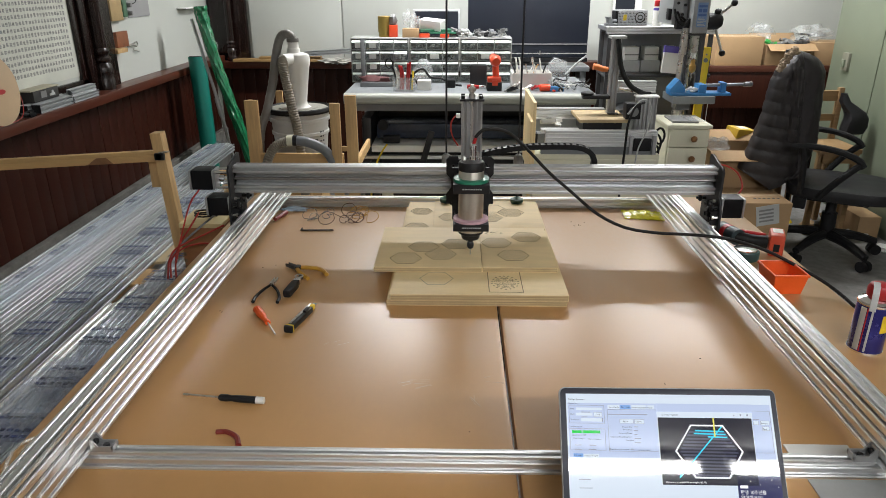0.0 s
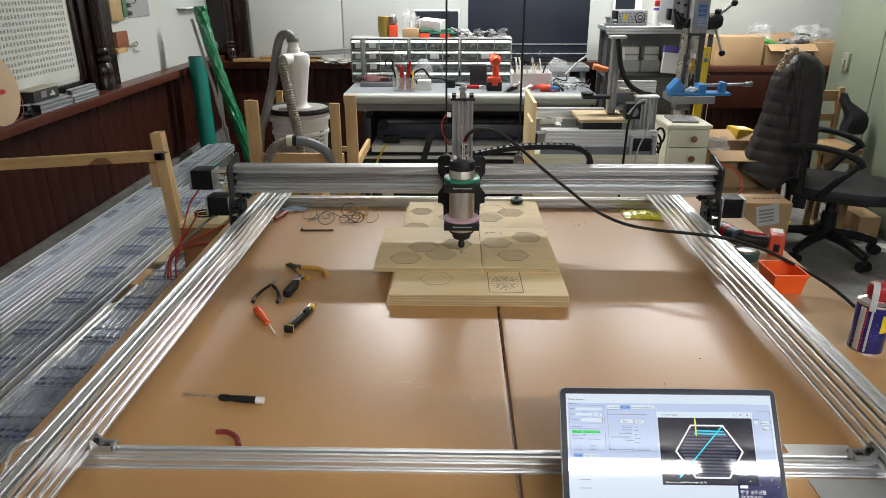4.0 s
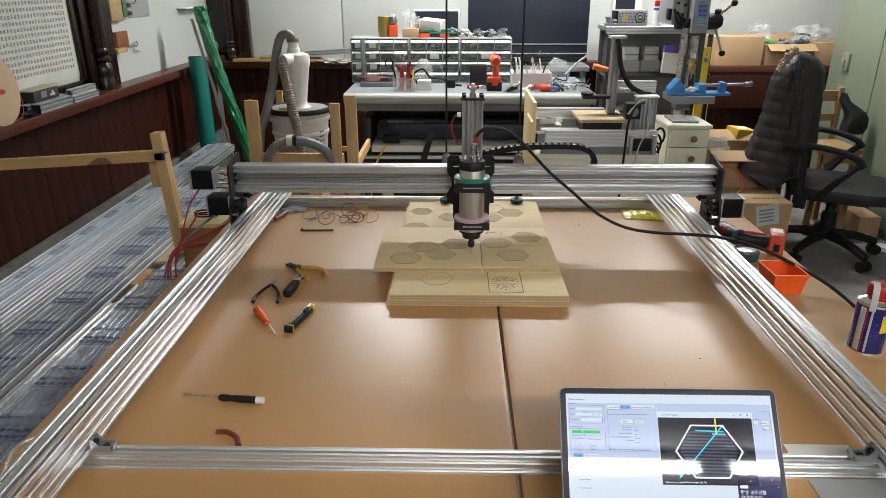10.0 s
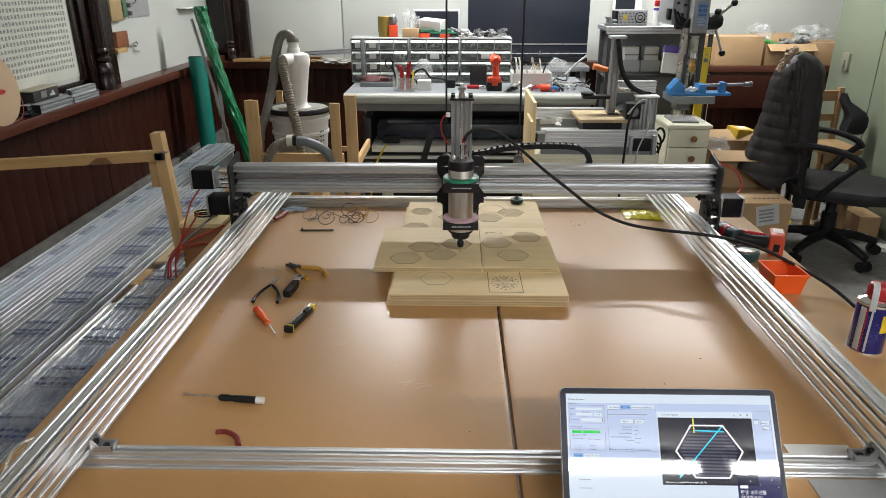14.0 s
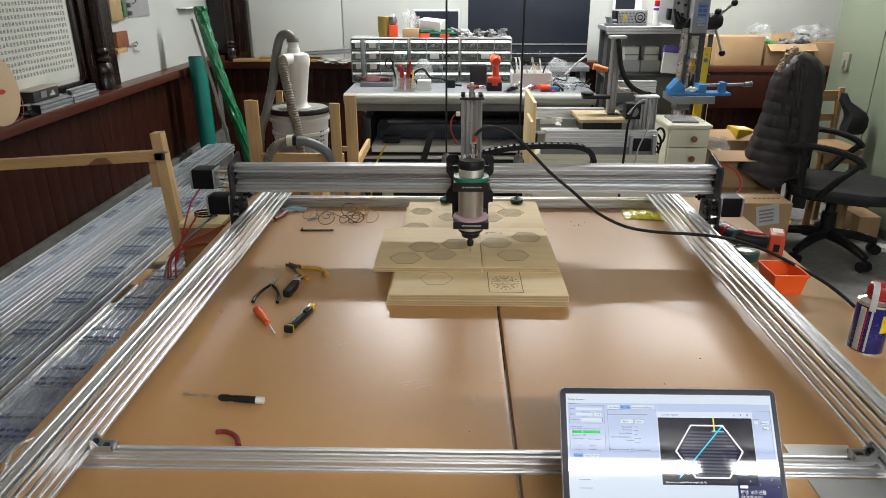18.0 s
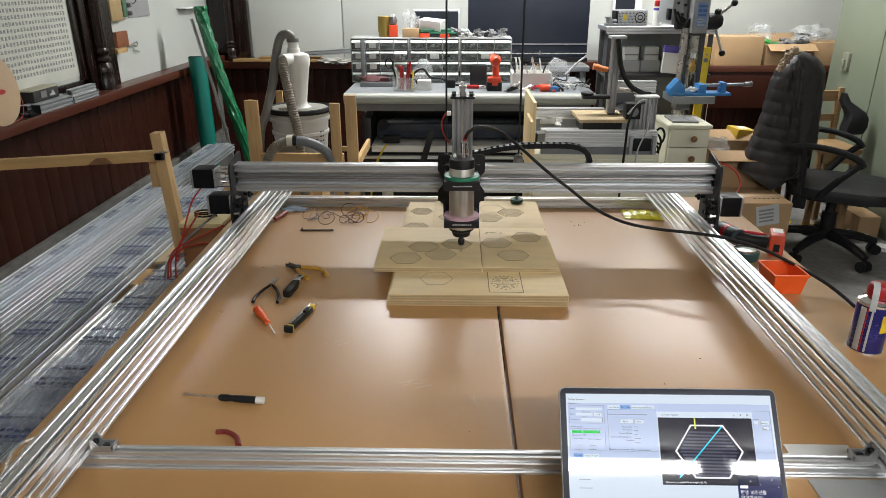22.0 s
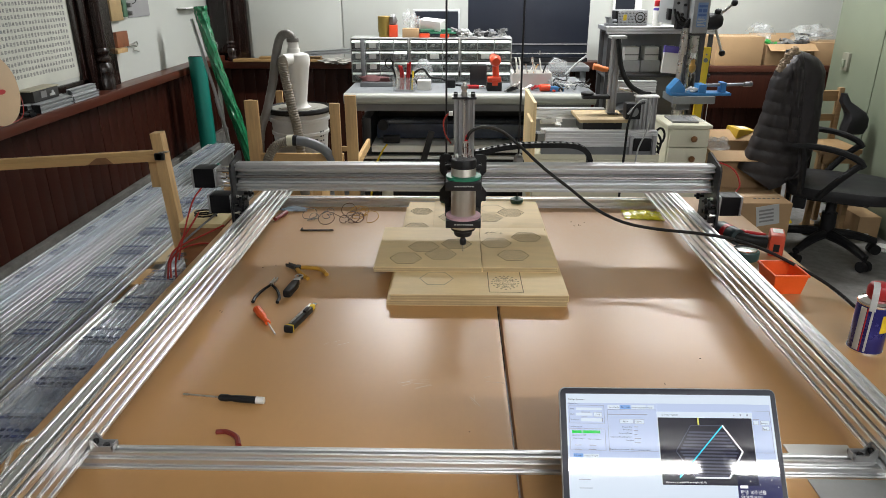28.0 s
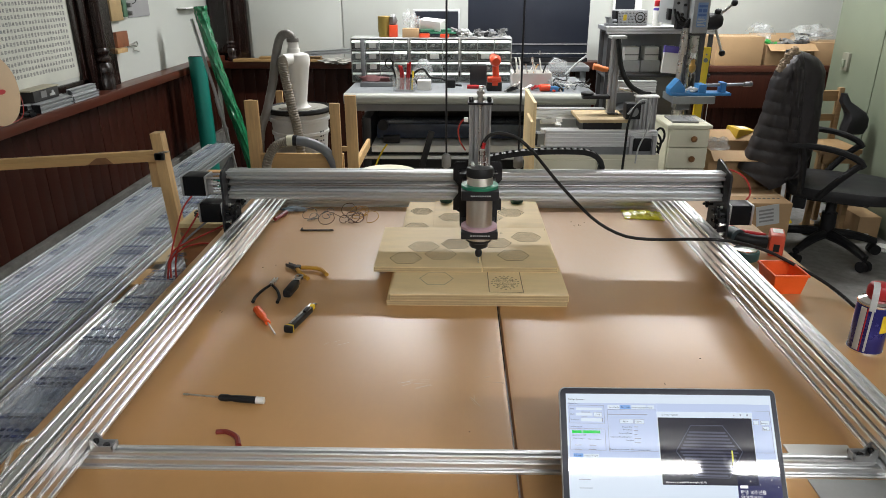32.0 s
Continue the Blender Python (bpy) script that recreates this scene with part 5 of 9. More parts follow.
m = Matrix.Translation((0.782, 1.598, TZ)) @ Matrix.Rotation(0.02, 4, "Z")
part("tub", open_bin(-0.034, 0.034, -0.040, 0.040, 0, 0.052, 0.003, 0.008, m), orange, t)
for x0, x1, y0, y1 in ((-0.044, 0.044, -0.051, -0.045), (-0.044, 0.044, 0.045, 0.051), (0.039, 0.044, -0.045, 0.045), (-0.044, -0.039, -0.045, 0.045)):
    part("rim", G().box(x0, x1, y0, y1, 0.047, 0.054, m), orange, t, bevel=0.0015)
# spray can
cx, cy = 0.826, 1.290
t = tool("spray_can", "blue and yellow lubricant spray can with a red spout", "spray can", cx, cy)
cn = part("can", G().lathe([(0.031, 0), (0.033, 0.004), (0.033, 0.106), (0.031, 0.109)], (cx, cy, TZ), 32), navy, t, "dark blue printed can body")
part("rim", G().lathe([(0.0335, 0.107), (0.0345, 0.110), (0.0335, 0.114), (0.026, 0.118), (0.014, 0.124), (0.013, 0.130)], (cx, cy, TZ), 32), chrome, t, "silver rim and dome")
part("foot_rim", G().lathe([(0.0345, 0.0), (0.0345, 0.004)], (cx, cy, TZ), 32), chrome, t, "silver foot rim")


def wrap(a0, a1, z0, z1, m, name, label, r=0.0334):
    n = 8
    vs = [(cx + rr * math.cos(a0 + (a1 - a0) * i / n), cy + rr * math.sin(a0 + (a1 - a0) * i / n), TZ + z) for z in (z0, z1) for rr in (r - 0.0006, r) for i in range(n + 1)]
    k = n + 1
    fs = [(k + i, k + i + 1, 3 * k + i + 1, 3 * k + i) for i in range(n)] + [(i, 2 * k + i, 2 * k + i + 1, i + 1) for i in range(n)]
    fs += [(i, i + 1, k + i + 1, k + i) for i in range(n)] + [(2 * k + i, 3 * k + i, 3 * k + i + 1, 2 * k + i + 1) for i in range(n)] + [(0, k, 3 * k, 2 * k), (n, 2 * k + n, 3 * k + n, k + n)]
    part(name, G().add(vs, fs), m, cn, label)


wrap(radians(195), radians(216), 0.006, 0.104, light_grey, "print_panel", "pale printed panel")
wrap(radians(218), radians(222), 0.006, 0.104, red, "print_stripe", "thin red stripe")
wrap(radians(233), radians(240), 0.006, 0.104, light_grey, "print_stripe", "pale stripe")
wrap(radians(272), radians(318), 0.052, 0.092, yellow, "print_panel", "yellow panel")
part("cap", G().lathe([(0.0225, 0.122), (0.0245, 0.126), (0.0245, 0.140), (0.020, 0.149), (0.008, 0.153)], (cx + 0.004, cy, TZ), 24), red, t, "red spray head")
lever = [(0.000, 0.1535), (-0.020, 0.151), (-0.031, 0.140), (-0.035, 0.122), (-0.036, 0.104), (-0.038, 0.104), (-0.0375, 0.122), (-0.0335, 0.1415), (-0.0215, 0.1535), (0.000, 0.156)]
part("lever", G().prism(lever, 0.012, Matrix.Translation((cx - 0.014, cy, TZ)) @ Matrix.Rotation(radians(-28), 4, "Z") @ rows_to("x", 0, 0, 0)), light_grey, t, "grey straw lever", bevel=0.0012)

# ---------------- timber rack and aluminium stock beside the tables ----------------
rk = thing("stock_rack", "pale timber rack that carries long metal stock", "rack", at(-1.3, 2.2, 0))
part("post", G().box(-1.052, -1.016, 2.18, 2.222, 0.0, 1.016, Matrix.Translation((-1.034, 2.2, 1.016)) @ Matrix.Rotation(radians(-3.4), 4, "Y") @ Matrix.Translation((1.034, -2.2, -1.016))), pine, rk, "slightly leaning pine post", bevel=0.002)
RM = Matrix.Translation((-1.05, 2.2, 0.938)) @ Matrix.Rotation(-0.062, 4, "Y")
part("rail", G().box(-0.91, 0, -0.011, 0.0115, 0.004, 0.018, RM), pine_x, rk, "long pine rail", bevel=0.0015)
for poly in ([(-0.165, 0.0038), (-0.145, -0.018), (-0.001, -0.018), (-0.001, 0.0038)], [(-0.91, 0.0038), (-0.91, -0.018), (-0.235, -0.018), (-0.20, 0.0038)]):
    part("rail_block", G().prism(poly, 0.0215, RM @ rows_to("y", 0, -0.0105, 0)), pine_x, rk, "pine strip with a slanted end", bevel=0.001)
part("rail_joint", G().prism([(-0.2345, -0.018), (-0.1455, -0.018), (-0.1655, 0.0037), (-0.1995, 0.0037)], 0.0205, RM @ rows_to("y", 0, -0.0100, 0)), mat("dark_pine_knot", (0.20, 0.095, 0.038), 0.6, 0, 0.3, 20, 0.05, 80), rk, "darker pine filler")
part("post", G().box(-1.97, -1.93, 2.18, 2.222, 0, 0.90), pine, rk, "upright pine post", bevel=0.002)
part("block", G().box(-1.092, -1.055, 2.225, 2.247, 0.82, 0.935), pine, rk, "pine block", bevel=0.002)
ck = part("clamp", G().cyl((-1.020, 2.178, 0.945), (-1.020, 2.150, 0.945), 0.011, n=10).box(-1.034, -1.004, 2.150, 2.165, 0.934, 0.956), black_plastic, rk, "small black clamp", bevel=0.001)
part("clamp_screw", G().cyl((-1.02, 2.158, 0.958), (-0.985, 2.158, 0.962), 0.003, n=8), steel, ck)
part("block", G().box(-1.20, -1.105, 1.44, 1.60, 0.0, 0.498), plywood, rk, "pale plywood block")
for y in (1.15, 3.6):
    part("bearer", G().box(-1.62, -0.85, y, y + 0.05, 0.46, 0.50), pine_x, rk, "pine bearer", bevel=0.003)
    for x in (-1.60, -0.90):
        part("leg", G().box(x, x + 0.045, y, y + 0.05, 0, 0.46), pine, rk, bevel=0.003)


def profile(w, h, length, label, group):
    me = make_mesh("aluminium_profile", G().prism(slot_outline(w, h), length, rows_to("y", 0, 0, 0)), alu_old, smooth=False)
    ob = new("aluminium_profile", me)
    return tagged(ob, label, "metal profile", group)


first = profile(0.04, 0.04, 3.05, "long slotted aluminium profile lying in a stack", "stacked aluminium profiles")
first.matrix_basis = at(-1.562, 1.05, 0.52)
rnd = random.Random(11)
short_profile = make_mesh("aluminium_profile", G().prism(slot_outline(0.04, 0.04), 2.15, rows_to("y", 0, 0, 0)), alu_old, smooth=False)
for i in range(1, 7):
    ob = copy_thing(first, at(-1.562 + i * 0.0412, 1.05 + rnd.uniform(-0.04, 0.05), 0.52 + rnd.choice((0, 0.0, 0.003))))
    if i > 3:
        ob.data = short_profile


def wrapped(x0, x1, y0, y1, z0, z1, seed, label, prints, crinkle=0.0, bar=None):
    """A bundle of profiles in crinkled printed film."""
    t = thing("wrapped_profiles", label, "metal profile", at((x0 + x1) / 2, (y0 + y1) / 2, z0), "film wrapped profiles")
    n = max(1, round((x1 - x0) / 0.041))
    w = (x1 - x0) / n
    for i in range(n):
        part("profile", G().prism(slot_outline(w - 0.002, z1 - z0 - 0.006), y1 - y0, rows_to("y", x0 + w * (i + 0.5), y0, (z0 + z1) / 2 - 0.003)), bar or alu_old, t, "slotted aluminium profile", smooth=False)
    rnd = random.Random(seed)
    g = G()
    ny, nx = (130, 13) if crinkle else (60, 9)
    vs = [(x0 - 0.003 + (x1 - x0 + 0.006) * j / (nx - 1) + rnd.uniform(-0.002, 0.002), y0 - 0.03 + (y1 - y0 + 0.06) * i / (ny - 1), (z1 + rnd.uniform(0.001, 0.007 + crinkle)) if 0 < j < nx - 1 else z1 - 0.03) for i in range(ny) for j in range(nx)]
    g.add(vs, [(i * nx + j, i * nx + j + 1, i * nx + nx + j + 1, i * nx + nx + j) for i in range(ny - 1) for j in range(nx - 1)])
    part("film", g, film_wrap, t, "crinkled clear film", smooth=not crinkle)
    p, pads = G(), G()
    y = y0 + 0.1
    while prints and y < y1 - 0.1:
        pads.box(x0 + 0.003, x1 - 0.003, y - 0.012, y + 0.088, z1 + 0.0072 + crinkle * 0.6, z1 + 0.0075 + crinkle * 0.6)
        for r in (0, 1, 3):
            x = x0 + 0.006
            while x < x1 - 0.02:
                q = rnd.uniform(0.008, 0.016)
                p.box(x, x + q, y + r * 0.022, y + r * 0.022 + 0.010, z1 + 0.0078 + crinkle * 0.6, z1 + 0.0084 + crinkle * 0.6)
                x += q + 0.005
        y += 0.20
    if prints:
        tagged(part("print_panel", pads, film_tint, t, "pale blue printed panels on the film", smooth=False), kind="stuff")
        tagged(part("film_print", p, film_print, t, "blue unreadable print on the film", smooth=False), kind="stuff")
    return t


wrapped(-1.293, -1.176, 0.95, 3.15, 0.50, 0.555, 3, "aluminium profiles in clear film with blue print", True)
wrapped(-1.493, -1.453, 1.10, 4.0, 0.542, 0.575, 13, "aluminium profile in clear film with blue print", True)
wrapped(-1.046, -0.930, 0.85, 2.55, 0.50, 0.585, 5, "short aluminium profiles in crinkled clear film", True, 0.006, alu_y)
wf = thing("film_heap", "loose crumpled clear packing film on the near profiles", "plastic film", at(-1.0, 1.2, 0.59))
rnd = random.Random(66)
for k, (x0, y0, w, ln, h) in enumerate(((-1.075, 1.17, 0.13, 0.28, 0.020), (-0.985, 1.16, 0.09, 0.22, 0.022), (-1.02, 1.42, 0.09, 0.20, 0.012))):
    nx, ny = 12, 24
    vs = [(x0 + w * i / (nx - 1) + rnd.uniform(-0.004, 0.004), y0 + ln * j / (ny - 1) + rnd.uniform(-0.004, 0.004), 0.590 + 0.004 * k + (rnd.uniform(0, h) + 0.010 * math.sin(0.9 * i + 0.5 * j)) * (0 < i < nx - 1) - 0.018 * (i in (0, nx - 1)))
          for j in range(ny) for i in range(nx)]
    part("film_fold", G().add(vs, [(j * nx + i, j * nx + i + 1, j * nx + nx + i + 1, j * nx + nx + i) for j in range(ny - 1) for i in range(nx - 1)]), loose_film, wf, smooth=False)
for i, (x, y0, y1) in enumerate(((-1.079, 0.95, 1.82), (-1.0578, 0.9, 1.955))):
    ob = copy_thing(first, at(x, y0, 0.5605))
    ob.data = make_mesh("aluminium_profile", G().prism(slot_outline(0.02, 0.04), y1 - y0, rows_to("y", 0, 0, 0)), alu_y, smooth=False)
    tagged(ob, "short slotted aluminium profile beside the table")
    part("spacer", G().box(x - 0.008, x + 0.008, 1.15, 1.20, 0.50, 0.54).box(x - 0.008, x + 0.008, 1.70, 1.74, 0.0, 0.54), pine, rk, "pine spacer")
part("stringer", G().box(-1.27, -1.23, 1.20, 3.60, 0.44, 0.484), pine, rk, "pine stringer", bevel=0.002)
part("stringer", G().box(-1.05, -1.01, 1.20, 3.60, 0.44, 0.484), pine, rk, "pine stringer", bevel=0.002)
part("cross_board", G().box(-1.30, -1.0, 2.13, 2.265, 0.4845, 0.4985), pine_x, rk, "knotty pine cross board", bevel=0.002)
part("cross_board", G().box(-0.15, 0.15, -0.10, 0.10, 0, 0.012, pose(-1.15, 2.44, 0.4845, 0, 0, 8)), mat("cream_board", (0.60, 0.47, 0.28), 0.6, 0, 0.12, 10, 0.04, 70), rk, "pale cream board", bevel=0.002)
solo("card_piece", G().box(-0.045, 0.045, -0.10, 0.10, 0, 0.012, pose(-1.128, 2.70, 0.4845, 0, 0, -10)), paper, "flat white card between the wrapped profiles", "card", (-1.128, 2.70, 0.4845), bevel=0.002)
# finger-jointed wooden box
t = thing("wooden_box", "brown finger-jointed wooden box with a cream lid", "box", at(-0.87, 2.1, 0.586))
part("body", G().box(-0.935, -0.80, 2.035, 2.175, 0.586, 0.742), mat("orange_brown_wood", (0.30, 0.13, 0.05), 0.45, 0, 0.2, 10, 0.05, 80, (1, 1, 6)), t, bevel=0.002)
part("lid", G().box(-0.937, -0.798, 2.033, 2.177, 0.742, 0.757), mat("cream_wood", (0.62, 0.50, 0.26), 0.5, 0, 0.1, 8, 0.05, 80), t, "cream wooden lid", bevel=0.002)
for i in range(6):
    part("finger_joint", G().box(-0.9355, -0.926, 2.0345, 2.036, 0.600 + i * 0.023, 0.611 + i * 0.023), engrave, t)
part("coiled_lead", G().tube([(-0.87 + 0.035 * math.cos(a * 0.6), 2.10 + 0.03 * math.sin(a * 0.6), 0.761 + 0.0008 * a) for a in range(24)], 0.003, 6), black_rubber, t, "coil of dark cable")
# red wires that hang from the motor
for path in ([(-0.775, 1.99, 0.768), (-0.83, 1.985, 0.742), (-0.89, 1.98, 0.715), (-0.935, 1.975, 0.690), (-0.958, 1.97, 0.650), (-0.970, 1.97, 0.590)],
             [(-0.86, 2.02, 0.80), (-0.895, 2.00, 0.745), (-0.925, 1.985, 0.700), (-0.942, 1.98, 0.640), (-0.945, 1.975, 0.588)],
             [(-0.80, 2.00, 0.700), (-0.86, 1.99, 0.706), (-0.915, 1.98, 0.690), (-0.950, 1.97, 0.655), (-0.955, 1.96, 0.60)]):
    solo("red_wire", G().tube(spline(path), 0.0030, 6), red_wire, "thin red wire hanging beside the table", "wire", (-0.9, 2.0, 0.6))
solo("grey_wire", G().tube(spline([(-0.80, 2.02, 0.80), (-0.87, 2.0, 0.745), (-0.92, 1.99, 0.700), (-0.965, 1.98, 0.645), (-0.985, 1.98, 0.590)]), 0.0035, 6), grey_plastic, "grey wire hanging beside the table", "wire", (-0.9, 2.0, 0.6))

# clear tubing over the near end of the rail
solo("clear_tube", G().tube(spline([(-0.674, 0.83, 0.842), (-0.68, 0.81, 0.842), (-0.67, 0.775, 0.842), (-0.655, 0.74, 0.842), (-0.639, 0.703, 0.842), (-0.619, 0.658, 0.842)], 6), 0.0028, 8), mat("clear_tubing", (0.55, 0.57, 0.55), 0.15, alpha=0.28), "thin clear plastic tube bent over the rail end", "tube", (-0.7, 0.7, 0.84))
solo("clear_tube", G().tube(spline([(-0.666, 0.827, 0.85), (-0.686, 0.803, 0.85), (-0.673, 0.754, 0.85), (-0.649, 0.709, 0.85), (-0.613, 0.659, 0.85)], 6), 0.0028, 8), MATS["clear_tubing"], "thin clear plastic tube bent over the rail end", "tube", (-0.7, 0.7, 0.84))
g = G()
rnd = random.Random(40)
for cx0, cy0, n, s0, a0 in ((-0.127, 1.135, 12, 0.022, 0.25), (-0.007, 1.08, 5, 0.010, 1.75), (0.02, 1.15, 2, 0.02, 0.1), (-0.30, 1.30, 3, 0.03, 0.6), (0.33, 1.10, 3, 0.04, 0.3)):
    for i in range(n):
        m = Matrix.Translation((cx0 + rnd.uniform(-s0, s0), cy0 + rnd.uniform(-s0, s0) * 0.7, TZ)) @ Matrix.Rotation(a0 + rnd.uniform(-0.35, 0.35), 4, "Z")
        h = rnd.uniform(0.003, 0.018)
        g.box(-h, h, -0.0004, 0.0004, -0.0004, 0.00015, m)
solo("table_scratches", g, mat("scratched_laminate", (0.56, 0.42, 0.28), 0.6), "fine pale scratches in the brown tabletops", "scratches", (0, 1.1, TZ), kind="stuff", smooth=False)

# ---------------- back bench and what stands on it ----------------
BZ = 0.83
t = thing("workbench", "grey topped workbench with a rounded pale front edge", "workbench", at(0.02, 4.6, 0))
part("top", G().box(-0.745, 0.80, 4.235, 5.02, BZ - 0.03, BZ), bench_top, t, "scuffed grey top", bevel=0.003)
part("front_edge", G().prism([(0, -0.066), (0, 0.0)] + [(-0.033 * math.sin(math.pi * k / 16), -0.033 + 0.033 * math.cos(math.pi * k / 16)) for k in range(1, 16)], 1.547, rows_to("x", -0.746, 4.235, BZ + 0.001)), bench_edge, t, "rounded pale metal edge")
part("apron", G().box(-0.72, 0.78, 4.25, 4.28, BZ - 0.11, BZ - 0.03), mat("bench_apron", (0.12, 0.12, 0.12), 0.5), t)
for x in (-0.70, 0.74):
    for y in (4.28, 4.96):
        part("leg", G().box(x - 0.02, x + 0.02, y - 0.02, y + 0.02, 0, BZ - 0.03), machine_grey, t, "grey steel leg", bevel=0.003)
# wide machine below the bench
t = thing("plotter", "wide dark machine with a pale bed under the bench", "machine", at(-0.05, 4.5, 0))
part("bed", G().box(-0.60, 0.50, 4.32, 4.62, 0.44, 0.485), white_plastic, t, "pale metal bed", bevel=0.006)
part("hood", G().box(-0.58, 0.50, 4.45, 4.75, 0.50, 0.60), mat("smoky_blue_hood", (0.030, 0.040, 0.062), 0.25, 0, 0.3, 8, 0.05, 60), t, "smoky blue glossy hood", bevel=0.02)
part("bar", G().box(-0.68, 0.62, 4.30, 4.34, 0.40, 0.42), alu_x, t, "long aluminium bar", bevel=0.003)
part("end_frame", G().box(-0.66, -0.60, 4.34, 4.80, 0.0, 0.66), rack_black, t, "black end frame", bevel=0.01)
part("end_frame", G().box(0.50, 0.56, 4.34, 4.80, 0.0, 0.66), rack_black, t, "black end frame", bevel=0.01)
part("gear", G().cyl((-0.53, 4.40, 0.60), (-0.53, 4.425, 0.60), 0.035, n=18), black_plastic, t, "black pulley")
part("slide", G().box(-0.53, -0.42, 4.36, 4.42, 0.49, 0.535), black_plastic, t, "black slide block", bevel=0.004)
part("back_panel", G().box(-0.60, 0.50, 4.75, 4.80, 0.0, 0.66), rack_black, t)
solo("yellow_cable", G().tube(spline([(-0.50, 4.33, 0.49), (-0.53, 4.28, 0.45), (-0.57, 4.25, 0.36), (-0.60, 4.24, 0.2), (-0.62, 4.24, 0.0)]), 0.006, 6), yellow, "yellow cable hanging below the bench", "cable", (-0.55, 4.3, 0.4))
solo("scrap_strip", G().box(-0.02, 0.02, -0.005, 0.005, 0, 0.30, pose(-0.29, 4.27, 0.30, 0, 16, 0)), rack_black, "dark strip leaning under the bench", "strip", (-0.27, 4.27, 0.3), bevel=0.002)
solo("round_stool", G().lathe([(0.155, 0.0), (0.166, 0.01), (0.166, 0.035), (0.155, 0.045)], (-0.412, 3.45, 0.50), 32).cyl((-0.412, 3.45, 0), (-0.412, 3.45, 0.50), 0.03, n=14).lathe([(0.15, 0), (0.14, 0.02), (0.03, 0.05)], (-0.412, 3.45, 0.0), 24), cream_paint, "round cream stool behind the tables", "stool", (-0.412, 3.45, 0))


# parts cabinets
dark_drawer = mat("dark_drawer", (0.05, 0.06, 0.062), 0.12, 0.0, 0.9, 45, 0.05, 140, rnd=0.3, coat=0.4)
shell_grey = mat("dusty_shell", (0.36, 0.375, 0.36), 0.5, 0.0, 0.2, 20, 0.05, 120, stain=(0.24, 0.22, 0.18), amount=0.7)
# greenish white carries the glint of clear lips that catch the light
drawer_lip = mat("lip_with_painted_glint", (0.76, 0.83, 0.78), 0.25)
drawer_front = mat("clear_drawer_front", (0.42, 0.47, 0.46), 0.10, 0.0, 0.4, 30, 0.06, 90, rnd=0.25, coat=0.4, alpha=0.24)
def cabinet(x0, x1, cols, rows, label, seed, z1=1.118):
    y0, y1 = 4.72, 4.95
    t = thing("parts_cabinet", label, "drawer cabinet", at((x0 + x1) / 2, 4.8, BZ), "small parts cabinets on the bench")
    th = 0.006
    part("shell", G().box(x0, x1, y1 - th, y1, BZ, z1).box(x0, x1, y0, y1 - th, z1 - th, z1).box(x0, x1, y0, y1 - th, BZ, BZ + th).box(x0, x0 + th, y0, y1 - th, BZ + th, z1 - th)
         .box(x1 - th, x1, y0, y1 - th, BZ + th, z1 - th), shell_grey, t, "dusty grey plastic shell", bevel=0.001)
    rnd = random.Random(seed)
    w, h = (x1 - x0 - 2 * th) / cols, (z1 - BZ - 2 * th) / rows
    for c in range(1, cols):
        part("divider", G().box(x0 + th + c * w - 0.002, x0 + th + c * w + 0.002, y0 + 0.002, y1 - th, BZ + th, z1 - th), light_grey, t)
    for r in range(1, rows):
        part("shelf", G().box(x0 + th, x1 - th, y0 + 0.004, y1 - th, BZ + th + r * h - 0.002, BZ + th + r * h + 0.002), light_grey, t)
    for c in range(cols):
        for r in range(rows):
            a, b = x0 + th + c * w + 0.004, x0 + th + (c + 1) * w - 0.004
            z = BZ + th + r * h + 0.003
            pull = rnd.choice((0, 0, 0, 0.008, 0.02))
            tray = G().box(a, b, y0 - pull, y0 - pull + 0.003, z, z + h - 0.012).box(a, b, y0 - pull + 0.003, y0 + 0.15, z, z + 0.002)
            tray.box(a, a + 0.002, y0 - pull + 0.003, y0 + 0.15, z + 0.002, z + h - 0.016).box(b - 0.002, b, y0 - pull + 0.003, y0 + 0.15, z + 0.002, z + h - 0.016)
            d = part("drawer", tray, drawer_front, t, "smoky clear plastic drawer")
            fill = G()
            for k in range(rnd.randint(5, 11)):
                e = rnd.uniform(0.006, 0.013)
                fill.box(-e, e, -e * 0.6, e * 0.6, -e * 0.5, e * 0.5, pose(rnd.uniform(a + 0.012, b - 0.012), y0 - pull + rnd.uniform(0.016, 0.05), z + 0.010 + rnd.uniform(0, h * 0.38), rnd.uniform(-60, 60), rnd.uniform(-60, 60), rnd.uniform(0, 90)))
            part("contents", fill, rnd.choice((junk_grey, junk_grey, steel, black_plastic, light_grey, white_plastic, machine_grey, machine_grey, blue_paint if (c, r, seed) == (0, 2, 3) else junk_grey)), d, "small loose parts seen through the drawer")
            part("handle", G().prism([(0, -0.010), (0, 0), (-0.006, -0.001), (-0.017, -0.011), (-0.017, -0.014)], b - a, rows_to("x", a, y0 - pull, z + h - 0.011)), drawer_lip, d, "slanted handle lip with its glint in the pale colour")
            if (seed == 1 and c < 2 and r > 0) or (c == 1 and r == 2 and seed != 1):
                part("tag", G().box(a + 0.02, b - 0.02, y0 - pull - 0.0012, y0 - pull - 0.0002, z + 0.010, z + h * 0.60), paper, d, "paper tag")


cabinet(-0.765, -0.375, 4, 4, "pale grey cabinet of small clear drawers with paper tags", 1)
cabinet(-0.370, -0.035, 3, 4, "pale grey cabinet of small clear drawers", 2)
cabinet(-0.030, 0.315, 3, 4, "pale grey cabinet of small clear drawers, one pulled out", 3)
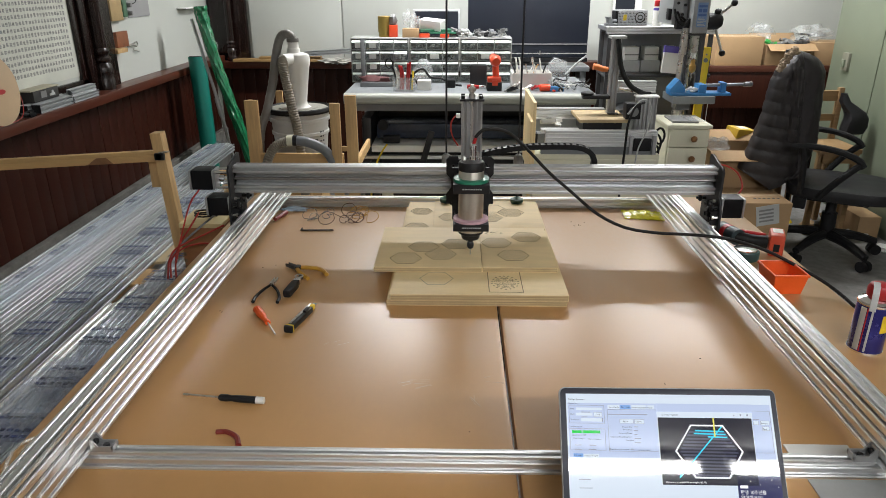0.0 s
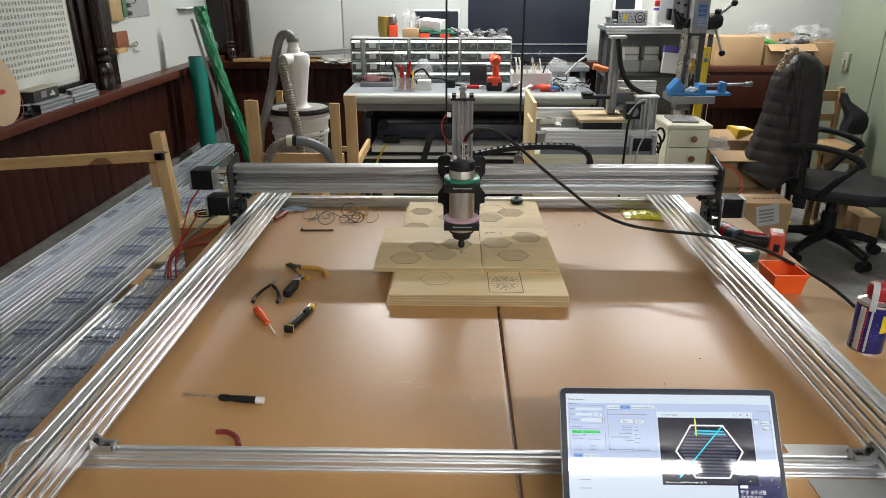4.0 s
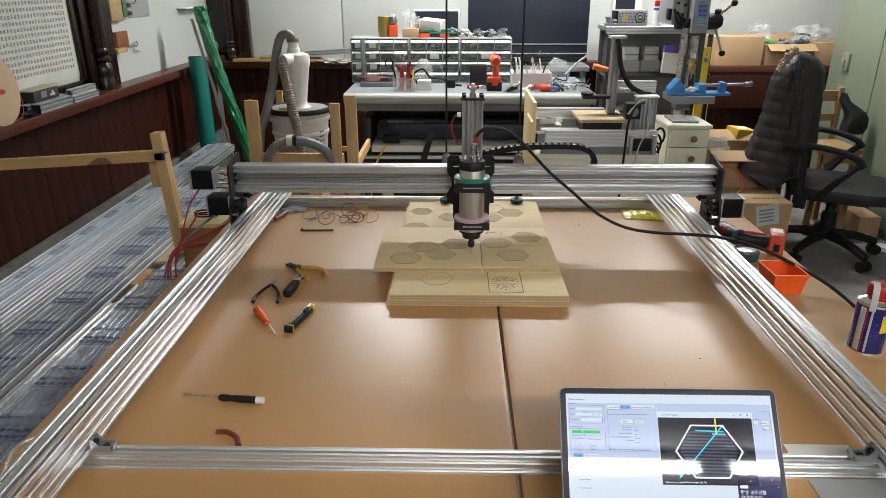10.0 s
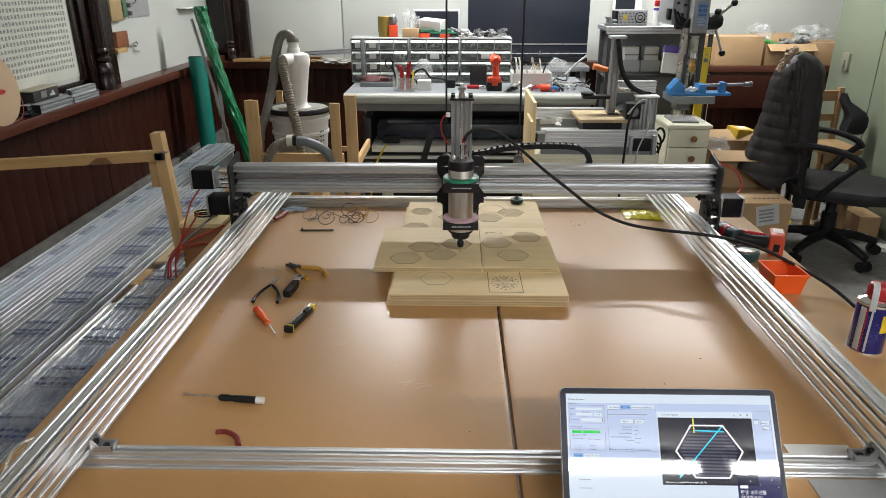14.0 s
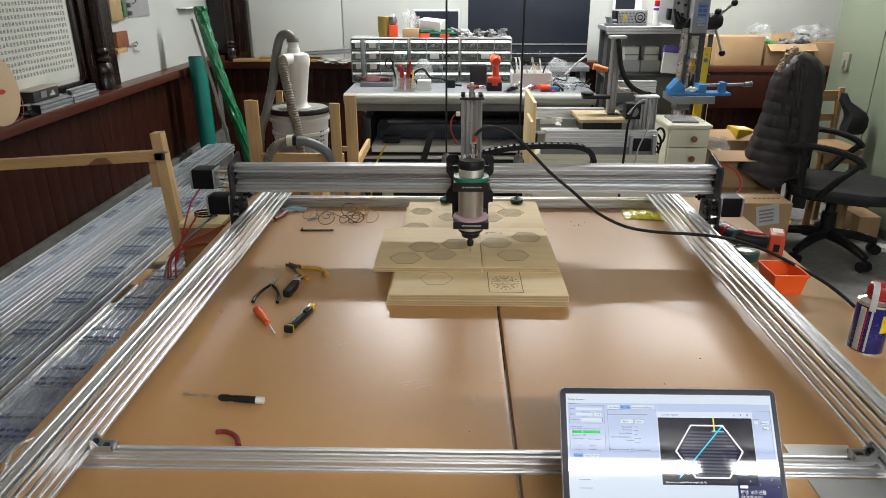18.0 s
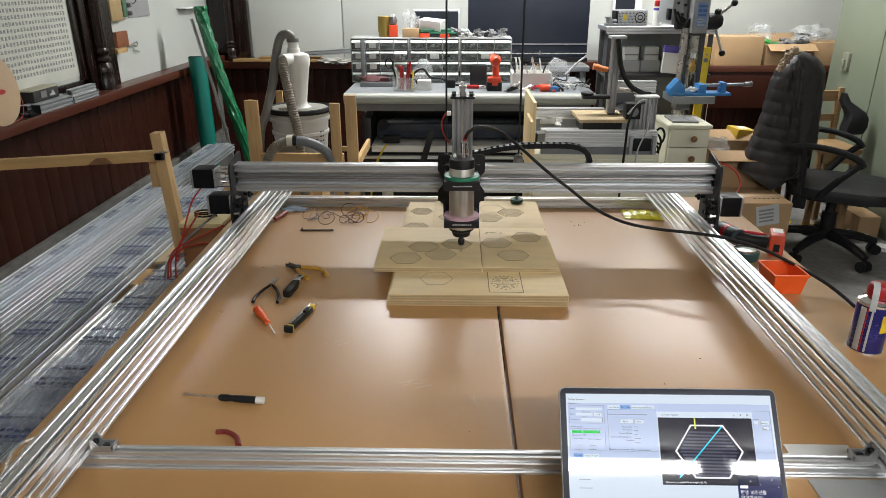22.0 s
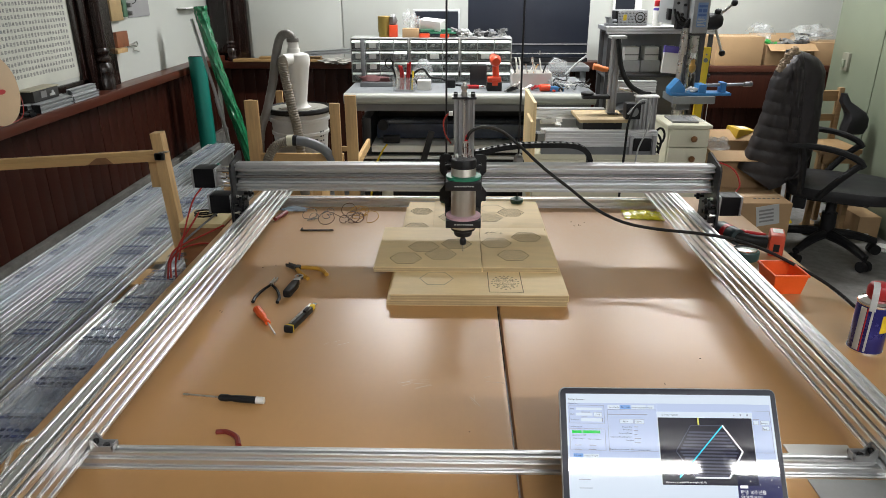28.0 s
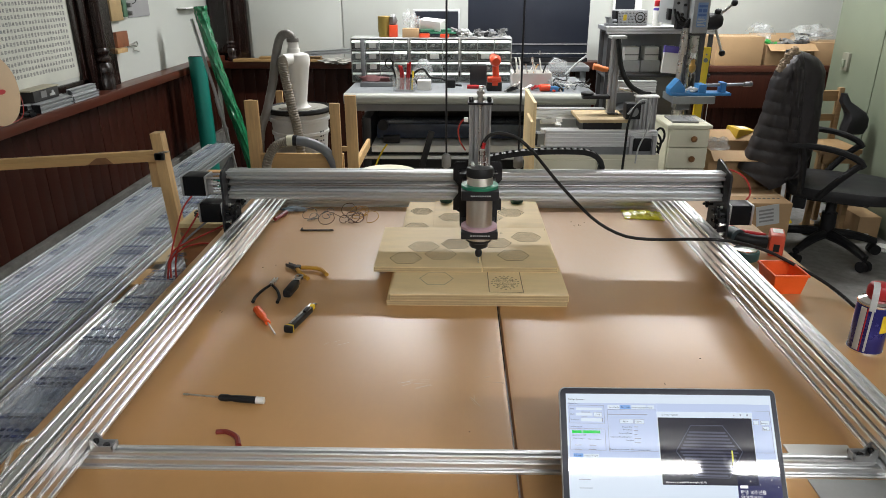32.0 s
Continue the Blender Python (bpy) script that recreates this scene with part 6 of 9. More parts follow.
solo("steel_upright", G().box(-0.695, -0.668, 4.685, 4.70, BZ, 1.12), machine_grey, "grey steel bar leaning on the drawers", "bar", (-0.68, 4.69, BZ), bevel=0.002)
# on top of the cabinets
CT = 1.118
solo("tin_can", G().lathe([(0.047, 0), (0.047, 0.10), (0.044, 0.104)], (-0.545, 4.86, CT + 0.03), 20).lathe([(0.042, 0), (0.042, 0.03)], (-0.545, 4.86, CT), 20), mat("olive_tin", (0.30, 0.21, 0.05), 0.35, 0.5), "olive gold round tin on the drawers", "tin", (-0.545, 4.86, CT), bevel=0.001)
solo("orange_carton", G().box(-0.51, -0.455, 4.80, 4.86, CT, CT + 0.078), red_orange, "small bright orange carton on the drawers", "carton", (-0.48, 4.83, CT), bevel=0.002)
solo("cardboard_box", G().box(-0.42, -0.31, 4.78, 4.88, CT, CT + 0.055), cardboard, "small open brown cardboard box", "box", (-0.36, 4.83, CT), bevel=0.002)
g = G()
for i in range(5):
    g.blob((-0.40 + i * 0.02, 4.83, CT + 0.085 + 0.02 * (i % 2) + (0.03 if i < 2 else 0)), (0.022, 0.025, 0.045), i, 0.35)
solo("plastic_bag", g, clear_plastic, "crumpled clear plastic bag standing in a box", "bag", (-0.36, 4.83, CT))
solo("dark_bag", G().blob((-0.482, 4.83, CT + 0.105), (0.027, 0.025, 0.04), 3, 0.3), grey_plastic, "small grey bag of parts on a carton", "bag", (-0.48, 4.83, CT + 0.07))
solo("paper_stack", G().box(-0.078, 0.078, -0.05, 0.05, 0, 0.062, pose(-0.222, 4.86, CT + 0.05, 8, 5, -20)), mat("white_card", (0.55, 0.55, 0.54), 0.6), "white card box tilted on circuit boards", "box", (-0.22, 4.86, CT + 0.05), bevel=0.0015)
solo("orange_tray", G().box(-0.165, -0.105, 4.76, 4.86, CT, CT + 0.0235), red_orange, "flat orange tray on the drawers", "tray", (-0.13, 4.8, CT), bevel=0.002)
solo("circuit_board", G().box(-0.30, -0.09, 4.80, 4.93, CT + 0.034, CT + 0.050, None).box(-0.24, -0.06, 4.78, 4.90, CT + 0.024, CT + 0.033), mat("board_green", (0.03, 0.16, 0.09), 0.4, 0, 0.5, 40, 0.3, 90), "pair of stacked green circuit boards", "circuit board", (-0.2, 4.85, CT + 0.02))
solo("orange_tray", G().box(-0.305, -0.235, 4.76, 4.86, CT, CT + 0.024), red_orange, "flat orange tray on the drawers", "tray", (-0.2, 4.8, CT), bevel=0.002)


def heap(name, x0, x1, y0, y1, z, h, n, seed, mats, label, category, size=0.03, cords=False):
    """A heap of small odd pieces, each a thing of its own."""
    rnd = random.Random(seed)
    for i in range(n):
        x, y = rnd.uniform(x0, x1), rnd.uniform(y0, y1)
        s = size * rnd.uniform(0.5, 1.4)
        g = G()
        k = 2.0 if cords else rnd.random()
        m = pose(0, 0, 0, rnd.uniform(-25, 25), rnd.uniform(-25, 25), rnd.uniform(0, 180))
        if k < 0.45:
            g.box(-s, s, -s * 0.4, s * 0.4, -s * 0.25, s * 0.25, m)
            g.box(-s * 0.3, s * 0.3, -s * 0.6, s * 0.6, s * 0.2, s * 0.45, m)
        elif k < 0.75:
            g.cyl(m @ Vector((-s, 0, 0)), m @ Vector((s, 0, 0)), s * 0.25, n=10)
            g.cyl(m @ Vector((s * 0.5, 0, 0)), m @ Vector((s * 1.1, 0, 0)), s * 0.4, n=10)
        else:
            g.tube(spline([m @ Vector((-s, 0, 0)), m @ Vector((-s * 0.3, s * 0.5, s * 0.2)), m @ Vector((s * 0.4, -s * 0.4, 0)), m @ Vector((s, 0.2 * s, s * 0.2))], 5), s * (0.07 if cords else 0.16), 6)
        low = min(v[2] for v in g.v)
        lift = rnd.uniform(0, h) * (1 - abs(2 * i / n - 1)) if h else 0
        g.v = [(v[0] + x, v[1] + y, v[2] - low + z + lift) for v in g.v]
        solo(name, g, rnd.choice(mats), label, category, (x, y, z), label.split(" ")[0] + " pieces in a heap", bevel=0.001)


heap("metal_part", -0.04, 0.28, 4.78, 4.92, CT, 0.035, 44, 5, [junk_grey, junk_grey, grey_plastic, steel, black_plastic, machine_grey], "small grey metal machine part heaped on the drawers", "metal part", 0.024)
heap("metal_part", -0.12, 0.02, 4.80, 4.92, CT + 0.0, 0.03, 9, 15, [junk_grey, grey_plastic, light_grey, black_plastic], "small odd machine part on the drawers", "metal part", 0.035)
# wall screen and small monitor
t = thing("television", "large black flat television behind the bench", "television", at(0.45, 5.12, 0.93))
part("panel", G().box(0.025, 0.885, 5.10, 5.14, 0.955, 1.60), tv_black, t, "dark blank screen", bevel=0.004)
part("bezel", G().box(0.02, 0.89, 5.094, 5.145, 0.925, 0.953), black_plastic, t, "black lower bezel", bevel=0.003)
part("rail", G().cyl((0.03, 5.085, 0.985), (0.885, 5.085, 0.985), 0.004, n=8), steel, t, "thin steel rail")
for k in (1, 5):
    part("peg", G().cyl((0.07 + 0.095 * k, 5.085, 0.975), (0.07 + 0.095 * k, 5.085, 1.005), 0.006, n=8).cyl((0.07 + 0.095 * k, 5.085, 0.985), (0.07 + 0.095 * k, 5.06, 0.985), 0.003, n=6), steel, t, "small peg")
part("lower_frame", G().box(0.022, 0.888, 5.096, 5.10, 1.045, 1.053), grey_plastic, t, "thin grey frame line")
part("stand", G().box(0.28, 0.62, 5.08, 5.20, 0.902, 0.912).box(0.42, 0.48, 5.11, 5.15, 0.912, 0.926), black_plastic, t, bevel=0.003)
solo("tv_support", G().box(-0.40, 0.90, 5.03, 5.30, 0.865, 0.90).box(-0.38, -0.34, 5.05, 5.28, 0, 0.865).box(0.84, 0.88, 5.05, 5.28, 0, 0.865), machine_grey, "low grey board behind the bench", "board", (0.45, 5.1, 0.865), bevel=0.003)
t = thing("monitor", "small dark monitor with a thin pale frame", "monitor", at(-0.20, 5.12, 1.1))
part("screen", G().box(-0.352, -0.045, 5.095, 5.10, 1.06, 1.272), tv_black, t, "dark blank screen")
part("frame", G().box(-0.365, -0.032, 5.10, 5.13, 1.05, 1.285), light_grey, t, "pale plastic frame", bevel=0.004)
part("foot", G().box(-0.24, -0.16, 5.10, 5.13, 0.90, 1.05).box(-0.30, -0.10, 5.035, 5.18, 0.90, 0.91), black_plastic, t, bevel=0.003)
# orange cordless drill standing on its battery
t = thing("cordless_drill", "orange cordless drill standing on its battery", "drill", at(0.19, 4.37, BZ))
part("battery", G().box(0.137, 0.232, 4.33, 4.42, BZ, BZ + 0.052), black_plastic, t, "black battery", bevel=0.008)
part("foot", G().box(0.140, 0.228, 4.333, 4.417, BZ + 0.052, BZ + 0.082), red_orange, t, bevel=0.010)
part("handle", G().tube(spline([(0.196, 4.375, BZ + 0.075), (0.192, 4.375, BZ + 0.12), (0.190, 4.375, BZ + 0.165)], 5), lambda u: 0.021, 12), red_orange, t, "orange handle")
part("motor_body", G().tube(spline([(0.192, 4.31, BZ + 0.180), (0.186, 4.36, BZ + 0.186), (0.176, 4.44, BZ + 0.194)], 5), lambda u: 0.024 + 0.012 * math.sin(math.pi * min(1, u * 1.3)), 16), red_orange, t, "orange motor housing")
part("chuck", G().cyl((0.176, 4.44, BZ + 0.194), (0.170, 4.48, BZ + 0.198), 0.022, 0.014, 14), black_plate, t, "dark chuck")
part("clip", G().box(0.170, 0.205, 4.325, 4.331, BZ + 0.035, BZ + 0.065), red_orange, t)
# pen holder with tools
t = thing("pen_holder", "clear plastic tool holder with red handled tools", "tool holder", at(-0.38, 4.36, BZ))
part("cup", open_bin(-0.45, -0.315, 4.31, 4.41, BZ, BZ + 0.085, 0.004, 0.003, Matrix()), clear_plastic, t, "clear plastic cup")
for x, top, m2 in ((-0.405, 0.155, red), (-0.392, 0.150, red), (-0.365, 0.165, red), (-0.352, 0.175, red), (-0.43, 0.14, white_plastic), (-0.335, 0.12, yellow), (-0.345, 0.10, black_plastic), (-0.42, 0.12, steel)):
    part("tool_handle", G().tube(spline([(x, 4.36, BZ + 0.006), (x + 0.004, 4.36, BZ + top * 0.6), (x + 0.010 * (1 if x > -0.38 else -0.6), 4.355, BZ + top)], 4), 0.007, 8), m2, t)
part("scissor_loop", G().tube([(-0.475 + 0.022 * math.cos(a / 2), 4.36, BZ + 0.165 + 0.03 * math.sin(a / 2)) for a in range(14)], 0.004, 6).tube(spline([(-0.458, 4.36, BZ + 0.15), (-0.44, 4.36, BZ + 0.10), (-0.43, 4.36, BZ + 0.01)], 4), 0.006, 6), black_rubber, t, "black scissor handle")
solo("white_box", G().box(-0.30, -0.215, 4.36, 4.44, BZ, BZ + 0.058), white_plastic, "small white box on the bench", "box", (-0.26, 4.4, BZ), bevel=0.003)
g = G().blob((-0.27, 4.52, BZ + 0.085), (0.06, 0.05, 0.085), 3, 0.2, 10, 7)
solo("plastic_bag", g, clear_plastic, "clear plastic bag of parts on the bench", "bag", (-0.27, 4.5, BZ))
solo("black_cable", G().tube(spline([(-0.30, 4.5, BZ + 0.01), (-0.33, 4.48, BZ + 0.08), (-0.27, 4.46, BZ + 0.12), (-0.22, 4.46, BZ + 0.07), (-0.15, 4.47, BZ + 0.06), (-0.08, 4.5, BZ + 0.02), (-0.02, 4.52, BZ + 0.008)]), 0.007, 8), black_rubber, "thick black cable looped on the bench", "cable", (-0.2, 4.5, BZ))
solo("black_charger", G().box(-0.12, -0.06, 4.46, 4.56, BZ, BZ + 0.05), black_plastic, "black plug-in charger on the bench", "charger", (-0.09, 4.5, BZ), bevel=0.006)
solo("wrench", G().tube(spline([(0.015, 4.44, BZ + 0.012), (0.05, 4.44, BZ + 0.012), (0.09, 4.44, BZ + 0.012)], 3), 0.012, 10), red, "red and black handled wrench on the bench", "wrench", (0.05, 4.44, BZ))
solo("socket_wrench", G().cyl((0.09, 4.44, BZ + 0.012), (0.125, 4.445, BZ + 0.012), 0.010, n=10).lathe([(0.012, 0), (0.016, 0.004), (0.016, 0.016), (0.010, 0.02)], (0.135, 4.445, BZ), 12), chrome, "short chrome socket wrench on the bench", "wrench", (0.12, 4.44, BZ))
solo("grey_case", G().box(0.035, 0.145, 4.58, 4.66, BZ, BZ + 0.13), rack_black, "dark grey upright case by the drawers", "case", (0.09, 4.6, BZ), bevel=0.006)
solo("metal_vice", G().prism([(0, 0), (0.07, 0.0), (0.11, 0.05), (0.10, 0.065), (0.05, 0.04)], 0.05, rows_to("y", 0.245, 4.30, BZ)), steel, "small angled steel clamp on the bench", "clamp", (0.28, 4.3, BZ), bevel=0.003)
solo("maroon_cloth", G().blob((-0.60, 4.62, BZ + 0.03), (0.10, 0.06, 0.032), 9, 0.3, 12, 6), mat("maroon_cloth", (0.10, 0.035, 0.035), 0.8), "folded maroon cloth on the bench", "cloth", (-0.6, 4.62, BZ))
solo("steel_ruler", G().box(-0.68, -0.45, 4.50, 4.53, BZ, BZ + 0.03), machine_grey, "grey steel bar lying on the bench", "bar", (-0.56, 4.5, BZ), bevel=0.002)
# white box with tools
t = thing("tool_box", "open white box full of tools", "box", at(0.42, 4.5, BZ))
part("tub", open_bin(0.305, 0.545, 4.42, 4.60, BZ, BZ + 0.10, 0.006, 0.006, Matrix()), white_plastic, t)
rnd = random.Random(31)
for i in range(12):
    x = 0.325 + 0.2 * i / 12
    m2 = rnd.choice((black_plastic, white_plastic, white_plastic, steel, pine, black_plastic))
    lean = rnd.uniform(-0.05, 0.05)
    part("tool_handle", G().tube([(x, 4.50, BZ + 0.02), (x + lean * 0.5, 4.505, BZ + 0.10), (x + lean, 4.51, BZ + rnd.uniform(0.13, 0.21))], rnd.uniform(0.003, 0.008), 8), m2, t)
g = G().blob((0.60, 4.52, BZ + 0.085), (0.075, 0.05, 0.095), 8, 0.28, 11, 7)
solo("plastic_bag", g, clear_plastic, "clear plastic bag of parts on the bench", "bag", (0.6, 4.5, BZ))
heap("hand_tool", 0.26, 0.60, 4.28, 4.37, BZ, 0.0, 12, 41, [red, steel, red_orange, steel, black_plastic], "small hand tool lying on the bench", "hand tool", 0.026)
heap("cable_scrap", 0.56, 0.78, 4.32, 4.60, BZ, 0.05, 34, 43, [black_rubber, light_grey, grey_plastic, black_plastic, white_plastic], "loose grey and black cable scrap on the bench", "cable", 0.05, True)
solo("orange_motor", G().cyl((0.47, 4.33, BZ + 0.022), (0.53, 4.34, BZ + 0.022), 0.022, n=16), red_orange, "small orange motor on the bench", "motor", (0.5, 4.33, BZ), bevel=0.002)
solo("blue_tool", G().box(0.53, 0.62, 4.32, 4.36, BZ, BZ + 0.028), blue_paint, "small blue tool on the bench", "hand tool", (0.57, 4.34, BZ), bevel=0.006)
solo("angle_rod", G().tube([(0.66, 4.6, BZ + 0.07), (0.75, 4.62, BZ + 0.15), (0.80, 4.62, BZ + 0.19)], 0.006, 8), light_grey, "pale rod leaning on the bench", "rod", (0.7, 4.6, BZ))

# ---------------- dust collector ----------------
bx, by, bz = -0.925, 3.78, 0.50
t = thing("dust_bucket", "pale grey plastic bucket with a black lid ring and cyclone", "dust collector", at(bx, by, 0.0))
part("bucket", G().lathe([(0.135, 0), (0.150, 0.18), (0.158, 0.185), (0.158, 0.20), (0.153, 0.205), (0.156, 0.255), (0.166, 0.258), (0.166, 0.275), (0.160, 0.28), (0.163, 0.315)], (bx, by, bz), 36), bucket_mat, t, "ribbed pale grey bucket")
part("lid", G().lathe([(0.155, 0.30), (0.176, 0.304), (0.180, 0.315), (0.176, 0.328), (0.166, 0.331), (0.160, 0.320), (0.02, 0.318)], (bx, by, bz), 36), black_rubber, t, "black lid ring")
part("lid_plate", G().lathe([(0.158, 0.320), (0.153, 0.3235), (0.110, 0.3235), (0.107, 0.3275), (0.02, 0.328)], (bx, by, bz), 36), mat("beige_grey_lid", (0.27, 0.26, 0.22), 0.5, 0, 0.25, 12, 0.04, 90), t, "dusty beige-grey lid")
part("label_patch", G().box(bx + 0.04, bx + 0.05, by - 0.156, by - 0.150, bz + 0.10, bz + 0.11).box(bx + 0.075, bx + 0.095, by - 0.150, by - 0.130, bz + 0.08, bz + 0.10).box(bx + 0.06, bx + 0.10, by - 0.150, by - 0.128, bz + 0.03, bz + 0.036), ink, t, "small dark printed marks")
cy_ = part("cyclone", G().lathe([(0.058, 0.328), (0.050, 0.332), (0.040, 0.343), (0.037, 0.36), (0.046, 0.43), (0.062, 0.545), (0.067, 0.553), (0.068, 0.590), (0.061, 0.608), (0.034, 0.618)], (bx + 0.012, by - 0.01, bz), 32), white_plastic, t, "white plastic cyclone")
part("outlet", G().lathe([(0.040, 0.605), (0.034, 0.622), (0.033, 0.638), (0.029, 0.640), (0.027, 0.69)], (bx - 0.004, by - 0.01, bz), 24), white_plastic, cy_, "white outlet pipe")
part("inlet", G().cyl((bx - 0.010, by - 0.05, bz + 0.588), (bx - 0.043, by - 0.105, bz + 0.586), 0.032, n=24), white_plastic, cy_, "white inlet ring")
for da, z0, s0 in ((-34, 0.205, 0.012), (-27, 0.205, 0.008), (-34, 0.18, 0.012), (-27, 0.18, 0.010), (-34, 0.155, 0.012), (-27, 0.155, 0.010), (-34, 0.13, 0.010), (-26, 0.13, 0.012), (-46, 0.165, 0.016), (-46, 0.155, 0.012)):
    a = radians(da)
    part("label_mark", G().box(-s0 / 2, s0 / 2, -0.001, 0.001, -0.004, 0.004, Matrix.Translation((bx + 0.156 * math.cos(a), by + 0.156 * math.sin(a), bz + z0)) @ Matrix.Rotation(a + math.pi / 2, 4, "Z")), ink, t)
part("base_block", G().box(bx - 0.12, bx + 0.12, by - 0.12, by + 0.12, 0, bz), pine, t, "timber block below the bucket", bevel=0.004)
# hoses
t = thing("vacuum_hose", "thick grey corrugated vacuum hose over the cyclone", "hose", at(bx, by, bz))
part("hose", G().tube(spline([(bx - 0.004, by - 0.01, bz + 0.675), (bx - 0.010, by - 0.012, bz + 0.700), (bx - 0.038, by - 0.015, bz + 0.714), (bx - 0.070, by - 0.02, bz + 0.690), (bx - 0.095, by - 0.04, bz + 0.60), (bx - 0.118, by - 0.07, bz + 0.46), (bx - 0.150, by - 0.12, bz + 0.32), (bx - 0.18, by - 0.165, bz + 0.22), (bx - 0.19, by - 0.19, bz + 0.05), (bx - 0.19, by - 0.19, bz - 0.2), (bx - 0.15, by - 0.15, 0.03)], 14), 0.0235, 12, [1, 1.03, 1, 0.97]), hose_mat, t, "smooth grey hose")
part("cuff", G().lathe([(0.032, 0.672), (0.033, 0.676), (0.033, 0.686), (0.031, 0.69)], (bx - 0.004, by - 0.01, bz), 20), hose_mat, t)
t = thing("vacuum_hose", "ribbed grey-brown vacuum hose hanging from the cyclone inlet", "hose", at(bx, by, bz))
part("hose", G().tube(spline([(bx - 0.043, by - 0.10, bz + 0.586), (bx - 0.034, by - 0.15, bz + 0.56), (bx - 0.018, by - 0.17, bz + 0.49), (bx + 0.002, by - 0.185, bz + 0.37), (bx + 0.025, by - 0.19, bz + 0.25), (bx + 0.035, by - 0.19, bz + 0.12), (bx + 0.04, by - 0.19, bz - 0.1), (bx + 0.04, by - 0.19, 0.02)], 38), 0.025, 12, [1.0, 1.07, 1.0, 0.93]), brown_hose, t, "ribbed hose")
t = thing("vacuum_hose", "grey hose arching over the timber frame with a pale joint", "hose", at(bx, by - 0.3, 0.6))
part("hose", G().tube(spline([(-1.05, 3.42, 0.46), (-1.03, 3.42, 0.60), (-0.98, 3.42, 0.685), (-0.91, 3.42, 0.715)], 30), 0.024, 12, [1.0, 1.07, 1.0, 0.93]), brown_hose, t, "ribbed dark hose")
part("joint", G().cyl((-0.915, 3.42, 0.715), (-0.885, 3.42, 0.717), 0.028, n=18), cream_paint, t, "cream plastic joint")
part("joint_ring", G().cyl((-0.885, 3.42, 0.717), (-0.865, 3.42, 0.716), 0.029, n=18), black_plate, t)
part("smooth_hose", G().tube(spline([(-0.868, 3.42, 0.716), (-0.80, 3.42, 0.705), (-0.73, 3.43, 0.665), (-0.69, 3.44, 0.60), (-0.67, 3.45, 0.5)], 8), 0.025, 12), mat("blue_grey_hose", (0.17, 0.18, 0.19), 0.4), t, "smooth grey hose")
# timber frame round the bucket
t = thing("timber_frame", "pale pine frame of boards around the bucket", "timber frame", at(-0.85, 3.55, 0))
for x0, x1, y, z1 in ((-1.144, -1.075, 3.50, 0.905), (-0.690, -0.640, 3.42, 0.905), (-0.612, -0.555, 3.42, 0.945), (-1.115, -1.075, 4.02, 0.875)):
    part("board", G().box(x0, x1, y, y + 0.022, 0, z1, None), pine, t, "upright pine board", bevel=0.002)
    if x0 < -1.12:
        part("board", G().box(x0 - 0.004, x0 + 0.018, y + 0.022, y + 0.10, 0, z1 - 0.01), pine, t, "upright pine board", bevel=0.002)
part("crossbar", G().box(-1.075, -0.64, 3.475, 3.497, 0.555, 0.635), pine_x, t, "pine crossbar", bevel=0.002)
for z in (0.545, 0.66):
    part("rung", G().box(-0.64, -0.612, 3.425, 3.44, z, z + 0.025), pine_x, t, bevel=0.001)
part("side_bar", G().box(-0.585, -0.565, 3.442, 4.0, 0.55, 0.60), pine, t, bevel=0.002)
# leaning rolls and poles in the corner
t = thing("teal_roll", "dark teal roll of vinyl standing in the corner", "roll", at(-1.87, 4.95, 0))
part("roll", G().tube([(-1.785, 4.66, 0.0), (-1.799, 4.69, 0.5), (-1.815, 4.72, 0.998)], 0.056, 24), teal, t)
# no hollow here: a dark disc gives the shade inside the roll
part("core", G().cyl((-1.815, 4.72, 0.992), (-1.815, 4.7205, 1.0005), 0.049, n=20), dark_gap, t, "dark disc painted as the shade inside the core")
g = G()
pts = spline([(-1.705, 4.60, 1.325), (-1.695, 4.60, 1.23), (-1.640, 4.58, 0.98), (-1.560, 4.56, 0.70), (-1.466, 4.54, 0.34), (-1.385, 4.50, 0.0)], 5)
pts = spline(pts, 3)
g.tube(pts, lambda u: 0.040 - 0.005 * min(1, u * 2.5) + 0.003 * math.sin(23 * u) * math.sin(61 * u), 28)
g.v = [(v[0] + 0.0028 * math.sin((k % 28) * 1.35 + k / 28 * 0.45) + 0.002 * math.sin((k % 28) * 3.1 - k / 28 * 0.23), v[1] + 0.0030 * math.cos((k % 28) * 1.7 + k / 28 * 0.61), v[2]) for k, v in enumerate(g.v)]
solo("wrapped_pole", g, green_film, "long bundle wrapped in shiny green film leaning in the corner", "bundle", (-1.6, 4.6, 0))
solo("metal_pole", G().cyl((-1.778, 4.62, 1.245), (-1.668, 4.60, 0.74), 0.011, n=10).cyl((-1.668, 4.60, 0.74), (-1.648, 4.60, 0.62), 0.017, n=12).cyl((-1.648, 4.60, 0.62), (-1.55, 4.58, 0.0), 0.012, n=10), poly_grey, "grey telescopic pole leaning in the corner", "pole", (-1.7, 4.6, 0))
# profiles and boards on the back ledge
BL = ZL - 0.045
aged_plank = mat("aged_plank", (0.36, 0.22, 0.085), 0.55, 0.0, 0.25, 9, 0.06, 70, (0.5, 7, 7))
solo("wooden_plank", G().box(-1.80, -1.10, YB - 0.17, YB - 0.062, BL, BL + 0.020), aged_plank, "long yellow-brown plank on the back ledge", "plank", (-1.4, YB - 0.1, BL), bevel=0.002)
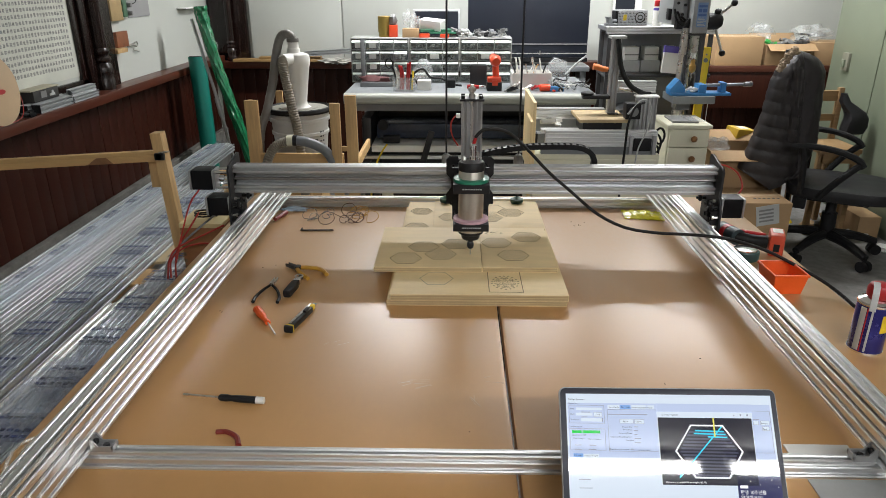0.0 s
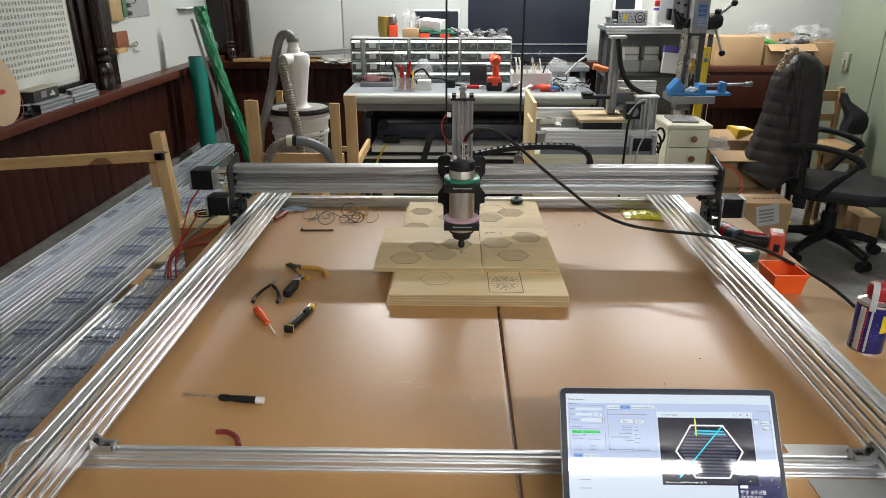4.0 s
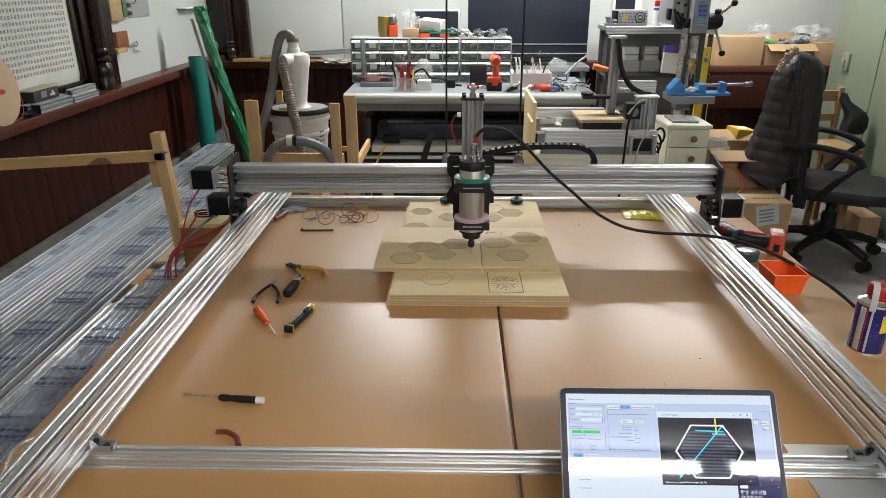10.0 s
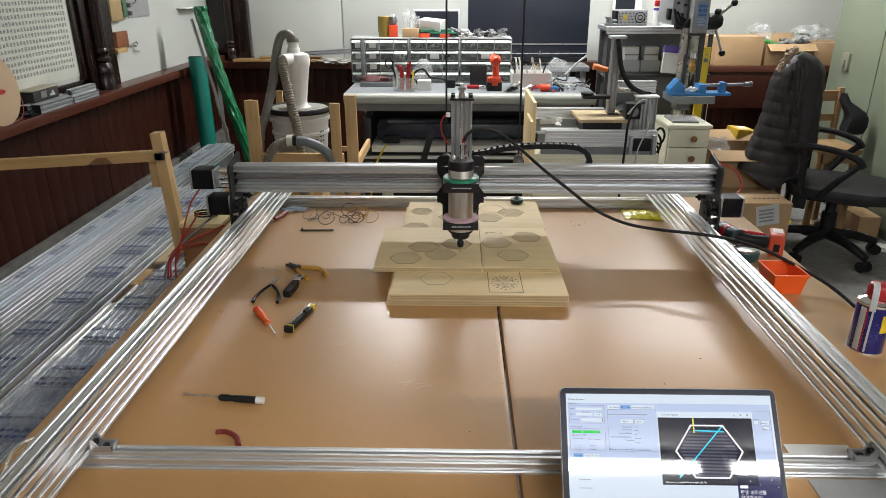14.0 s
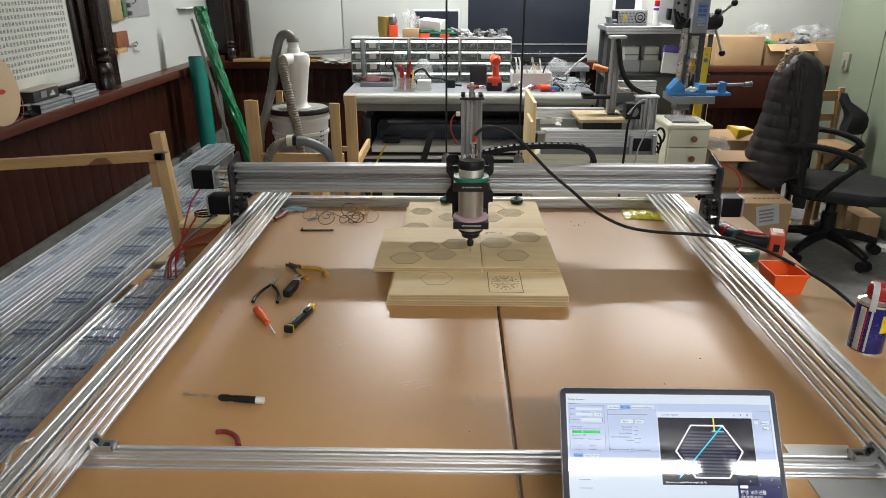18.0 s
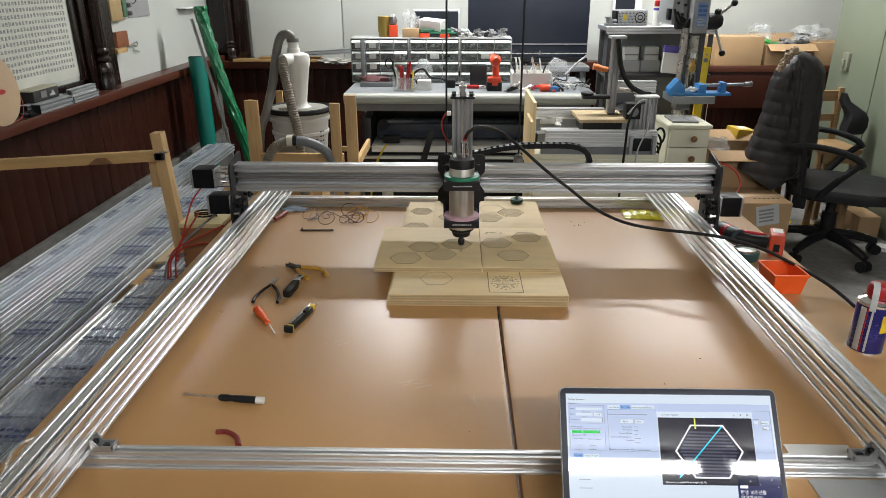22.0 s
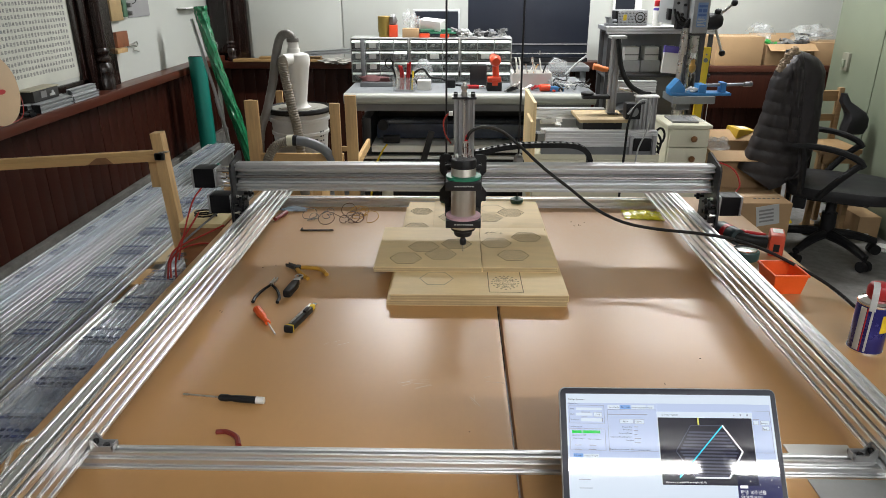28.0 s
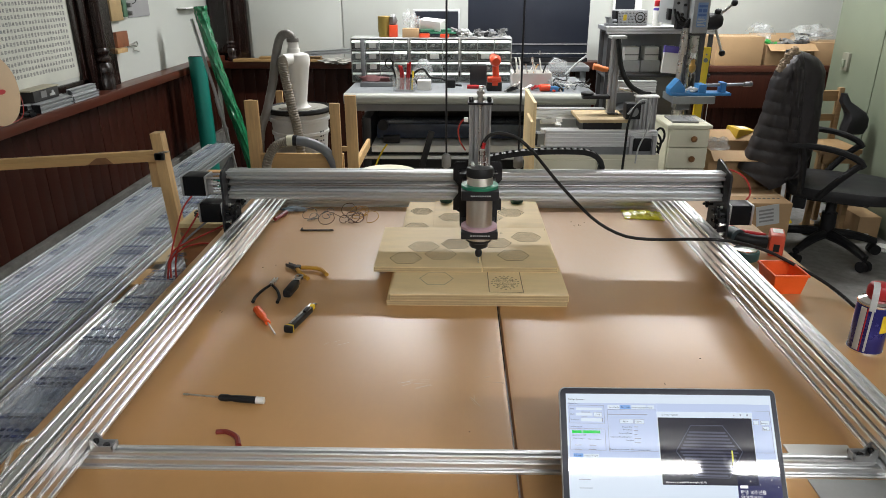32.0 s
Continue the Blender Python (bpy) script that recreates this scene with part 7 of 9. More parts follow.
solo("wooden_plank", G().box(-1.60, -1.12, YB - 0.15, YB - 0.066, BL + 0.0205, BL + 0.036), aged_plank, "thinner yellow-brown plank lying on another plank", "plank", (-1.4, YB - 0.1, BL + 0.02), bevel=0.002)
solo("aluminium_profile", G().prism(slot_outline(0.04, 0.04), 0.42, pose(-1.23, YB - 0.16, BL + 0.062, 0, 86.5, 0) @ Matrix.Identity(4)), alu_old, "short aluminium profile lying on the ledge", "metal profile", (-1, YB - 0.15, BL + 0.05), smooth=False)
solo("paper_scrap", G().blob((-0.98, YB - 0.20, BL + 0.012), (0.11, 0.05, 0.018), 7, 0.6, 22, 9), mat("dusty_paper", (0.42, 0.41, 0.37), 0.7), "crumpled white paper on the ledge", "paper", (-0.98, YB - 0.16, BL))
solo("aluminium_profile", G().prism(slot_outline(0.02, 0.04), 0.08, rows_to("x", -1.95, YB - 0.28, ZL + 0.09)), alu_old, "short aluminium profile end in the corner", "metal profile", (-1.9, YB - 0.28, ZL), smooth=False)

# ---------------- left ledge ----------------
t = thing("cardboard_disc", "round tan cardboard disc with a small slot", "disc", at(-1.88, 2.70, ZL))
md = Matrix.Translation((-1.885, 2.705, ZL + 0.145)) @ Matrix.Rotation(radians(84), 4, "Y")
part("disc", G().prism([(0.142 * math.cos(2 * math.pi * i / 48), 0.142 * math.sin(2 * math.pi * i / 48)) for i in range(48)], 0.006, md), kraft, t, bevel=0.001)
part("slot", G().prism([(0.010 * math.cos(a) , 0.026 * math.sin(a)) for a in (2 * math.pi * i / 16 for i in range(16))], 0.0075, md @ Matrix.Translation((0.012, 0.025, 0))), red, t, "small red slot")
solo("red_wire", G().tube(spline([(-1.875, 2.55, ZL + 0.01), (-1.872, 2.70, ZL + 0.006), (-1.872, 2.82, ZL + 0.02), (-1.90, 2.88, ZL + 0.09), (-1.93, 2.86, ZL + 0.15)]), 0.002, 6), red_wire, "thin red wire on the ledge", "wire", (-1.88, 2.7, ZL))
t = thing("power_supply", "dark metal power supply with a beige cover on the profile offcuts", "power supply", at(-1.95, 3.11, ZL + 0.042))
part("case", G().box(-1.988, -1.925, 3.01, 3.21, ZL + 0.042, ZL + 0.092), mat("dark_grey_case", (0.035, 0.034, 0.032), 0.5), t, "dark steel case", bevel=0.002)
part("cover", G().box(-1.992, -1.921, 2.985, 3.215, ZL + 0.092, ZL + 0.098), mat("beige_cover", (0.40, 0.37, 0.27), 0.5, 0, 0.25, 20), t, "dusty beige cover plate", bevel=0.002)
part("vent", G().box(-1.925, -1.923, 3.065, 3.110, ZL + 0.056, ZL + 0.084), mat("grey_socket", (0.22, 0.22, 0.22), 0.5), t, "grey socket")
part("socket", G().box(-1.925, -1.922, 3.135, 3.175, ZL + 0.056, ZL + 0.066).box(-1.925, -1.9215, 3.15, 3.165, ZL + 0.066, ZL + 0.078), light_grey, t, "pale switch")
for x, y0, y1, z in ((-1.905, 2.98, 3.245, ZL), (-1.947, 2.955, 3.30, ZL), (-1.900, 3.262, 3.50, ZL), (-1.942, 3.305, 3.53, ZL), (-1.921, 3.29, 3.52, ZL + 0.0412)):
    w = 0.04 if y0 < 3.25 else 0.030
    o = solo("aluminium_profile", G().prism(slot_outline(w, w), y1 - y0, rows_to("y", x, y0, z + w / 2 + 0.0005 if z == ZL else z - w / 4 + 0.0107)), alu_old, "short offcut of aluminium profile on the ledge", "metal profile", (x, y0, z), "offcuts on the left ledge", smooth=False)
    if y0 < 3.25:
        part("end_cap", G().box(x - 0.019, x + 0.019, y0 - 0.004, y0 - 0.0005, z + 0.002, z + 0.039), black_plastic, o, "black plastic end cap", bevel=0.002)
heap("black_bracket", -1.91, -1.89, 2.86, 2.92, ZL, 0, 3, 51, [black_plastic], "small black plastic bracket on the ledge", "bracket", 0.025)
solo("wall_plate", G().box(XL, XL + 0.02, 3.985, 4.125, 1.120, 1.206), mat("brown_plate", (0.24, 0.085, 0.035), 0.5, 0, 0.3, 30, 0.05, 90), "brown wooden plate with a hook on the wall", "wall plate", (XL, 4.05, 1.12), bevel=0.003)
solo("wall_block", G().box(XL, XL + 0.05, 3.905, 4.032, 1.095, 1.1195), pine, "small pale wooden block on the wall", "block", (XL, 4.0, 1.095), bevel=0.003)
solo("wall_hook", G().cyl((XL, 4.13, 1.118), (XL + 0.018, 4.20, 1.122), 0.008, n=10).tube([(XL + 0.018, 4.215 + 0.022 * math.cos(a / 3.2), 1.122 + 0.014 * math.sin(a / 3.2)) for a in range(21)], 0.004, 6).cyl((XL + 0.01, 4.19, 1.092), (XL + 0.02, 4.245, 1.075), 0.0035, n=8), steel, "steel latch ring on the wall", "latch", (XL, 4.2, 1.1))
solo("wall_panel_board", G().box(XL + 0.006, XL + 0.03, 3.945, 4.085, 1.266, 1.50), mat("olive_tan_board", (0.38, 0.27, 0.13), 0.6, 0, 0.2, 14, 0.05, 80), "pale wooden board high on the wall", "board", (XL, 4.1, 1.3), bevel=0.003)
t = thing("wall_gadget", "small green and grey electric fitting high on the wall", "fitting", at(XL, 4.13, 1.28))
part("body", G().box(XL + 0.006, XL + 0.030, 4.10, 4.150, 1.282, 1.44), mat("fitting_green", (0.07, 0.15, 0.09), 0.5, 0, 0.4, 40), t, "dull green body", bevel=0.004)
for z in (1.30, 1.345):
    part("terminal", G().cyl((XL + 0.02, 4.165, z), (XL + 0.05, 4.165, z), 0.013, n=12).box(XL + 0.006, XL + 0.026, 4.151, 4.185, z - 0.018, z + 0.018), grey_plastic, t, "grey terminal", bevel=0.003)
part("lead", G().tube(spline([(XL + 0.03, 4.17, 1.345), (XL + 0.05, 4.22, 1.36), (XL + 0.05, 4.24, 1.40), (XL + 0.03, 4.20, 1.43)], 5), 0.0025, 6), black_rubber, t, "thin black lead")
solo("wall_paper_sheet", G().box(XL + 0.003, XL + 0.006, 4.20, 4.50, 1.272, 1.5), mat("grey_sheet", (0.30, 0.30, 0.30), 0.5), "grey sheet on the wall", "sheet", (XL, 4.3, 1.3))
solo("wall_shelf", G().box(XL, XL + 0.07, 4.95, 5.30, 1.292, 1.300), white_paint, "small white shelf in the corner", "shelf", (XL, 5.1, 1.28), bevel=0.002)

# ---------------- small router on a stand ----------------
t = thing("desktop_router", "small aluminium desktop router with a plywood bed", "desktop router", at(0.68, 3.55, 0))
part("front_beam", G().prism(slot_outline(0.04, 0.08), 0.56, rows_to("x", 0.40, 3.42, 0.735)), alu_x, t, "slotted aluminium beam", smooth=False)
part("back_beam", G().prism(slot_outline(0.04, 0.06), 0.42, rows_to("x", 0.36, 3.86, 0.78)), alu_x, t, "slotted aluminium beam", smooth=False)
part("middle_beam", G().prism(slot_outline(0.06, 0.02), 0.34, rows_to("x", 0.40, 3.60, 0.735)), alu_x, t, "slotted aluminium beam", smooth=False)
part("bed", G().box(-0.125, 0.125, -0.14, 0.14, -0.011, 0.005, pose(0.70, 3.60, 0.815)), mat("worn_plywood", (0.50, 0.38, 0.21), 0.6, 0, 0.25, 12, 0.08, 70, (1, 4, 1), stain=(0.30, 0.21, 0.11), amount=0.6), t, "stained plywood bed", bevel=0.002)
part("bed_support", G().box(0.60, 0.80, 3.50, 3.70, 0.745, 0.804), black_plate, t)
sb = part("side_tower", G().prism(slot_outline(0.10, 0.06), 0.265, rows_to("z", 0.920, 3.53, 0.66)), alu_z, t, "slotted aluminium side tower", smooth=False)
part("cap", G().box(0.862, 0.978, 3.497, 3.563, 0.925, 0.932), white_paint, sb, "pale cap")
part("z_column", G().prism(slot_outline(0.044, 0.04), 0.40, rows_to("z", 0.770, 3.66, 0.80)), alu_z, t, "upright slotted column", smooth=False)
part("z_cap", G().box(0.735, 0.815, 3.62, 3.70, 1.20, 1.214), light_grey, t, "pale top plate", bevel=0.002)
part("tool_arm", G().box(0.61, 0.75, 3.60, 3.66, 0.90, 0.918), black_plate, t, "black flat arm", bevel=0.003)
part("arm_ring", G().lathe([(0.03, 0), (0.034, 0.004), (0.034, 0.012), (0.03, 0.014)], (0.635, 3.63, 0.918), 20), black_plastic, t)
part("tool_head", G().box(0.748, 0.802, 3.60, 3.64, 0.80, 0.825), black_plastic, t, bevel=0.003)
part("bridge", G().prism(slot_outline(0.04, 0.06), 0.20, rows_to("x", 0.80, 3.68, 0.955)), alu_x, t, "short slotted bridge beam", smooth=False)
part("lead_screw", G().cyl((0.80, 3.63, 0.955), (0.96, 3.60, 0.92), 0.008, n=10), steel, t)
mt = part("motor", G().box(0.80, 0.875, 3.44, 3.51, 0.825, 0.905), black_plastic, t, "black stepper motor", bevel=0.006)
part("motor_face", G().cyl((0.838, 3.44, 0.865), (0.838, 3.432, 0.865), 0.024, n=18), grey_plastic, mt)
part("motor", G().box(0.84, 0.93, 3.385, 3.40, 0.675, 0.74), black_plastic, t, "black motor in a grey frame", bevel=0.006)
part("motor_frame", G().box(0.82, 0.835, 3.38, 3.40, 0.66, 0.755), alu_z, t)
part("motor_frame", G().box(0.935, 0.95, 3.38, 3.40, 0.66, 0.755), alu_z, t)
part("ply_side", G().box(0.325, 0.341, 3.34, 3.80, 0.55, 0.925), plywood, t, "plywood side board", bevel=0.002)
part("ply_side", G().box(0.308, 0.322, 3.28, 3.50, 0.45, 0.845), plywood, t, "plywood side board", bevel=0.002)
part("side_motor", G().box(0.345, 0.36, 3.40, 3.46, 0.70, 0.76), black_plastic, t, bevel=0.003)
for x, z, s in ((0.965, 0.70, 0.05), (0.97, 0.66, 0.03), (0.985, 0.74, 0.04)):
    part("cable_loop", G().tube([(x + 0.6 * s * math.cos(a / 3), 3.45, z + s * math.sin(a / 3)) for a in range(20)], 0.006, 6), black_rubber, t, "black cable loop")
part("white_cable", G().tube(spline([(0.80, 3.40, 0.86), (0.86, 3.37, 0.935), (0.90, 3.36, 0.90), (0.895, 3.36, 0.80), (0.86, 3.36, 0.70), (0.85, 3.36, 0.62)]), 0.0038, 6), light_grey, t, "grey cable")
solo("black_hose", G().tube(spline([(0.775, 3.64, 1.195), (0.775, 3.60, 1.15), (0.79, 3.58, 1.06), (0.835, 3.57, 0.98), (0.90, 3.57, 0.94), (0.95, 3.58, 0.93)]), 0.013, 10), black_rubber, "black sleeved cable hanging on the small router", "cable", (0.8, 3.6, 0.9))
solo("black_cable", G().tube(spline([(0.86, 3.33, 0.93), (0.815, 3.32, 0.91), (0.785, 3.31, 0.83), (0.78, 3.31, 0.70), (0.775, 3.31, 0.5), (0.775, 3.32, 0.0)]), 0.006, 6), black_rubber, "black cable hanging down from the small router", "cable", (0.78, 3.3, 0.0))
heap("bench_scrap", 0.44, 0.58, 3.64, 3.80, 0.746, 0, 5, 61, [light_grey, white_plastic, steel], "small pale scrap on the small router", "scrap", 0.03)
t = thing("router_stand", "cream cabinet that carries the small router", "cabinet", at(0.66, 3.6, 0))
part("body", G().box(0.345, 0.98, 3.40, 3.90, 0.02, 0.655), cream_paint, t, bevel=0.003)
part("door", G().box(0.36, 0.655, 3.388, 3.40, 0.05, 0.63), cream_paint, t, "cream door", bevel=0.003)
part("door", G().box(0.665, 0.965, 3.388, 3.40, 0.05, 0.63), cream_paint, t, "cream door", bevel=0.003)
part("middle_support", G().box(0.37, 0.95, 3.56, 3.64, 0.655, 0.725).box(0.37, 0.95, 3.84, 3.88, 0.655, 0.75).box(0.38, 0.96, 3.40, 3.44, 0.655, 0.695), machine_grey, t)
part("column_support", G().box(0.745, 0.805, 3.63, 3.69, 0.655, 0.80).box(0.87, 0.97, 3.50, 3.56, 0.655, 0.66), machine_grey, t)
# cream drawer unit
knob_wood = mat("brown_knob", (0.22, 0.10, 0.035), 0.4)
t = thing("drawer_unit", "cream drawer unit with round wooden knobs", "drawer unit", at(1.19, 3.75, 0))
part("body", G().box(1.078, 1.295, 3.625, 3.90, 0.0, 0.745), cream_paint, t, bevel=0.003)
part("top", G().box(1.068, 1.305, 3.600, 3.91, 0.745, 0.765), cream_paint, t, bevel=0.004)
for z0, z1 in ((0.02, 0.178), (0.184, 0.294), (0.300, 0.410), (0.416, 0.526), (0.532, 0.642), (0.648, 0.742)):
    d = part("drawer", G().box(1.085, 1.292, 3.603, 3.624, z0, z1), cream_paint, t, "cream drawer front", bevel=0.004)
    part("knob", G().lathe([(0.007, 0), (0.009, 0.010), (0.016, 0.016), (0.017, 0.024), (0.010, 0.030)], m=Matrix.Translation((1.208, 3.603, (z0 + z1) / 2)) @ Matrix.Rotation(radians(90), 4, "X"), n=16), knob_wood, d, "round brown wooden knob")
solo("dark_slate", G().box(1.11, 1.25, 3.66, 3.83, 0.7655, 0.776), grey_plastic, "flat dark plate on the drawer unit", "plate", (1.17, 3.75, 0.765), bevel=0.002)
solo("clear_cover", G().box(1.19, 1.28, 3.64, 3.80, 0.7765, 0.779), clear_plastic, "thin clear sheet on the drawer unit", "sheet", (1.23, 3.7, 0.776))

# ---------------- black shelf rack ----------------
t = thing("shelf_rack", "dark metal rack with an aluminium top rail", "shelf", at(1.15, 4.5, 0))
for x in (0.885, 1.50):
    for y in (4.37, 4.60):
        part("post", G().box(x - 0.012, x + 0.012, y - 0.012, y + 0.012, 0, 1.170), dark_steel, t, "dark steel post", bevel=0.002)
part("top_shelf", G().box(0.858, 1.52, 4.375, 4.63, 1.188, 1.213), machine_grey, t, "grey metal top shelf", bevel=0.003)
part("front_rail", G().prism(slot_outline(0.04, 0.04), 0.662, rows_to("x", 0.858, 4.353, 1.1945)), alu_x, t, "slotted aluminium front rail", smooth=False)
part("shelf", G().box(0.868, 1.52, 4.34, 4.63, 0.915, 0.935), dark_steel, t, "dark shelf", bevel=0.003)
part("shelf", G().box(0.868, 1.52, 4.34, 4.63, 0.585, 0.605), rack_black, t, "black shelf", bevel=0.003)
part("shelf", G().box(0.868, 1.52, 4.34, 4.63, 0.18, 0.20), rack_black, t, "black shelf", bevel=0.003)
part("back_panel", G().box(0.875, 1.51, 4.632, 4.64, 0.2, 1.18), machine_grey, t)
t = thing("power_supply", "silver perforated metal power supply with a small fan grille", "power supply", at(1.03, 4.5, 1.215))
part("case", G().box(0.935, 1.125, 4.45, 4.56, 1.2155, 1.305), mat("zinc_sheet", (0.42, 0.43, 0.43), 0.45, 0.4), t, "silver perforated metal case", bevel=0.002)
# vent holes are dark discs on the closed face, their inner shade is colour
g = G()
for i in range(22):
    for j in range(9):
        x, z = 0.942 + i * 0.0083, 1.224 + j * 0.0088
        if (x - 1.078) ** 2 + (z - 1.263) ** 2 > 0.0012 and not (0.968 < x < 1.002 and 1.24 < z < 1.285):
            g.cyl((x, 4.4505, z), (x, 4.4490, z), 0.0024, n=6)
tagged(part("vent_hole", g, dark_gap, t, "rows of small dark discs painted as shaded vent holes", smooth=False), kind="stuff")
part("fan_grille", G().tube([(1.078 + 0.03 * math.cos(a / 3.2), 4.448, 1.263 + 0.03 * math.sin(a / 3.2)) for a in range(21)], 0.003, 6).tube([(1.078 + 0.014 * math.cos(a / 3.2), 4.448, 1.263 + 0.014 * math.sin(a / 3.2)) for a in range(21)], 0.003, 6), dark_gap, t, "dark round fan grille")
part("label_patch", G().box(0.975, 0.995, 4.447, 4.45, 1.245, 1.28), yellow, t, "yellow label")
part("terminal", G().box(0.925, 0.94, 4.44, 4.55, 1.216, 1.30), black_plastic, t)
solo("bench_vice", G().box(0.86, 0.93, 4.38, 4.46, 1.2155, 1.230).box(0.87, 0.90, 4.39, 4.45, 1.230, 1.258).box(0.862, 0.888, 4.385, 4.455, 1.258, 1.268).cyl((0.90, 4.42, 1.245), (0.93, 4.42, 1.245), 0.008, n=10), machine_grey, "small grey vice on the shelf", "vice", (0.85, 4.42, 1.215), bevel=0.002)
t = thing("spray_can", "white spray can with a red cap", "spray can", at(1.168, 4.42, 1.215))
part("can", G().lathe([(0.028, 0), (0.028, 0.105), (0.022, 0.115)], (1.176, 4.42, 1.2155), 20), white_plastic, t, "white printed can")
part("band", G().lathe([(0.0285, 0.09), (0.0285, 0.105)], (1.176, 4.42, 1.2155), 20, cap=False), purple, t)
part("cap", G().lathe([(0.024, 0.113), (0.026, 0.12), (0.024, 0.145), (0.012, 0.15)], (1.176, 4.42, 1.2155), 20), red, t, "red cap")
for x in (1.01, 1.135, 1.26):
    t = thing("storage_box", "small white and grey storage box on the shelf", "box", at(x + 0.045, 4.5, 0.935), "small boxes on the black shelf")
    part("tub", G().box(x - 0.02, x + 0.10, 4.46, 4.60, 0.9355, 1.005), light_grey, t, "grey box", bevel=0.003)
    part("carton", G().box(x, x + 0.088, 4.47, 4.58, 1.0055, 1.085), paper, t, "white carton", bevel=0.003)
    part("stripe", G().box(x, x + 0.088, 4.4685, 4.47, 1.035, 1.042), grey_plastic, t)
solo("binder", G().box(-0.06, 0.06, -0.012, 0.012, 0, 0.155, pose(1.235, 4.22, 0.955, -6, 5, 0)), white_plastic, "white card with a purple band hanging on the rack", "binder", (1.235, 4.22, 0.955), bevel=0.003)
solo("binder_band", G().box(-0.062, 0.062, -0.014, 0.014, 0.118, 0.157, pose(1.235, 4.22, 0.955, -6, 5, 0)), purple, "purple top band of a white card", "binder", (1.235, 4.22, 1.08), bevel=0.003)
solo("orange_grinder", G().tube(spline([(0.785, 4.30, 0.985), (0.81, 4.30, 0.982), (0.84, 4.30, 0.972), (0.875, 4.31, 0.966)], 5), lambda u: 0.020 - 0.003 * u, 12), dull_orange, "orange and black power tool on the rack", "power tool", (0.83, 4.3, 0.97))
solo("grinder_body", G().tube([(0.87, 4.31, 0.966), (0.91, 4.33, 0.962)], 0.020, 12), black_plastic, "black end of an orange power tool", "power tool", (0.9, 4.31, 0.96))
heap("rack_item", 0.86, 1.10, 4.45, 4.56, 0.606, 0.03, 8, 71, [black_plastic, grey_plastic, machine_grey], "dark machine part on the lower shelf", "machine part", 0.06)
heap("rack_item", 0.86, 1.45, 4.45, 4.54, 0.2005, 0.05, 10, 72, [black_plastic, grey_plastic, machine_grey, cardboard], "dark machine part on the bottom shelf", "machine part", 0.08)
# window on the back wall above the rack
t = thing("window_1", "small white framed dark window", "window", at(1.1, YB, 1.25), kind="structure")
part("frame", G().box(1.14, 1.16, YB - 0.05, YB - 0.02, 1.18, 1.9).box(1.31, 1.36, YB - 0.05, YB - 0.02, 1.10, 1.9).box(1.16, 1.31, YB - 0.05, YB - 0.02, 1.14, 1.2), white_paint, t, "white window frame", bevel=0.003)
part("pane", G().box(1.16, 1.31, YB - 0.035, YB - 0.03, 1.2, 1.9), tv_black, t, "dark glass pane")

# ---------------- drill press ----------------
t = thing("drill_press", "grey drill press with a blue vice table and black ball handles", "drill press", at(1.29, 4.05, 0))
part("base", G().box(1.10, 1.48, 3.98, 4.40, 0.0, 0.05), machine_grey, t, "grey cast base", bevel=0.01)
part("column", G().cyl((1.275, 4.12, 0.05), (1.275, 4.12, 1.50), 0.036, n=24), steel, t, "steel column")
hd = part("head", G().box(1.232, 1.322, 3.93, 4.25, 1.205, 1.62), mat("pale_machine_grey", (0.30, 0.315, 0.32), 0.4, 0.2, 0.12, 12, 0.05, 160), t, "grey head casing", bevel=0.010)
part("motor_case", G().box(1.145, 1.230, 4.02, 4.30, 1.245, 1.62), MATS["pale_machine_grey"], t, "darker grey motor casing", bevel=0.010)
for k in range(3):
    part("lead", G().tube(spline([(1.15 + 0.02 * k, 4.0, 1.33 - 0.02 * k), (1.165 + 0.025 * k, 3.985, 1.27), (1.20 + 0.01 * k, 3.97, 1.245 + 0.015 * k), (1.228, 3.96, 1.28)]), 0.006, 6), black_rubber, hd, "black cable")
part("cluster", G().cyl((1.19, 4.0, 1.25), (1.235, 3.97, 1.25), 0.02, n=12).box(1.165, 1.20, 3.98, 4.03, 1.225, 1.27), black_plastic, hd, "black switch cluster", bevel=0.002)
for x, z in ((1.172, 1.36), (1.172, 1.31), (1.212, 1.385), (1.212, 1.35), (1.200, 1.30)):
    part("button", bolt(G(), (x, 4.02, z), (0, -1, 0), 0.008, 0.010), black_plate, hd, "small dark button")
part("label_patch", G().box(1.254, 1.306, 3.926, 3.93, 1.238, 1.365), mat("pale_blue_plate", (0.16, 0.26, 0.46), 0.45), hd, "blue instruction plate")
for x0, x1, z0, z1 in ((1.258, 1.302, 1.340, 1.352), (1.258, 1.276, 1.315, 1.333), (1.281, 1.302, 1.315, 1.333), (1.258, 1.302, 1.296, 1.306)):
    part("label_bar", G().box(x0, x1, 3.924, 3.926, z0, z1), mat("plate_blue", (0.05, 0.12, 0.32), 0.45), hd)
for k in range(6):
    part("label_bar", G().box(1.258, 1.302 - 0.006 * (k % 3), 3.924, 3.926, 1.244 + 0.008 * k, 1.2475 + 0.008 * k), light_grey, hd)
part("switch", G().box(1.128, 1.145, 4.03, 4.08, 1.27, 1.33), black_plastic, hd, bevel=0.003)
part("boss", G().lathe([(0.036, 0), (0.044, 0.02), (0.044, 0.07), (0.03, 0.09)], m=Matrix.Translation((1.325, 4.0, 1.265)) @ Matrix.Rotation(radians(90), 4, "Y"), n=20), black_plastic, hd, "black handle hub")
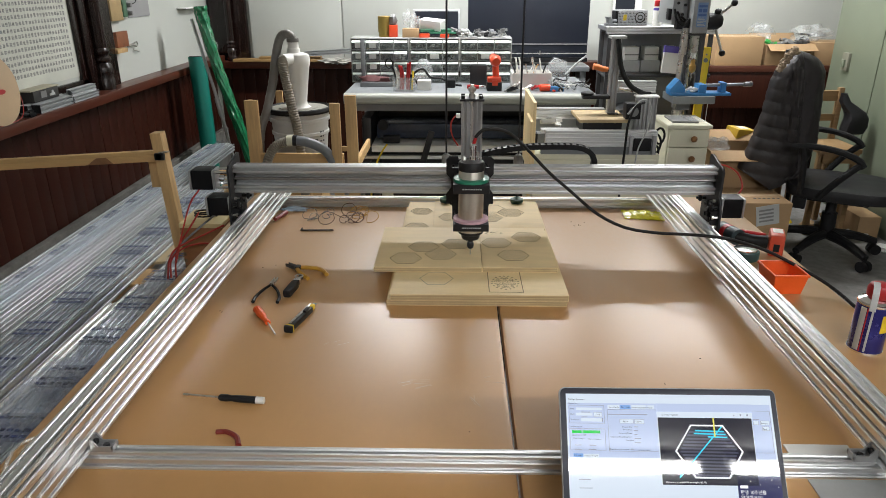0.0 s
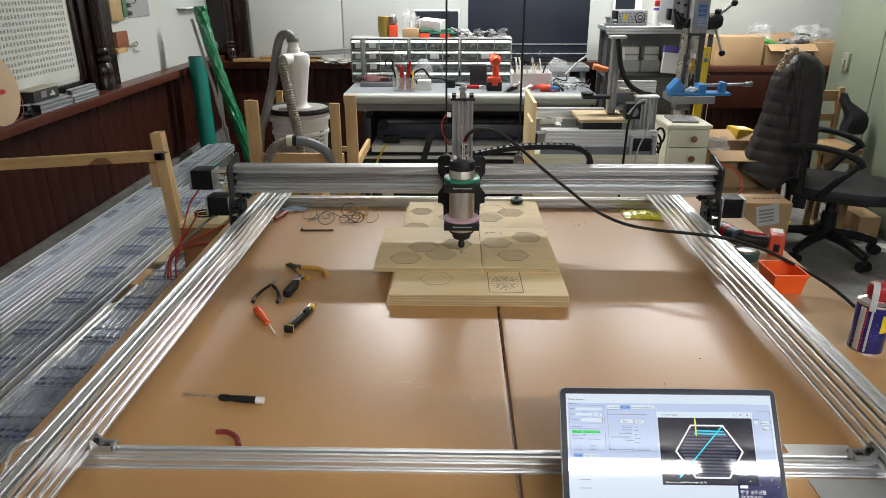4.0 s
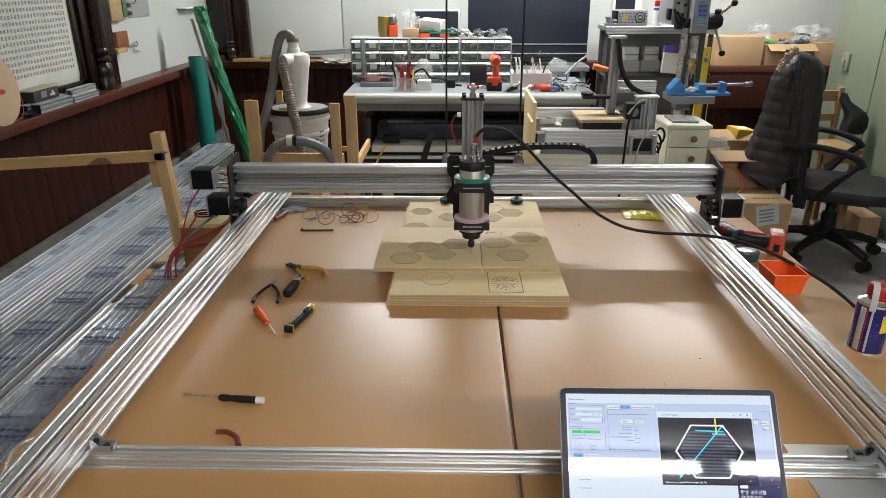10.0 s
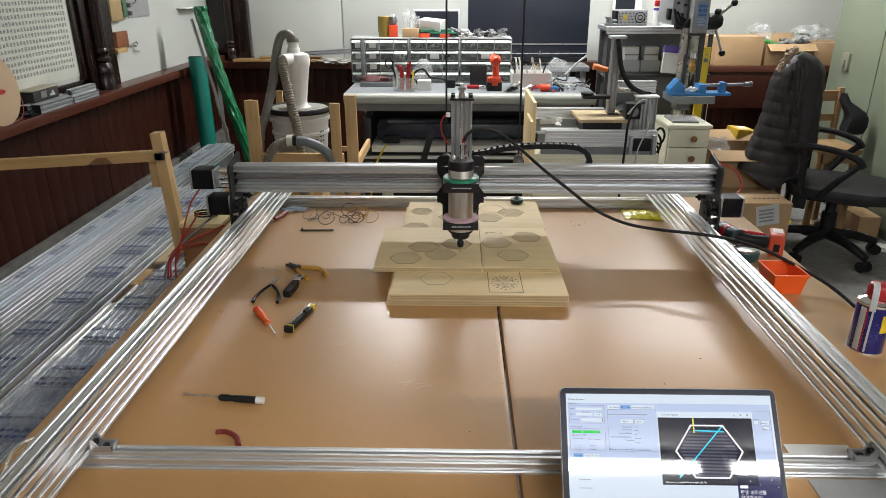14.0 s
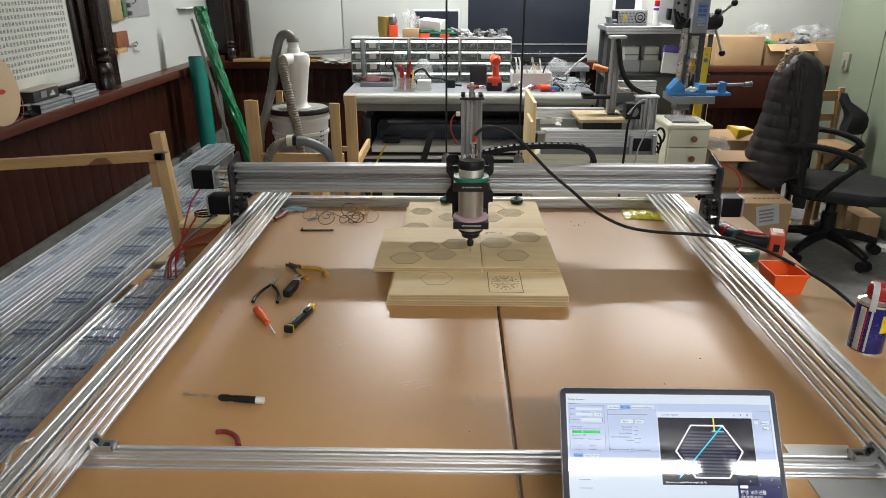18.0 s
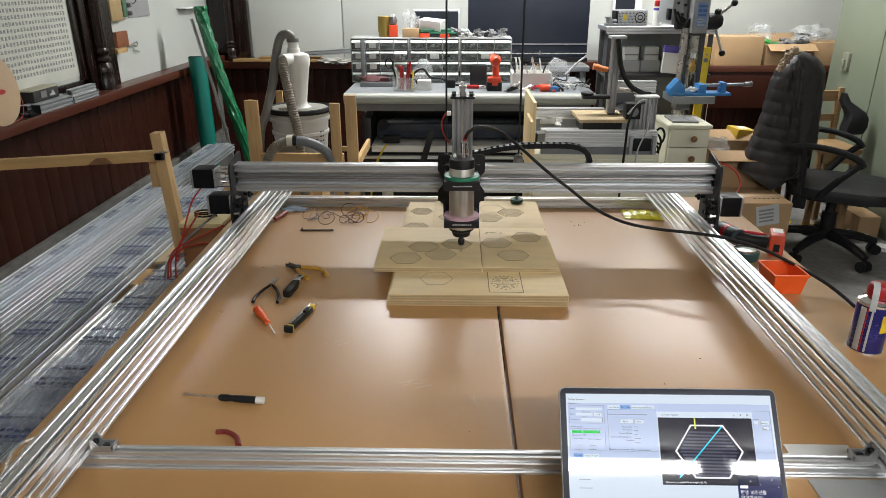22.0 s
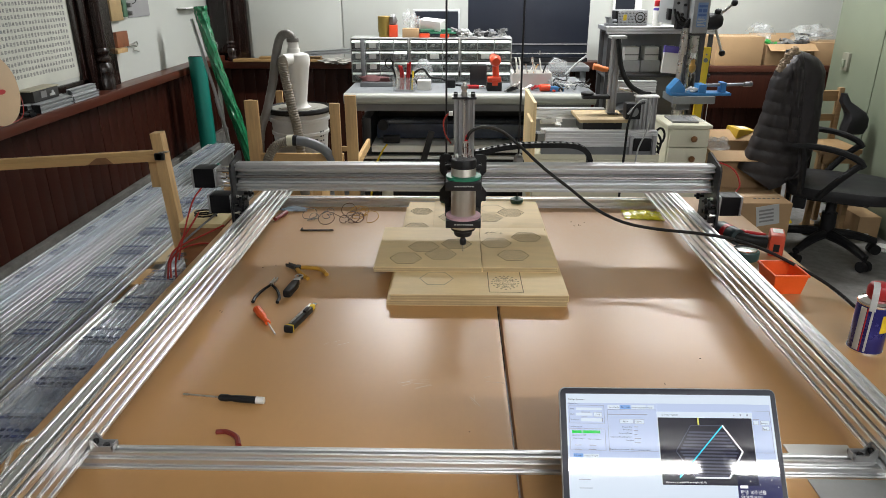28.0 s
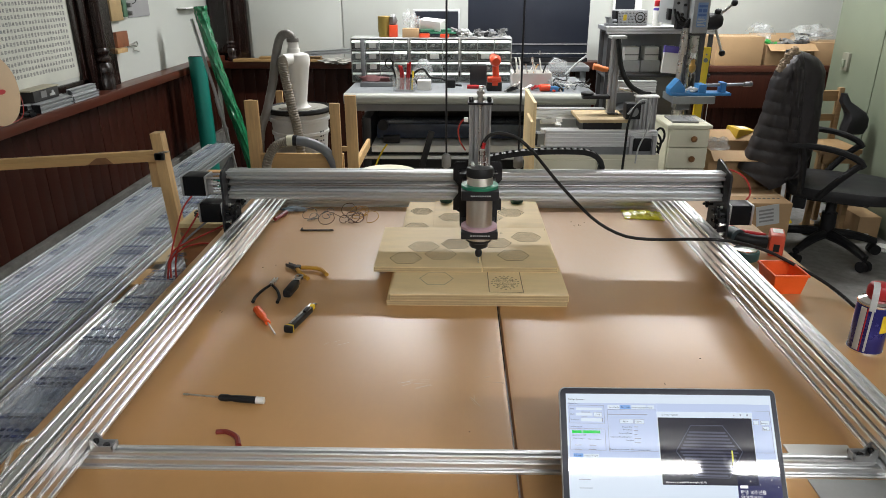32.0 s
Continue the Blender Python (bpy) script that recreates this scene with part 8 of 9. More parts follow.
for a, b in (((1.40, 4.0, 1.30), (1.458, 3.96, 1.363)), ((1.385, 4.0, 1.235), (1.428, 3.96, 1.098)), ((1.40, 4.02, 1.28), (1.43, 4.1, 1.31))):
    h = part("handle", G().cyl(a, b, 0.007, n=10), steel, hd, "steel handle rod")
    part("knob", G().blob(b, (0.018, 0.018, 0.018), 1, 0.0, 14, 10), black_plastic, h, "black ball knob")
part("knob", G().blob((1.385, 3.99, 1.315), (0.018, 0.018, 0.018), 1, 0.0, 14, 10), black_plastic, hd, "black ball knob")
part("bracket", G().box(1.240, 1.320, 3.975, 4.03, 1.190, 1.206), dark_steel, t, "dark bracket below the head", bevel=0.003)
q = part("quill", G().lathe([(0.016, 1.098), (0.0185, 1.100), (0.0185, 1.190)], (1.286, 4.0, 0), 20), steel, t, "steel quill")
part("collar", G().lathe([(0.014, 1.058), (0.021, 1.062), (0.021, 1.090), (0.017, 1.098)], (1.286, 4.0, 0), 20), chrome, q, "bright steel collar")
part("chuck", G().lathe([(0.006, 0.985), (0.014, 0.992), (0.019, 1.000), (0.019, 1.026), (0.013, 1.034), (0.011, 1.058)], (1.288, 4.0, 0), 20), mat("brass_chuck", (0.45, 0.27, 0.07), 0.35, 0.6), q, "brass-coloured chuck")
part("drill_bit", G().cyl((1.288, 4.0, 0.942), (1.288, 4.0, 0.986), 0.003, n=8), steel, q, "thin drill bit")
part("depth_tube", G().cyl((1.226, 4.0, 1.085), (1.226, 4.0, 1.245), 0.016, n=16), steel, t, "pale depth stop tube")
part("spindle_guard", G().box(1.322, 1.346, 4.02, 4.05, 0.90, 1.205), dark_steel, t, "dark guard strip")
part("spindle_guard", G().box(1.247, 1.262, 4.03, 4.05, 0.90, 1.190), dark_steel, t, "dark guard strip")
part("table", G().box(1.172, 1.408, 3.90, 4.12, 0.825, 0.868), machine_grey, t, "grey table", bevel=0.006)
part("table_arm", G().box(1.25, 1.33, 4.08, 4.18, 0.76, 0.825), machine_grey, t, bevel=0.004)
t = thing("machine_vice", "bright blue drill vice with a steel screw", "vice", at(1.28, 3.96, 0.868))
part("base", G().box(1.16, 1.50, 3.92, 4.02, 0.8685, 0.885), blue_paint, t, "blue painted base", bevel=0.004)
part("fixed_jaw", G().prism([(0, 0), (0.085, 0), (0.085, 0.025), (0.045, 0.075), (0.0, 0.02)], 0.09, rows_to("y", 1.155, 3.925, 0.884)), blue_paint, t, "blue fixed jaw", bevel=0.004)
part("moving_jaw", G().box(1.315, 1.36, 3.925, 4.015, 0.884, 0.93), blue_paint, t, "blue moving jaw", bevel=0.006)
part("screw_block", G().box(1.445, 1.475, 3.94, 4.00, 0.884, 0.94), blue_paint, t, bevel=0.005)
part("screw", G().cyl((1.345, 3.97, 0.92), (1.60, 3.965, 0.928), 0.009, n=12).cyl((1.58, 3.965, 0.927), (1.625, 3.964, 0.929), 0.014, n=12), machine_grey, t, "steel screw")
part("tommy_bar", G().cyl((1.61, 3.964, 0.925), (1.613, 3.95, 0.945), 0.005, n=8), steel, t)
heap("swarf", 1.20, 1.36, 3.93, 3.97, 0.885, 0.0, 6, 81, [paper, white_plastic], "white scrap on the vice", "scrap", 0.02)
solo("spirit_level", G().box(-0.024, 0.024, -0.012, 0.012, 0, 0.56, pose(1.415, 4.20, 0.55, 0, 1, 0)), yellow, "yellow spirit level standing behind the vice", "spirit level", (1.415, 4.2, 0.55), bevel=0.004)
solo("level_vial", G().cyl((1.423, 4.188, 1.035), (1.423, 4.184, 1.035), 0.013, n=16).cyl((1.424, 4.188, 1.068), (1.424, 4.184, 1.068), 0.005, n=12), grey_plastic, "round dark vial of the spirit level", "spirit level", (1.423, 4.188, 1.03))
solo("pull_cord", G().cyl((1.385, 3.95, 0.30), (1.385, 3.95, 0.83), 0.002, n=6), white_plastic, "thin white cord hanging from the drill table", "cord", (1.385, 3.95, 0.3))

# ---------------- cartons on the back ledge ----------------
def carton(x0, x1, y0, y1, z0, z1, label, open_top=False, m=None):
    t = thing("cardboard_box", label, "box", at((x0 + x1) / 2, (y0 + y1) / 2, z0))
    if open_top:
        part("body", open_bin(x0, x1, y0, y1, z0, z1, 0.005, 0.0, Matrix()), m or cardboard, t, bevel=0.001)
        part("flap", G().box(x0, x1, -0.09, 0, -0.002, 0.002, Matrix.Translation((0, y0, z1)) @ Matrix.Rotation(radians(28), 4, "X")), m or cardboard, t, "open flap", bevel=0.001)
        part("flap", G().box(x0, x1, 0, 0.09, -0.002, 0.002, Matrix.Translation((0, y1, z1)) @ Matrix.Rotation(radians(35), 4, "X")), m or cardboard, t, "open flap", bevel=0.001)
    else:
        part("body", G().box(x0, x1, y0, y1, z0, z1), m or cardboard, t, bevel=0.003)
        part("seam_tape", G().box(x0 - 0.0005, x1 + 0.0005, (y0 + y1) / 2 - 0.025, (y0 + y1) / 2 + 0.025, z1, z1 + 0.0008), kraft, t, "tan tape")
    return t


SH = thing("wall_shelf", "dark wooden shelf along the back wall", "shelf", at(2.25, 5.2, 0.86))
part("board", G().box(1.75, 3.02, 5.06, YB - 0.001, 0.86, 0.902), ledge_wood_x, SH, bevel=0.003)
part("apron", G().box(1.75, 3.02, 5.07, 5.10, 0.60, 0.86), wainscot, SH, "dark red front board", bevel=0.003)
carton(1.80, 2.135, 5.08, 5.36, 0.9025, 1.10, "brown cardboard box on the back shelf")
carton(2.165, 2.50, 5.10, 5.38, 0.9025, 1.05, "low open cardboard box of parts on the shelf", True)
carton(2.51, 2.78, 5.10, 5.38, 0.9025, 1.06, "cardboard box on the back shelf")
solo("plastic_bag", G().blob((2.18, 5.28, 1.115), (0.085, 0.06, 0.06), 5, 0.4, 13, 9), clear_plastic, "crumpled clear plastic bag on the boxes", "bag", (2.1, 5.2, 1.1))
heap("loose_part", 2.22, 2.62, 5.15, 5.3, 1.0, 0.11, 40, 91, [junk_grey, light_grey, grey_plastic, black_plastic, junk_grey, dark_steel, grey_plastic, mat("bright_green", (0.03, 0.30, 0.05), 0.4)], "loose machine part heaped in the box", "machine part", 0.04)
solo("plastic_bag", G().blob((2.52, 5.22, 1.11), (0.12, 0.07, 0.06), 15, 0.45, 13, 9), clear_plastic, "crumpled clear plastic bag of parts", "bag", (2.5, 5.2, 1.05))

# ---------------- sage green cupboard ----------------
handle_grey = mat("beige_grey_handle", (0.21, 0.21, 0.16), 0.4)
t = thing("metal_cupboard", "tall sage green metal cupboard with flat doors", "cupboard", at(2.8, 4.4, 0))
part("body", G().box(2.56, 3.04, 3.30, 4.93, 0.0, 2.0), sage_paint, t, "sage green steel body", bevel=0.004)
for y0, y1 in ((4.37, 4.922), (3.84, 4.362), (3.31, 3.832)):
    d = part("door", G().box(2.545, 2.559, y0, y1, 0.06, 1.97), sage_paint, t, "flat sage green door", bevel=0.003)
    if y0 in (4.37, 3.31):
        part("handle", G().box(2.525, 2.546, y0 + 0.305, y0 + 0.385, 0.915, 1.03), handle_grey, d, "grey recessed handle plate", bevel=0.006)
        part("lever", G().box(2.512, 2.526, y0 + 0.33, y0 + 0.36, 0.935, 0.985), sage_paint, d, bevel=0.004)

# ---------------- office chair ----------------
ox, oy = 2.078, 3.715
t = thing("office_chair", "black office chair with curved armrests on a five-star base", "office chair", at(ox, oy, 0))
TURNED = t
part("seat", G().prism([(0.27 * (abs(math.cos(a)) ** 0.5) * (1 if math.cos(a) > 0 else -1), 0.245 * (abs(math.sin(a)) ** 0.5) * (1 if math.sin(a) > 0 else -1)) for a in (2 * math.pi * i / 28 for i in range(28))], 0.070, Matrix.Translation((ox + 0.02, oy, 0.368))), leather, t, "black padded seat", bevel=0.028)
part("seat_pan", G().box(ox - 0.15, ox + 0.17, oy - 0.14, oy + 0.14, 0.338, 0.368), black_plastic, t, bevel=0.01)
part("backrest", G().prism([(0.20 * math.cos(a), 0.26 * math.sin(a)) for a in (2 * math.pi * i / 24 for i in range(24))], 0.06, Matrix.Translation((ox + 0.40, oy, 0.78)) @ Matrix.Rotation(radians(96), 4, "Y")), leather, t, "black padded backrest", bevel=0.02)
part("back_stem", G().tube(spline([(ox + 0.15, oy, 0.38), (ox + 0.36, oy, 0.42), (ox + 0.42, oy, 0.60)], 6), 0.022, 10), black_plastic, t)
for dy in (-0.26, 0.26):
    arm = part("armrest", G().tube(spline([(ox - 0.245, oy + dy, 0.652), (ox - 0.18, oy + dy, 0.664), (ox - 0.05, oy + dy, 0.655), (ox + 0.06, oy + dy, 0.62), (ox + 0.10, oy + dy, 0.58)], 6), 0.017, 10), black_plastic, t, "curved black armrest")
    part("strut", G().tube(spline([(ox - 0.19, oy + dy, 0.655), (ox - 0.175, oy + dy, 0.55), (ox - 0.17, oy + dy * 0.9, 0.40)], 6), 0.017, 10), black_plastic, arm)
    part("strut", G().tube(spline([(ox + 0.09, oy + dy, 0.60), (ox + 0.0, oy + dy, 0.50), (ox - 0.08, oy + dy * 0.9, 0.385)], 6), 0.018, 10), black_plastic, arm)
part("lift", G().cyl((ox, oy, 0.10), (ox, oy, 0.34), 0.028, n=18), black_plate, t, "black gas lift")
part("lift_cover", G().cyl((ox, oy, 0.12), (ox, oy, 0.25), 0.04, n=18), black_plastic, t)
part("lever", G().box(ox - 0.20, ox - 0.13, oy - 0.19, oy - 0.15, 0.30, 0.37), black_plastic, t, bevel=0.006)
for i in range(5):
    a = radians(72 * i + 27)
    ex, ey = ox + 0.29 * math.cos(a), oy + 0.29 * math.sin(a)
    lg = part("base_leg", G().tube(spline([(ox, oy, 0.125), (ox + 0.15 * math.cos(a), oy + 0.15 * math.sin(a), 0.115), (ex, ey, 0.078)], 4), lambda u: 0.032 - 0.012 * u, 10), black_plastic, t, "black base leg")
    p1, p2 = Vector((ex - 0.028 * math.sin(a), ey + 0.028 * math.cos(a), 0.03)), Vector((ex + 0.028 * math.sin(a), ey - 0.028 * math.cos(a), 0.03))
    part("castor", G().cyl(p1, p1.lerp(p2, 0.42), 0.030, n=16).cyl(p1.lerp(p2, 0.58), p2, 0.030, n=16).cyl((ex, ey, 0.05), (ex, ey, 0.08), 0.01, n=8), black_plastic, lg, "twin wheel castor")
TURNED.matrix_basis = at(ox, oy, 0, -28)


# ---------------- chair with the jacket ----------------
def loft(rings, n=26, seed=0, rough=0.01):
    """Rings of z, centre x, centre y, half width, half depth."""
    rnd = random.Random(seed)
    vs = []
    for z, cx0, cy0, rx, ry in rings:
        for i in range(n):
            a = 2 * math.pi * i / n
            k = 1 + rnd.uniform(-rough, rough) + 0.05 * math.sin(5 * a + 9 * z)
            vs.append((cx0 + k * rx * math.copysign(abs(math.cos(a)) ** 0.75, math.cos(a)), cy0 + k * ry * math.copysign(abs(math.sin(a)) ** 0.75, math.sin(a)), z))
    fs = [(j * n + i, j * n + (i + 1) % n, (j + 1) * n + (i + 1) % n, (j + 1) * n + i) for j in range(len(rings) - 1) for i in range(n)]
    fs += [tuple(range(n - 1, -1, -1)), tuple((len(rings) - 1) * n + i for i in range(n))]
    return G().add(vs, fs)


def table_at(rows, z):
    """Reads a rising table of pairs at z."""
    if z <= rows[0][0]:
        return rows[0][1]
    for (a, p), (b, q) in zip(rows, rows[1:]):
        if z <= b:
            return p + (q - p) * (z - a) / (b - a)
    return rows[-1][1]


def quilted(left, right, hem, top, yc, ry, puff, step, seed, tilt=0.0):
    """A hanging padded length of cloth: its edges by height, its hem and its top by the way across."""
    rnd = random.Random(seed)
    ph = [rnd.uniform(0, 6.28) for k in range(6)]
    rows, n = 84, 44
    vs = []
    for i in range(rows):
        v = i / (rows - 1)
        for k in range(n):
            a = 2 * math.pi * k / n
            u = 0.5 - 0.5 * math.copysign(abs(math.cos(a)) ** 0.8, math.cos(a))
            zt, zh = table_at(top, u), table_at(hem, u)
            z = zt + (zh - zt) * v
            x0, x1 = table_at(left, z), table_at(right, z)
            q = abs(math.sin(math.pi * (z + tilt * (u - 0.5) * (x1 - x0)) / step)) ** 0.45
            fold = 0.007 * math.sin(7 * u + 5 * z + ph[0]) + 0.003 * math.sin(17 * u - 11 * z + ph[1]) + 0.0012 * math.sin(41 * u + 37 * z + ph[2]) + 0.002 * math.sin(29 * z + 13 * u + ph[3])
            round_off = min(1.0, (v / 0.10)) ** 0.5 if v < 0.10 else 1.0
            d = (ry * abs(math.sin(a)) ** 0.6 + (puff * q + fold) * abs(math.sin(a)) ** 0.4) * (0.25 + 0.75 * round_off)
            vs.append((x0 + (x1 - x0) * u + 0.004 * (q - 0.5) * math.cos(a) * -1, yc - math.copysign(d, math.sin(a)), z))
    fs = [(j * n + k, j * n + (k + 1) % n, (j + 1) * n + (k + 1) % n, (j + 1) * n + k) for j in range(rows - 1) for k in range(n)]
    fs += [tuple(range(n - 1, -1, -1)), tuple((rows - 1) * n + k for k in range(n))]
    return G().add(vs, fs)


t = thing("padded_jacket", "black quilted padded jacket hung over a chair back", "jacket", at(1.75, 3.80, 0.40))
part("back", quilted([(0.38, 1.745), (0.6, 1.76), (1.0, 1.72), (1.14, 1.71)], [(0.38, 1.845), (0.51, 1.915), (0.63, 1.958), (0.86, 1.942), (1.02, 1.932), (1.09, 1.908), (1.14, 1.82)], [(0, 0.385), (0.4, 0.40), (1, 0.46)],
                     [(0, 1.132), (0.4, 1.136), (0.75, 1.115), (1, 1.05)], 3.805, 0.070, 0.0015, 0.075, 2), jacket_cloth, t, "smooth dark back of the jacket")
part("side", quilted([(0.45, 1.538), (0.5, 1.542), (0.64, 1.586), (0.79, 1.622), (0.945, 1.640), (1.05, 1.664), (1.1, 1.70)], [(0.38, 1.805), (0.5, 1.860), (0.75, 1.828), (1.0, 1.800), (1.1, 1.775)], [(0, 0.488), (0.35, 0.430), (0.6, 0.386), (0.8, 0.40), (1, 0.47)],
                     [(0, 1.035), (0.3, 1.085), (0.6, 1.122), (1, 1.12)], 3.762, 0.056, 0.012, 0.066, 4, 0.16), jacket_cloth, t, "quilted side of the jacket")
part("sleeve", quilted([(0.66, 1.735), (0.95, 1.712), (1.08, 1.708)], [(0.66, 1.812), (0.95, 1.795), (1.08, 1.772)], [(0, 0.665), (1, 0.65)], [(0, 1.065), (0.5, 1.10), (1, 1.06)], 3.735, 0.040, 0.006, 0.066, 14, 0.16), jacket_cloth, t, "hanging quilted sleeve")
g = G()
rnd = random.Random(12)
for i in range(34):
    u = i / 33
    g.blob((1.640 + 0.085 * u + rnd.uniform(-0.008, 0.008), 3.690 + 0.03 * u + rnd.uniform(-0.008, 0.008), 1.040 + 0.098 * math.sin(1.5 * u) + rnd.uniform(-0.010, 0.008)), (0.014, 0.014, 0.013), i, 0.5, 9, 6)
part("hood_trim", g, fur, t, "tan fur hood trim")
t = thing("chair_base", "dark chair below the jacket", "chair", at(1.78, 3.85, 0))
part("back", G().box(1.71, 1.85, 3.76, 3.80, 0.50, 1.05), black_plastic, t, bevel=0.01)
part("seat", G().box(1.60, 1.96, 3.90, 4.25, 0.42, 0.47), leather, t, "dark padded seat", bevel=0.02)
for x in (1.63, 1.93):
    for y in (3.93, 4.22):
        part("leg", G().cyl((x, y, 0), (x, y, 0.42), 0.012, n=10), rack_black, t)
part("back_post", G().box(1.76, 1.80, 3.80, 3.92, 0.44, 0.52), rack_black, t)
# wooden chair
t = thing("wooden_chair", "yellow-brown wooden chair with slatted back", "chair", at(2.24, 4.2, 0))
chair_wood = mat("chair_wood", (0.27, 0.165, 0.075), 0.45, 0, 0.2, 10, 0.05, 80, ALONGX)
for x in (2.125, 2.325):
    part("back_post", G().box(x - 0.016, x + 0.016, 4.30, 4.335, 0, 0.86), chair_wood, t, bevel=0.004)
for z0, z1 in ((0.778, 0.842), (0.655, 0.697)):
    part("slat", G().box(2.141, 2.309, 4.308, 4.328, z0, z1), chair_wood, t, "yellow-brown wooden slat", bevel=0.004)
part("seat", G().box(2.105, 2.355, 4.0, 4.30, 0.515, 0.545), chair_wood, t, "yellow-brown wooden seat", bevel=0.006)
part("apron", G().box(2.125, 2.335, 4.015, 4.03, 0.455, 0.515), chair_wood, t, bevel=0.003)
for x in (2.125, 2.335):
    part("leg", G().box(x - 0.016, x + 0.016, 4.015, 4.047, 0, 0.515), chair_wood, t, bevel=0.004)
solo("shoulder_bag", loft([(0.580, 2.41, 4.27, 0.050, 0.03), (0.590, 2.415, 4.27, 0.072, 0.045), (0.63, 2.425, 4.27, 0.076, 0.05), (0.68, 2.43, 4.27, 0.068, 0.05), (0.715, 2.42, 4.28, 0.062, 0.045), (0.745, 2.385, 4.28, 0.050, 0.035), (0.78, 2.35, 4.29, 0.032, 0.025), (0.83, 2.335, 4.29, 0.016, 0.015)], 22, 5, 0.05), leather, "slouched black bag hanging on the wooden chair", "bag", (2.42, 4.27, 0.58))

# ---------------- cartons on the floor ----------------
carton(1.38, 1.78, 3.79, 4.05, 0.0, 0.585, "tall open cardboard box on the floor", True)
b = carton(1.40, 1.735, 3.47, 3.765, 0.0, 0.378, "large worn cardboard box with a white label")
part("label_patch", G().box(-0.06, 0.06, -0.001, 0.0015, -0.055, 0.055, pose(1.612, 3.468, 0.312, 0, -10, 0)), light_grey, b, "pale shipping label")
for z in (-0.035, -0.015, 0.005, 0.025):
    part("label_bar", G().box(-0.045, 0.03, -0.002, -0.001, z, z + 0.010, pose(1.612, 3.468, 0.312, 0, -10, 0)), grey_plastic, b)
for k in range(6):
    part("print_bar", G().box(1.56 + k * 0.025, 1.575 + k * 0.025, 3.55, 3.565, 0.3782, 0.3790), ink, b)
solo("yellow_pouch", G().box(-0.075, 0.075, -0.05, 0.05, 0, 0.085, pose(1.665, 4.135, 0.562, 6, 8, 24)), mat("yellow_packet", (0.62, 0.40, 0.04), 0.45), "yellow packet on the cardboard boxes", "packet", (1.665, 4.135, 0.555), bevel=0.008)
solo("packet_label", G().box(-0.035, 0.035, -0.025, 0.025, 0.0855, 0.087, pose(1.665, 4.135, 0.562, 6, 8, 24)), paper, "white label on a yellow packet", "label", (1.665, 4.135, 0.64))
carton(1.50, 1.95, 4.06, 4.4, 0.0, 0.555, "cardboard box behind the open one")
solo("plastic_bag", G().blob((1.46, 3.92, 0.565), (0.08, 0.07, 0.06), 25, 0.4, 13, 9), clear_plastic, "clear plastic bag in the open box", "bag", (1.55, 3.9, 0.5))
for i, (x, y, s, m2) in enumerate(((2.28, 4.05, 0.05, paper), (2.36, 4.0, 0.05, paper), (2.44, 3.95, 0.04, paper), (2.20, 4.15, 0.05, cardboard), (2.05, 4.2, 0.06, yellow), (2.40, 4.25, 0.07, cardboard), (2.5, 4.1, 0.08, clear_plastic), (2.45, 3.75, 0.045, white_plastic))):
    solo("floor_scrap", G().blob((x, y, s * 0.45), (s, s * 0.8, s * 0.45), 100 + i, 0.35, 10, 6), m2, "crumpled scrap of packing on the floor", "scrap", (x, y, 0), "scraps on the floor")
solo("narrow_carton", G().box(2.40, 2.53, 3.95, 4.25, 0.0, 0.14), cardboard, "low cardboard box beside the cupboard", "box", (2.46, 4.0, 0), bevel=0.003)

# ---------------- the spindle's cable ----------------
TAIL = [(0.752, 1.645, 0.832), (0.822, 1.625, 0.801), (0.873, 1.58, 0.778), (0.899, 1.53, 0.763), (0.907, 1.483, 0.755)]
REST = [(-0.002, 1.692, 1.106), (0.004, 1.693, 1.120), (0.022, 1.697, 1.133), (0.052, 1.703, 1.133), (0.087, 1.709, 1.121), (0.129, 1.714, 1.084), (0.192, 1.720, 1.018), (0.261, 1.727, 0.958),
        (0.329, 1.733, 0.900), (0.403, 1.713, 0.868), (0.486, 1.695, 0.860), (0.564, 1.664, 0.867), (0.648, 1.634, 0.867)]
ASIDE = [(-0.046, 1.684, 1.109), (-0.038, 1.686, 1.121), (-0.018, 1.690, 1.132), (0.012, 1.696, 1.131), (0.047, 1.702, 1.116), (0.095, 1.707, 1.085), (0.168, 1.715, 1.028), (0.242, 1.722, 0.972),
         (0.317, 1.729, 0.918), (0.394, 1.710, 0.889), (0.478, 1.692, 0.876), (0.557, 1.661, 0.874), (0.646, 1.633, 0.868)]
FORWARD = [(-0.015, 1.621, 1.106), (-0.007, 1.623, 1.119), (0.011, 1.627, 1.132), (0.041, 1.633, 1.131), (0.075, 1.642, 1.116), (0.121, 1.651, 1.083), (0.186, 1.664, 1.019), (0.250, 1.676, 0.954),
           (0.320, 1.690, 0.896), (0.395, 1.678, 0.866), (0.478, 1.669, 0.859), (0.557, 1.648, 0.863), (0.646, 1.627, 0.864)]
cable = thing("spindle_cable", "thick black cable curving from the spindle to the table edge", "cable", at(0, 0, 0))


def cable_points(dx, dy, dz):
    """The cable hung between the spindle and the table edge: its rest shape, bent as the carriage goes aside or forward."""
    out = []
    for i, (r, a, f) in enumerate(zip(REST, ASIDE, FORWARD)):
        r, a, f = Vector(r), Vector(a), Vector(f)
        side = (a - r) / -0.046
        ahead = (f - r + side * 0.011) / -0.07
        out.append(r + side * (dx + 0.009) + ahead * dy + Vector((0, 0, dz * (1 - i / 12))))
    return spline(out + [Vector(p) for p in TAIL], 3)


CPATH = cable_points(-0.009, 0.0, 0.0)


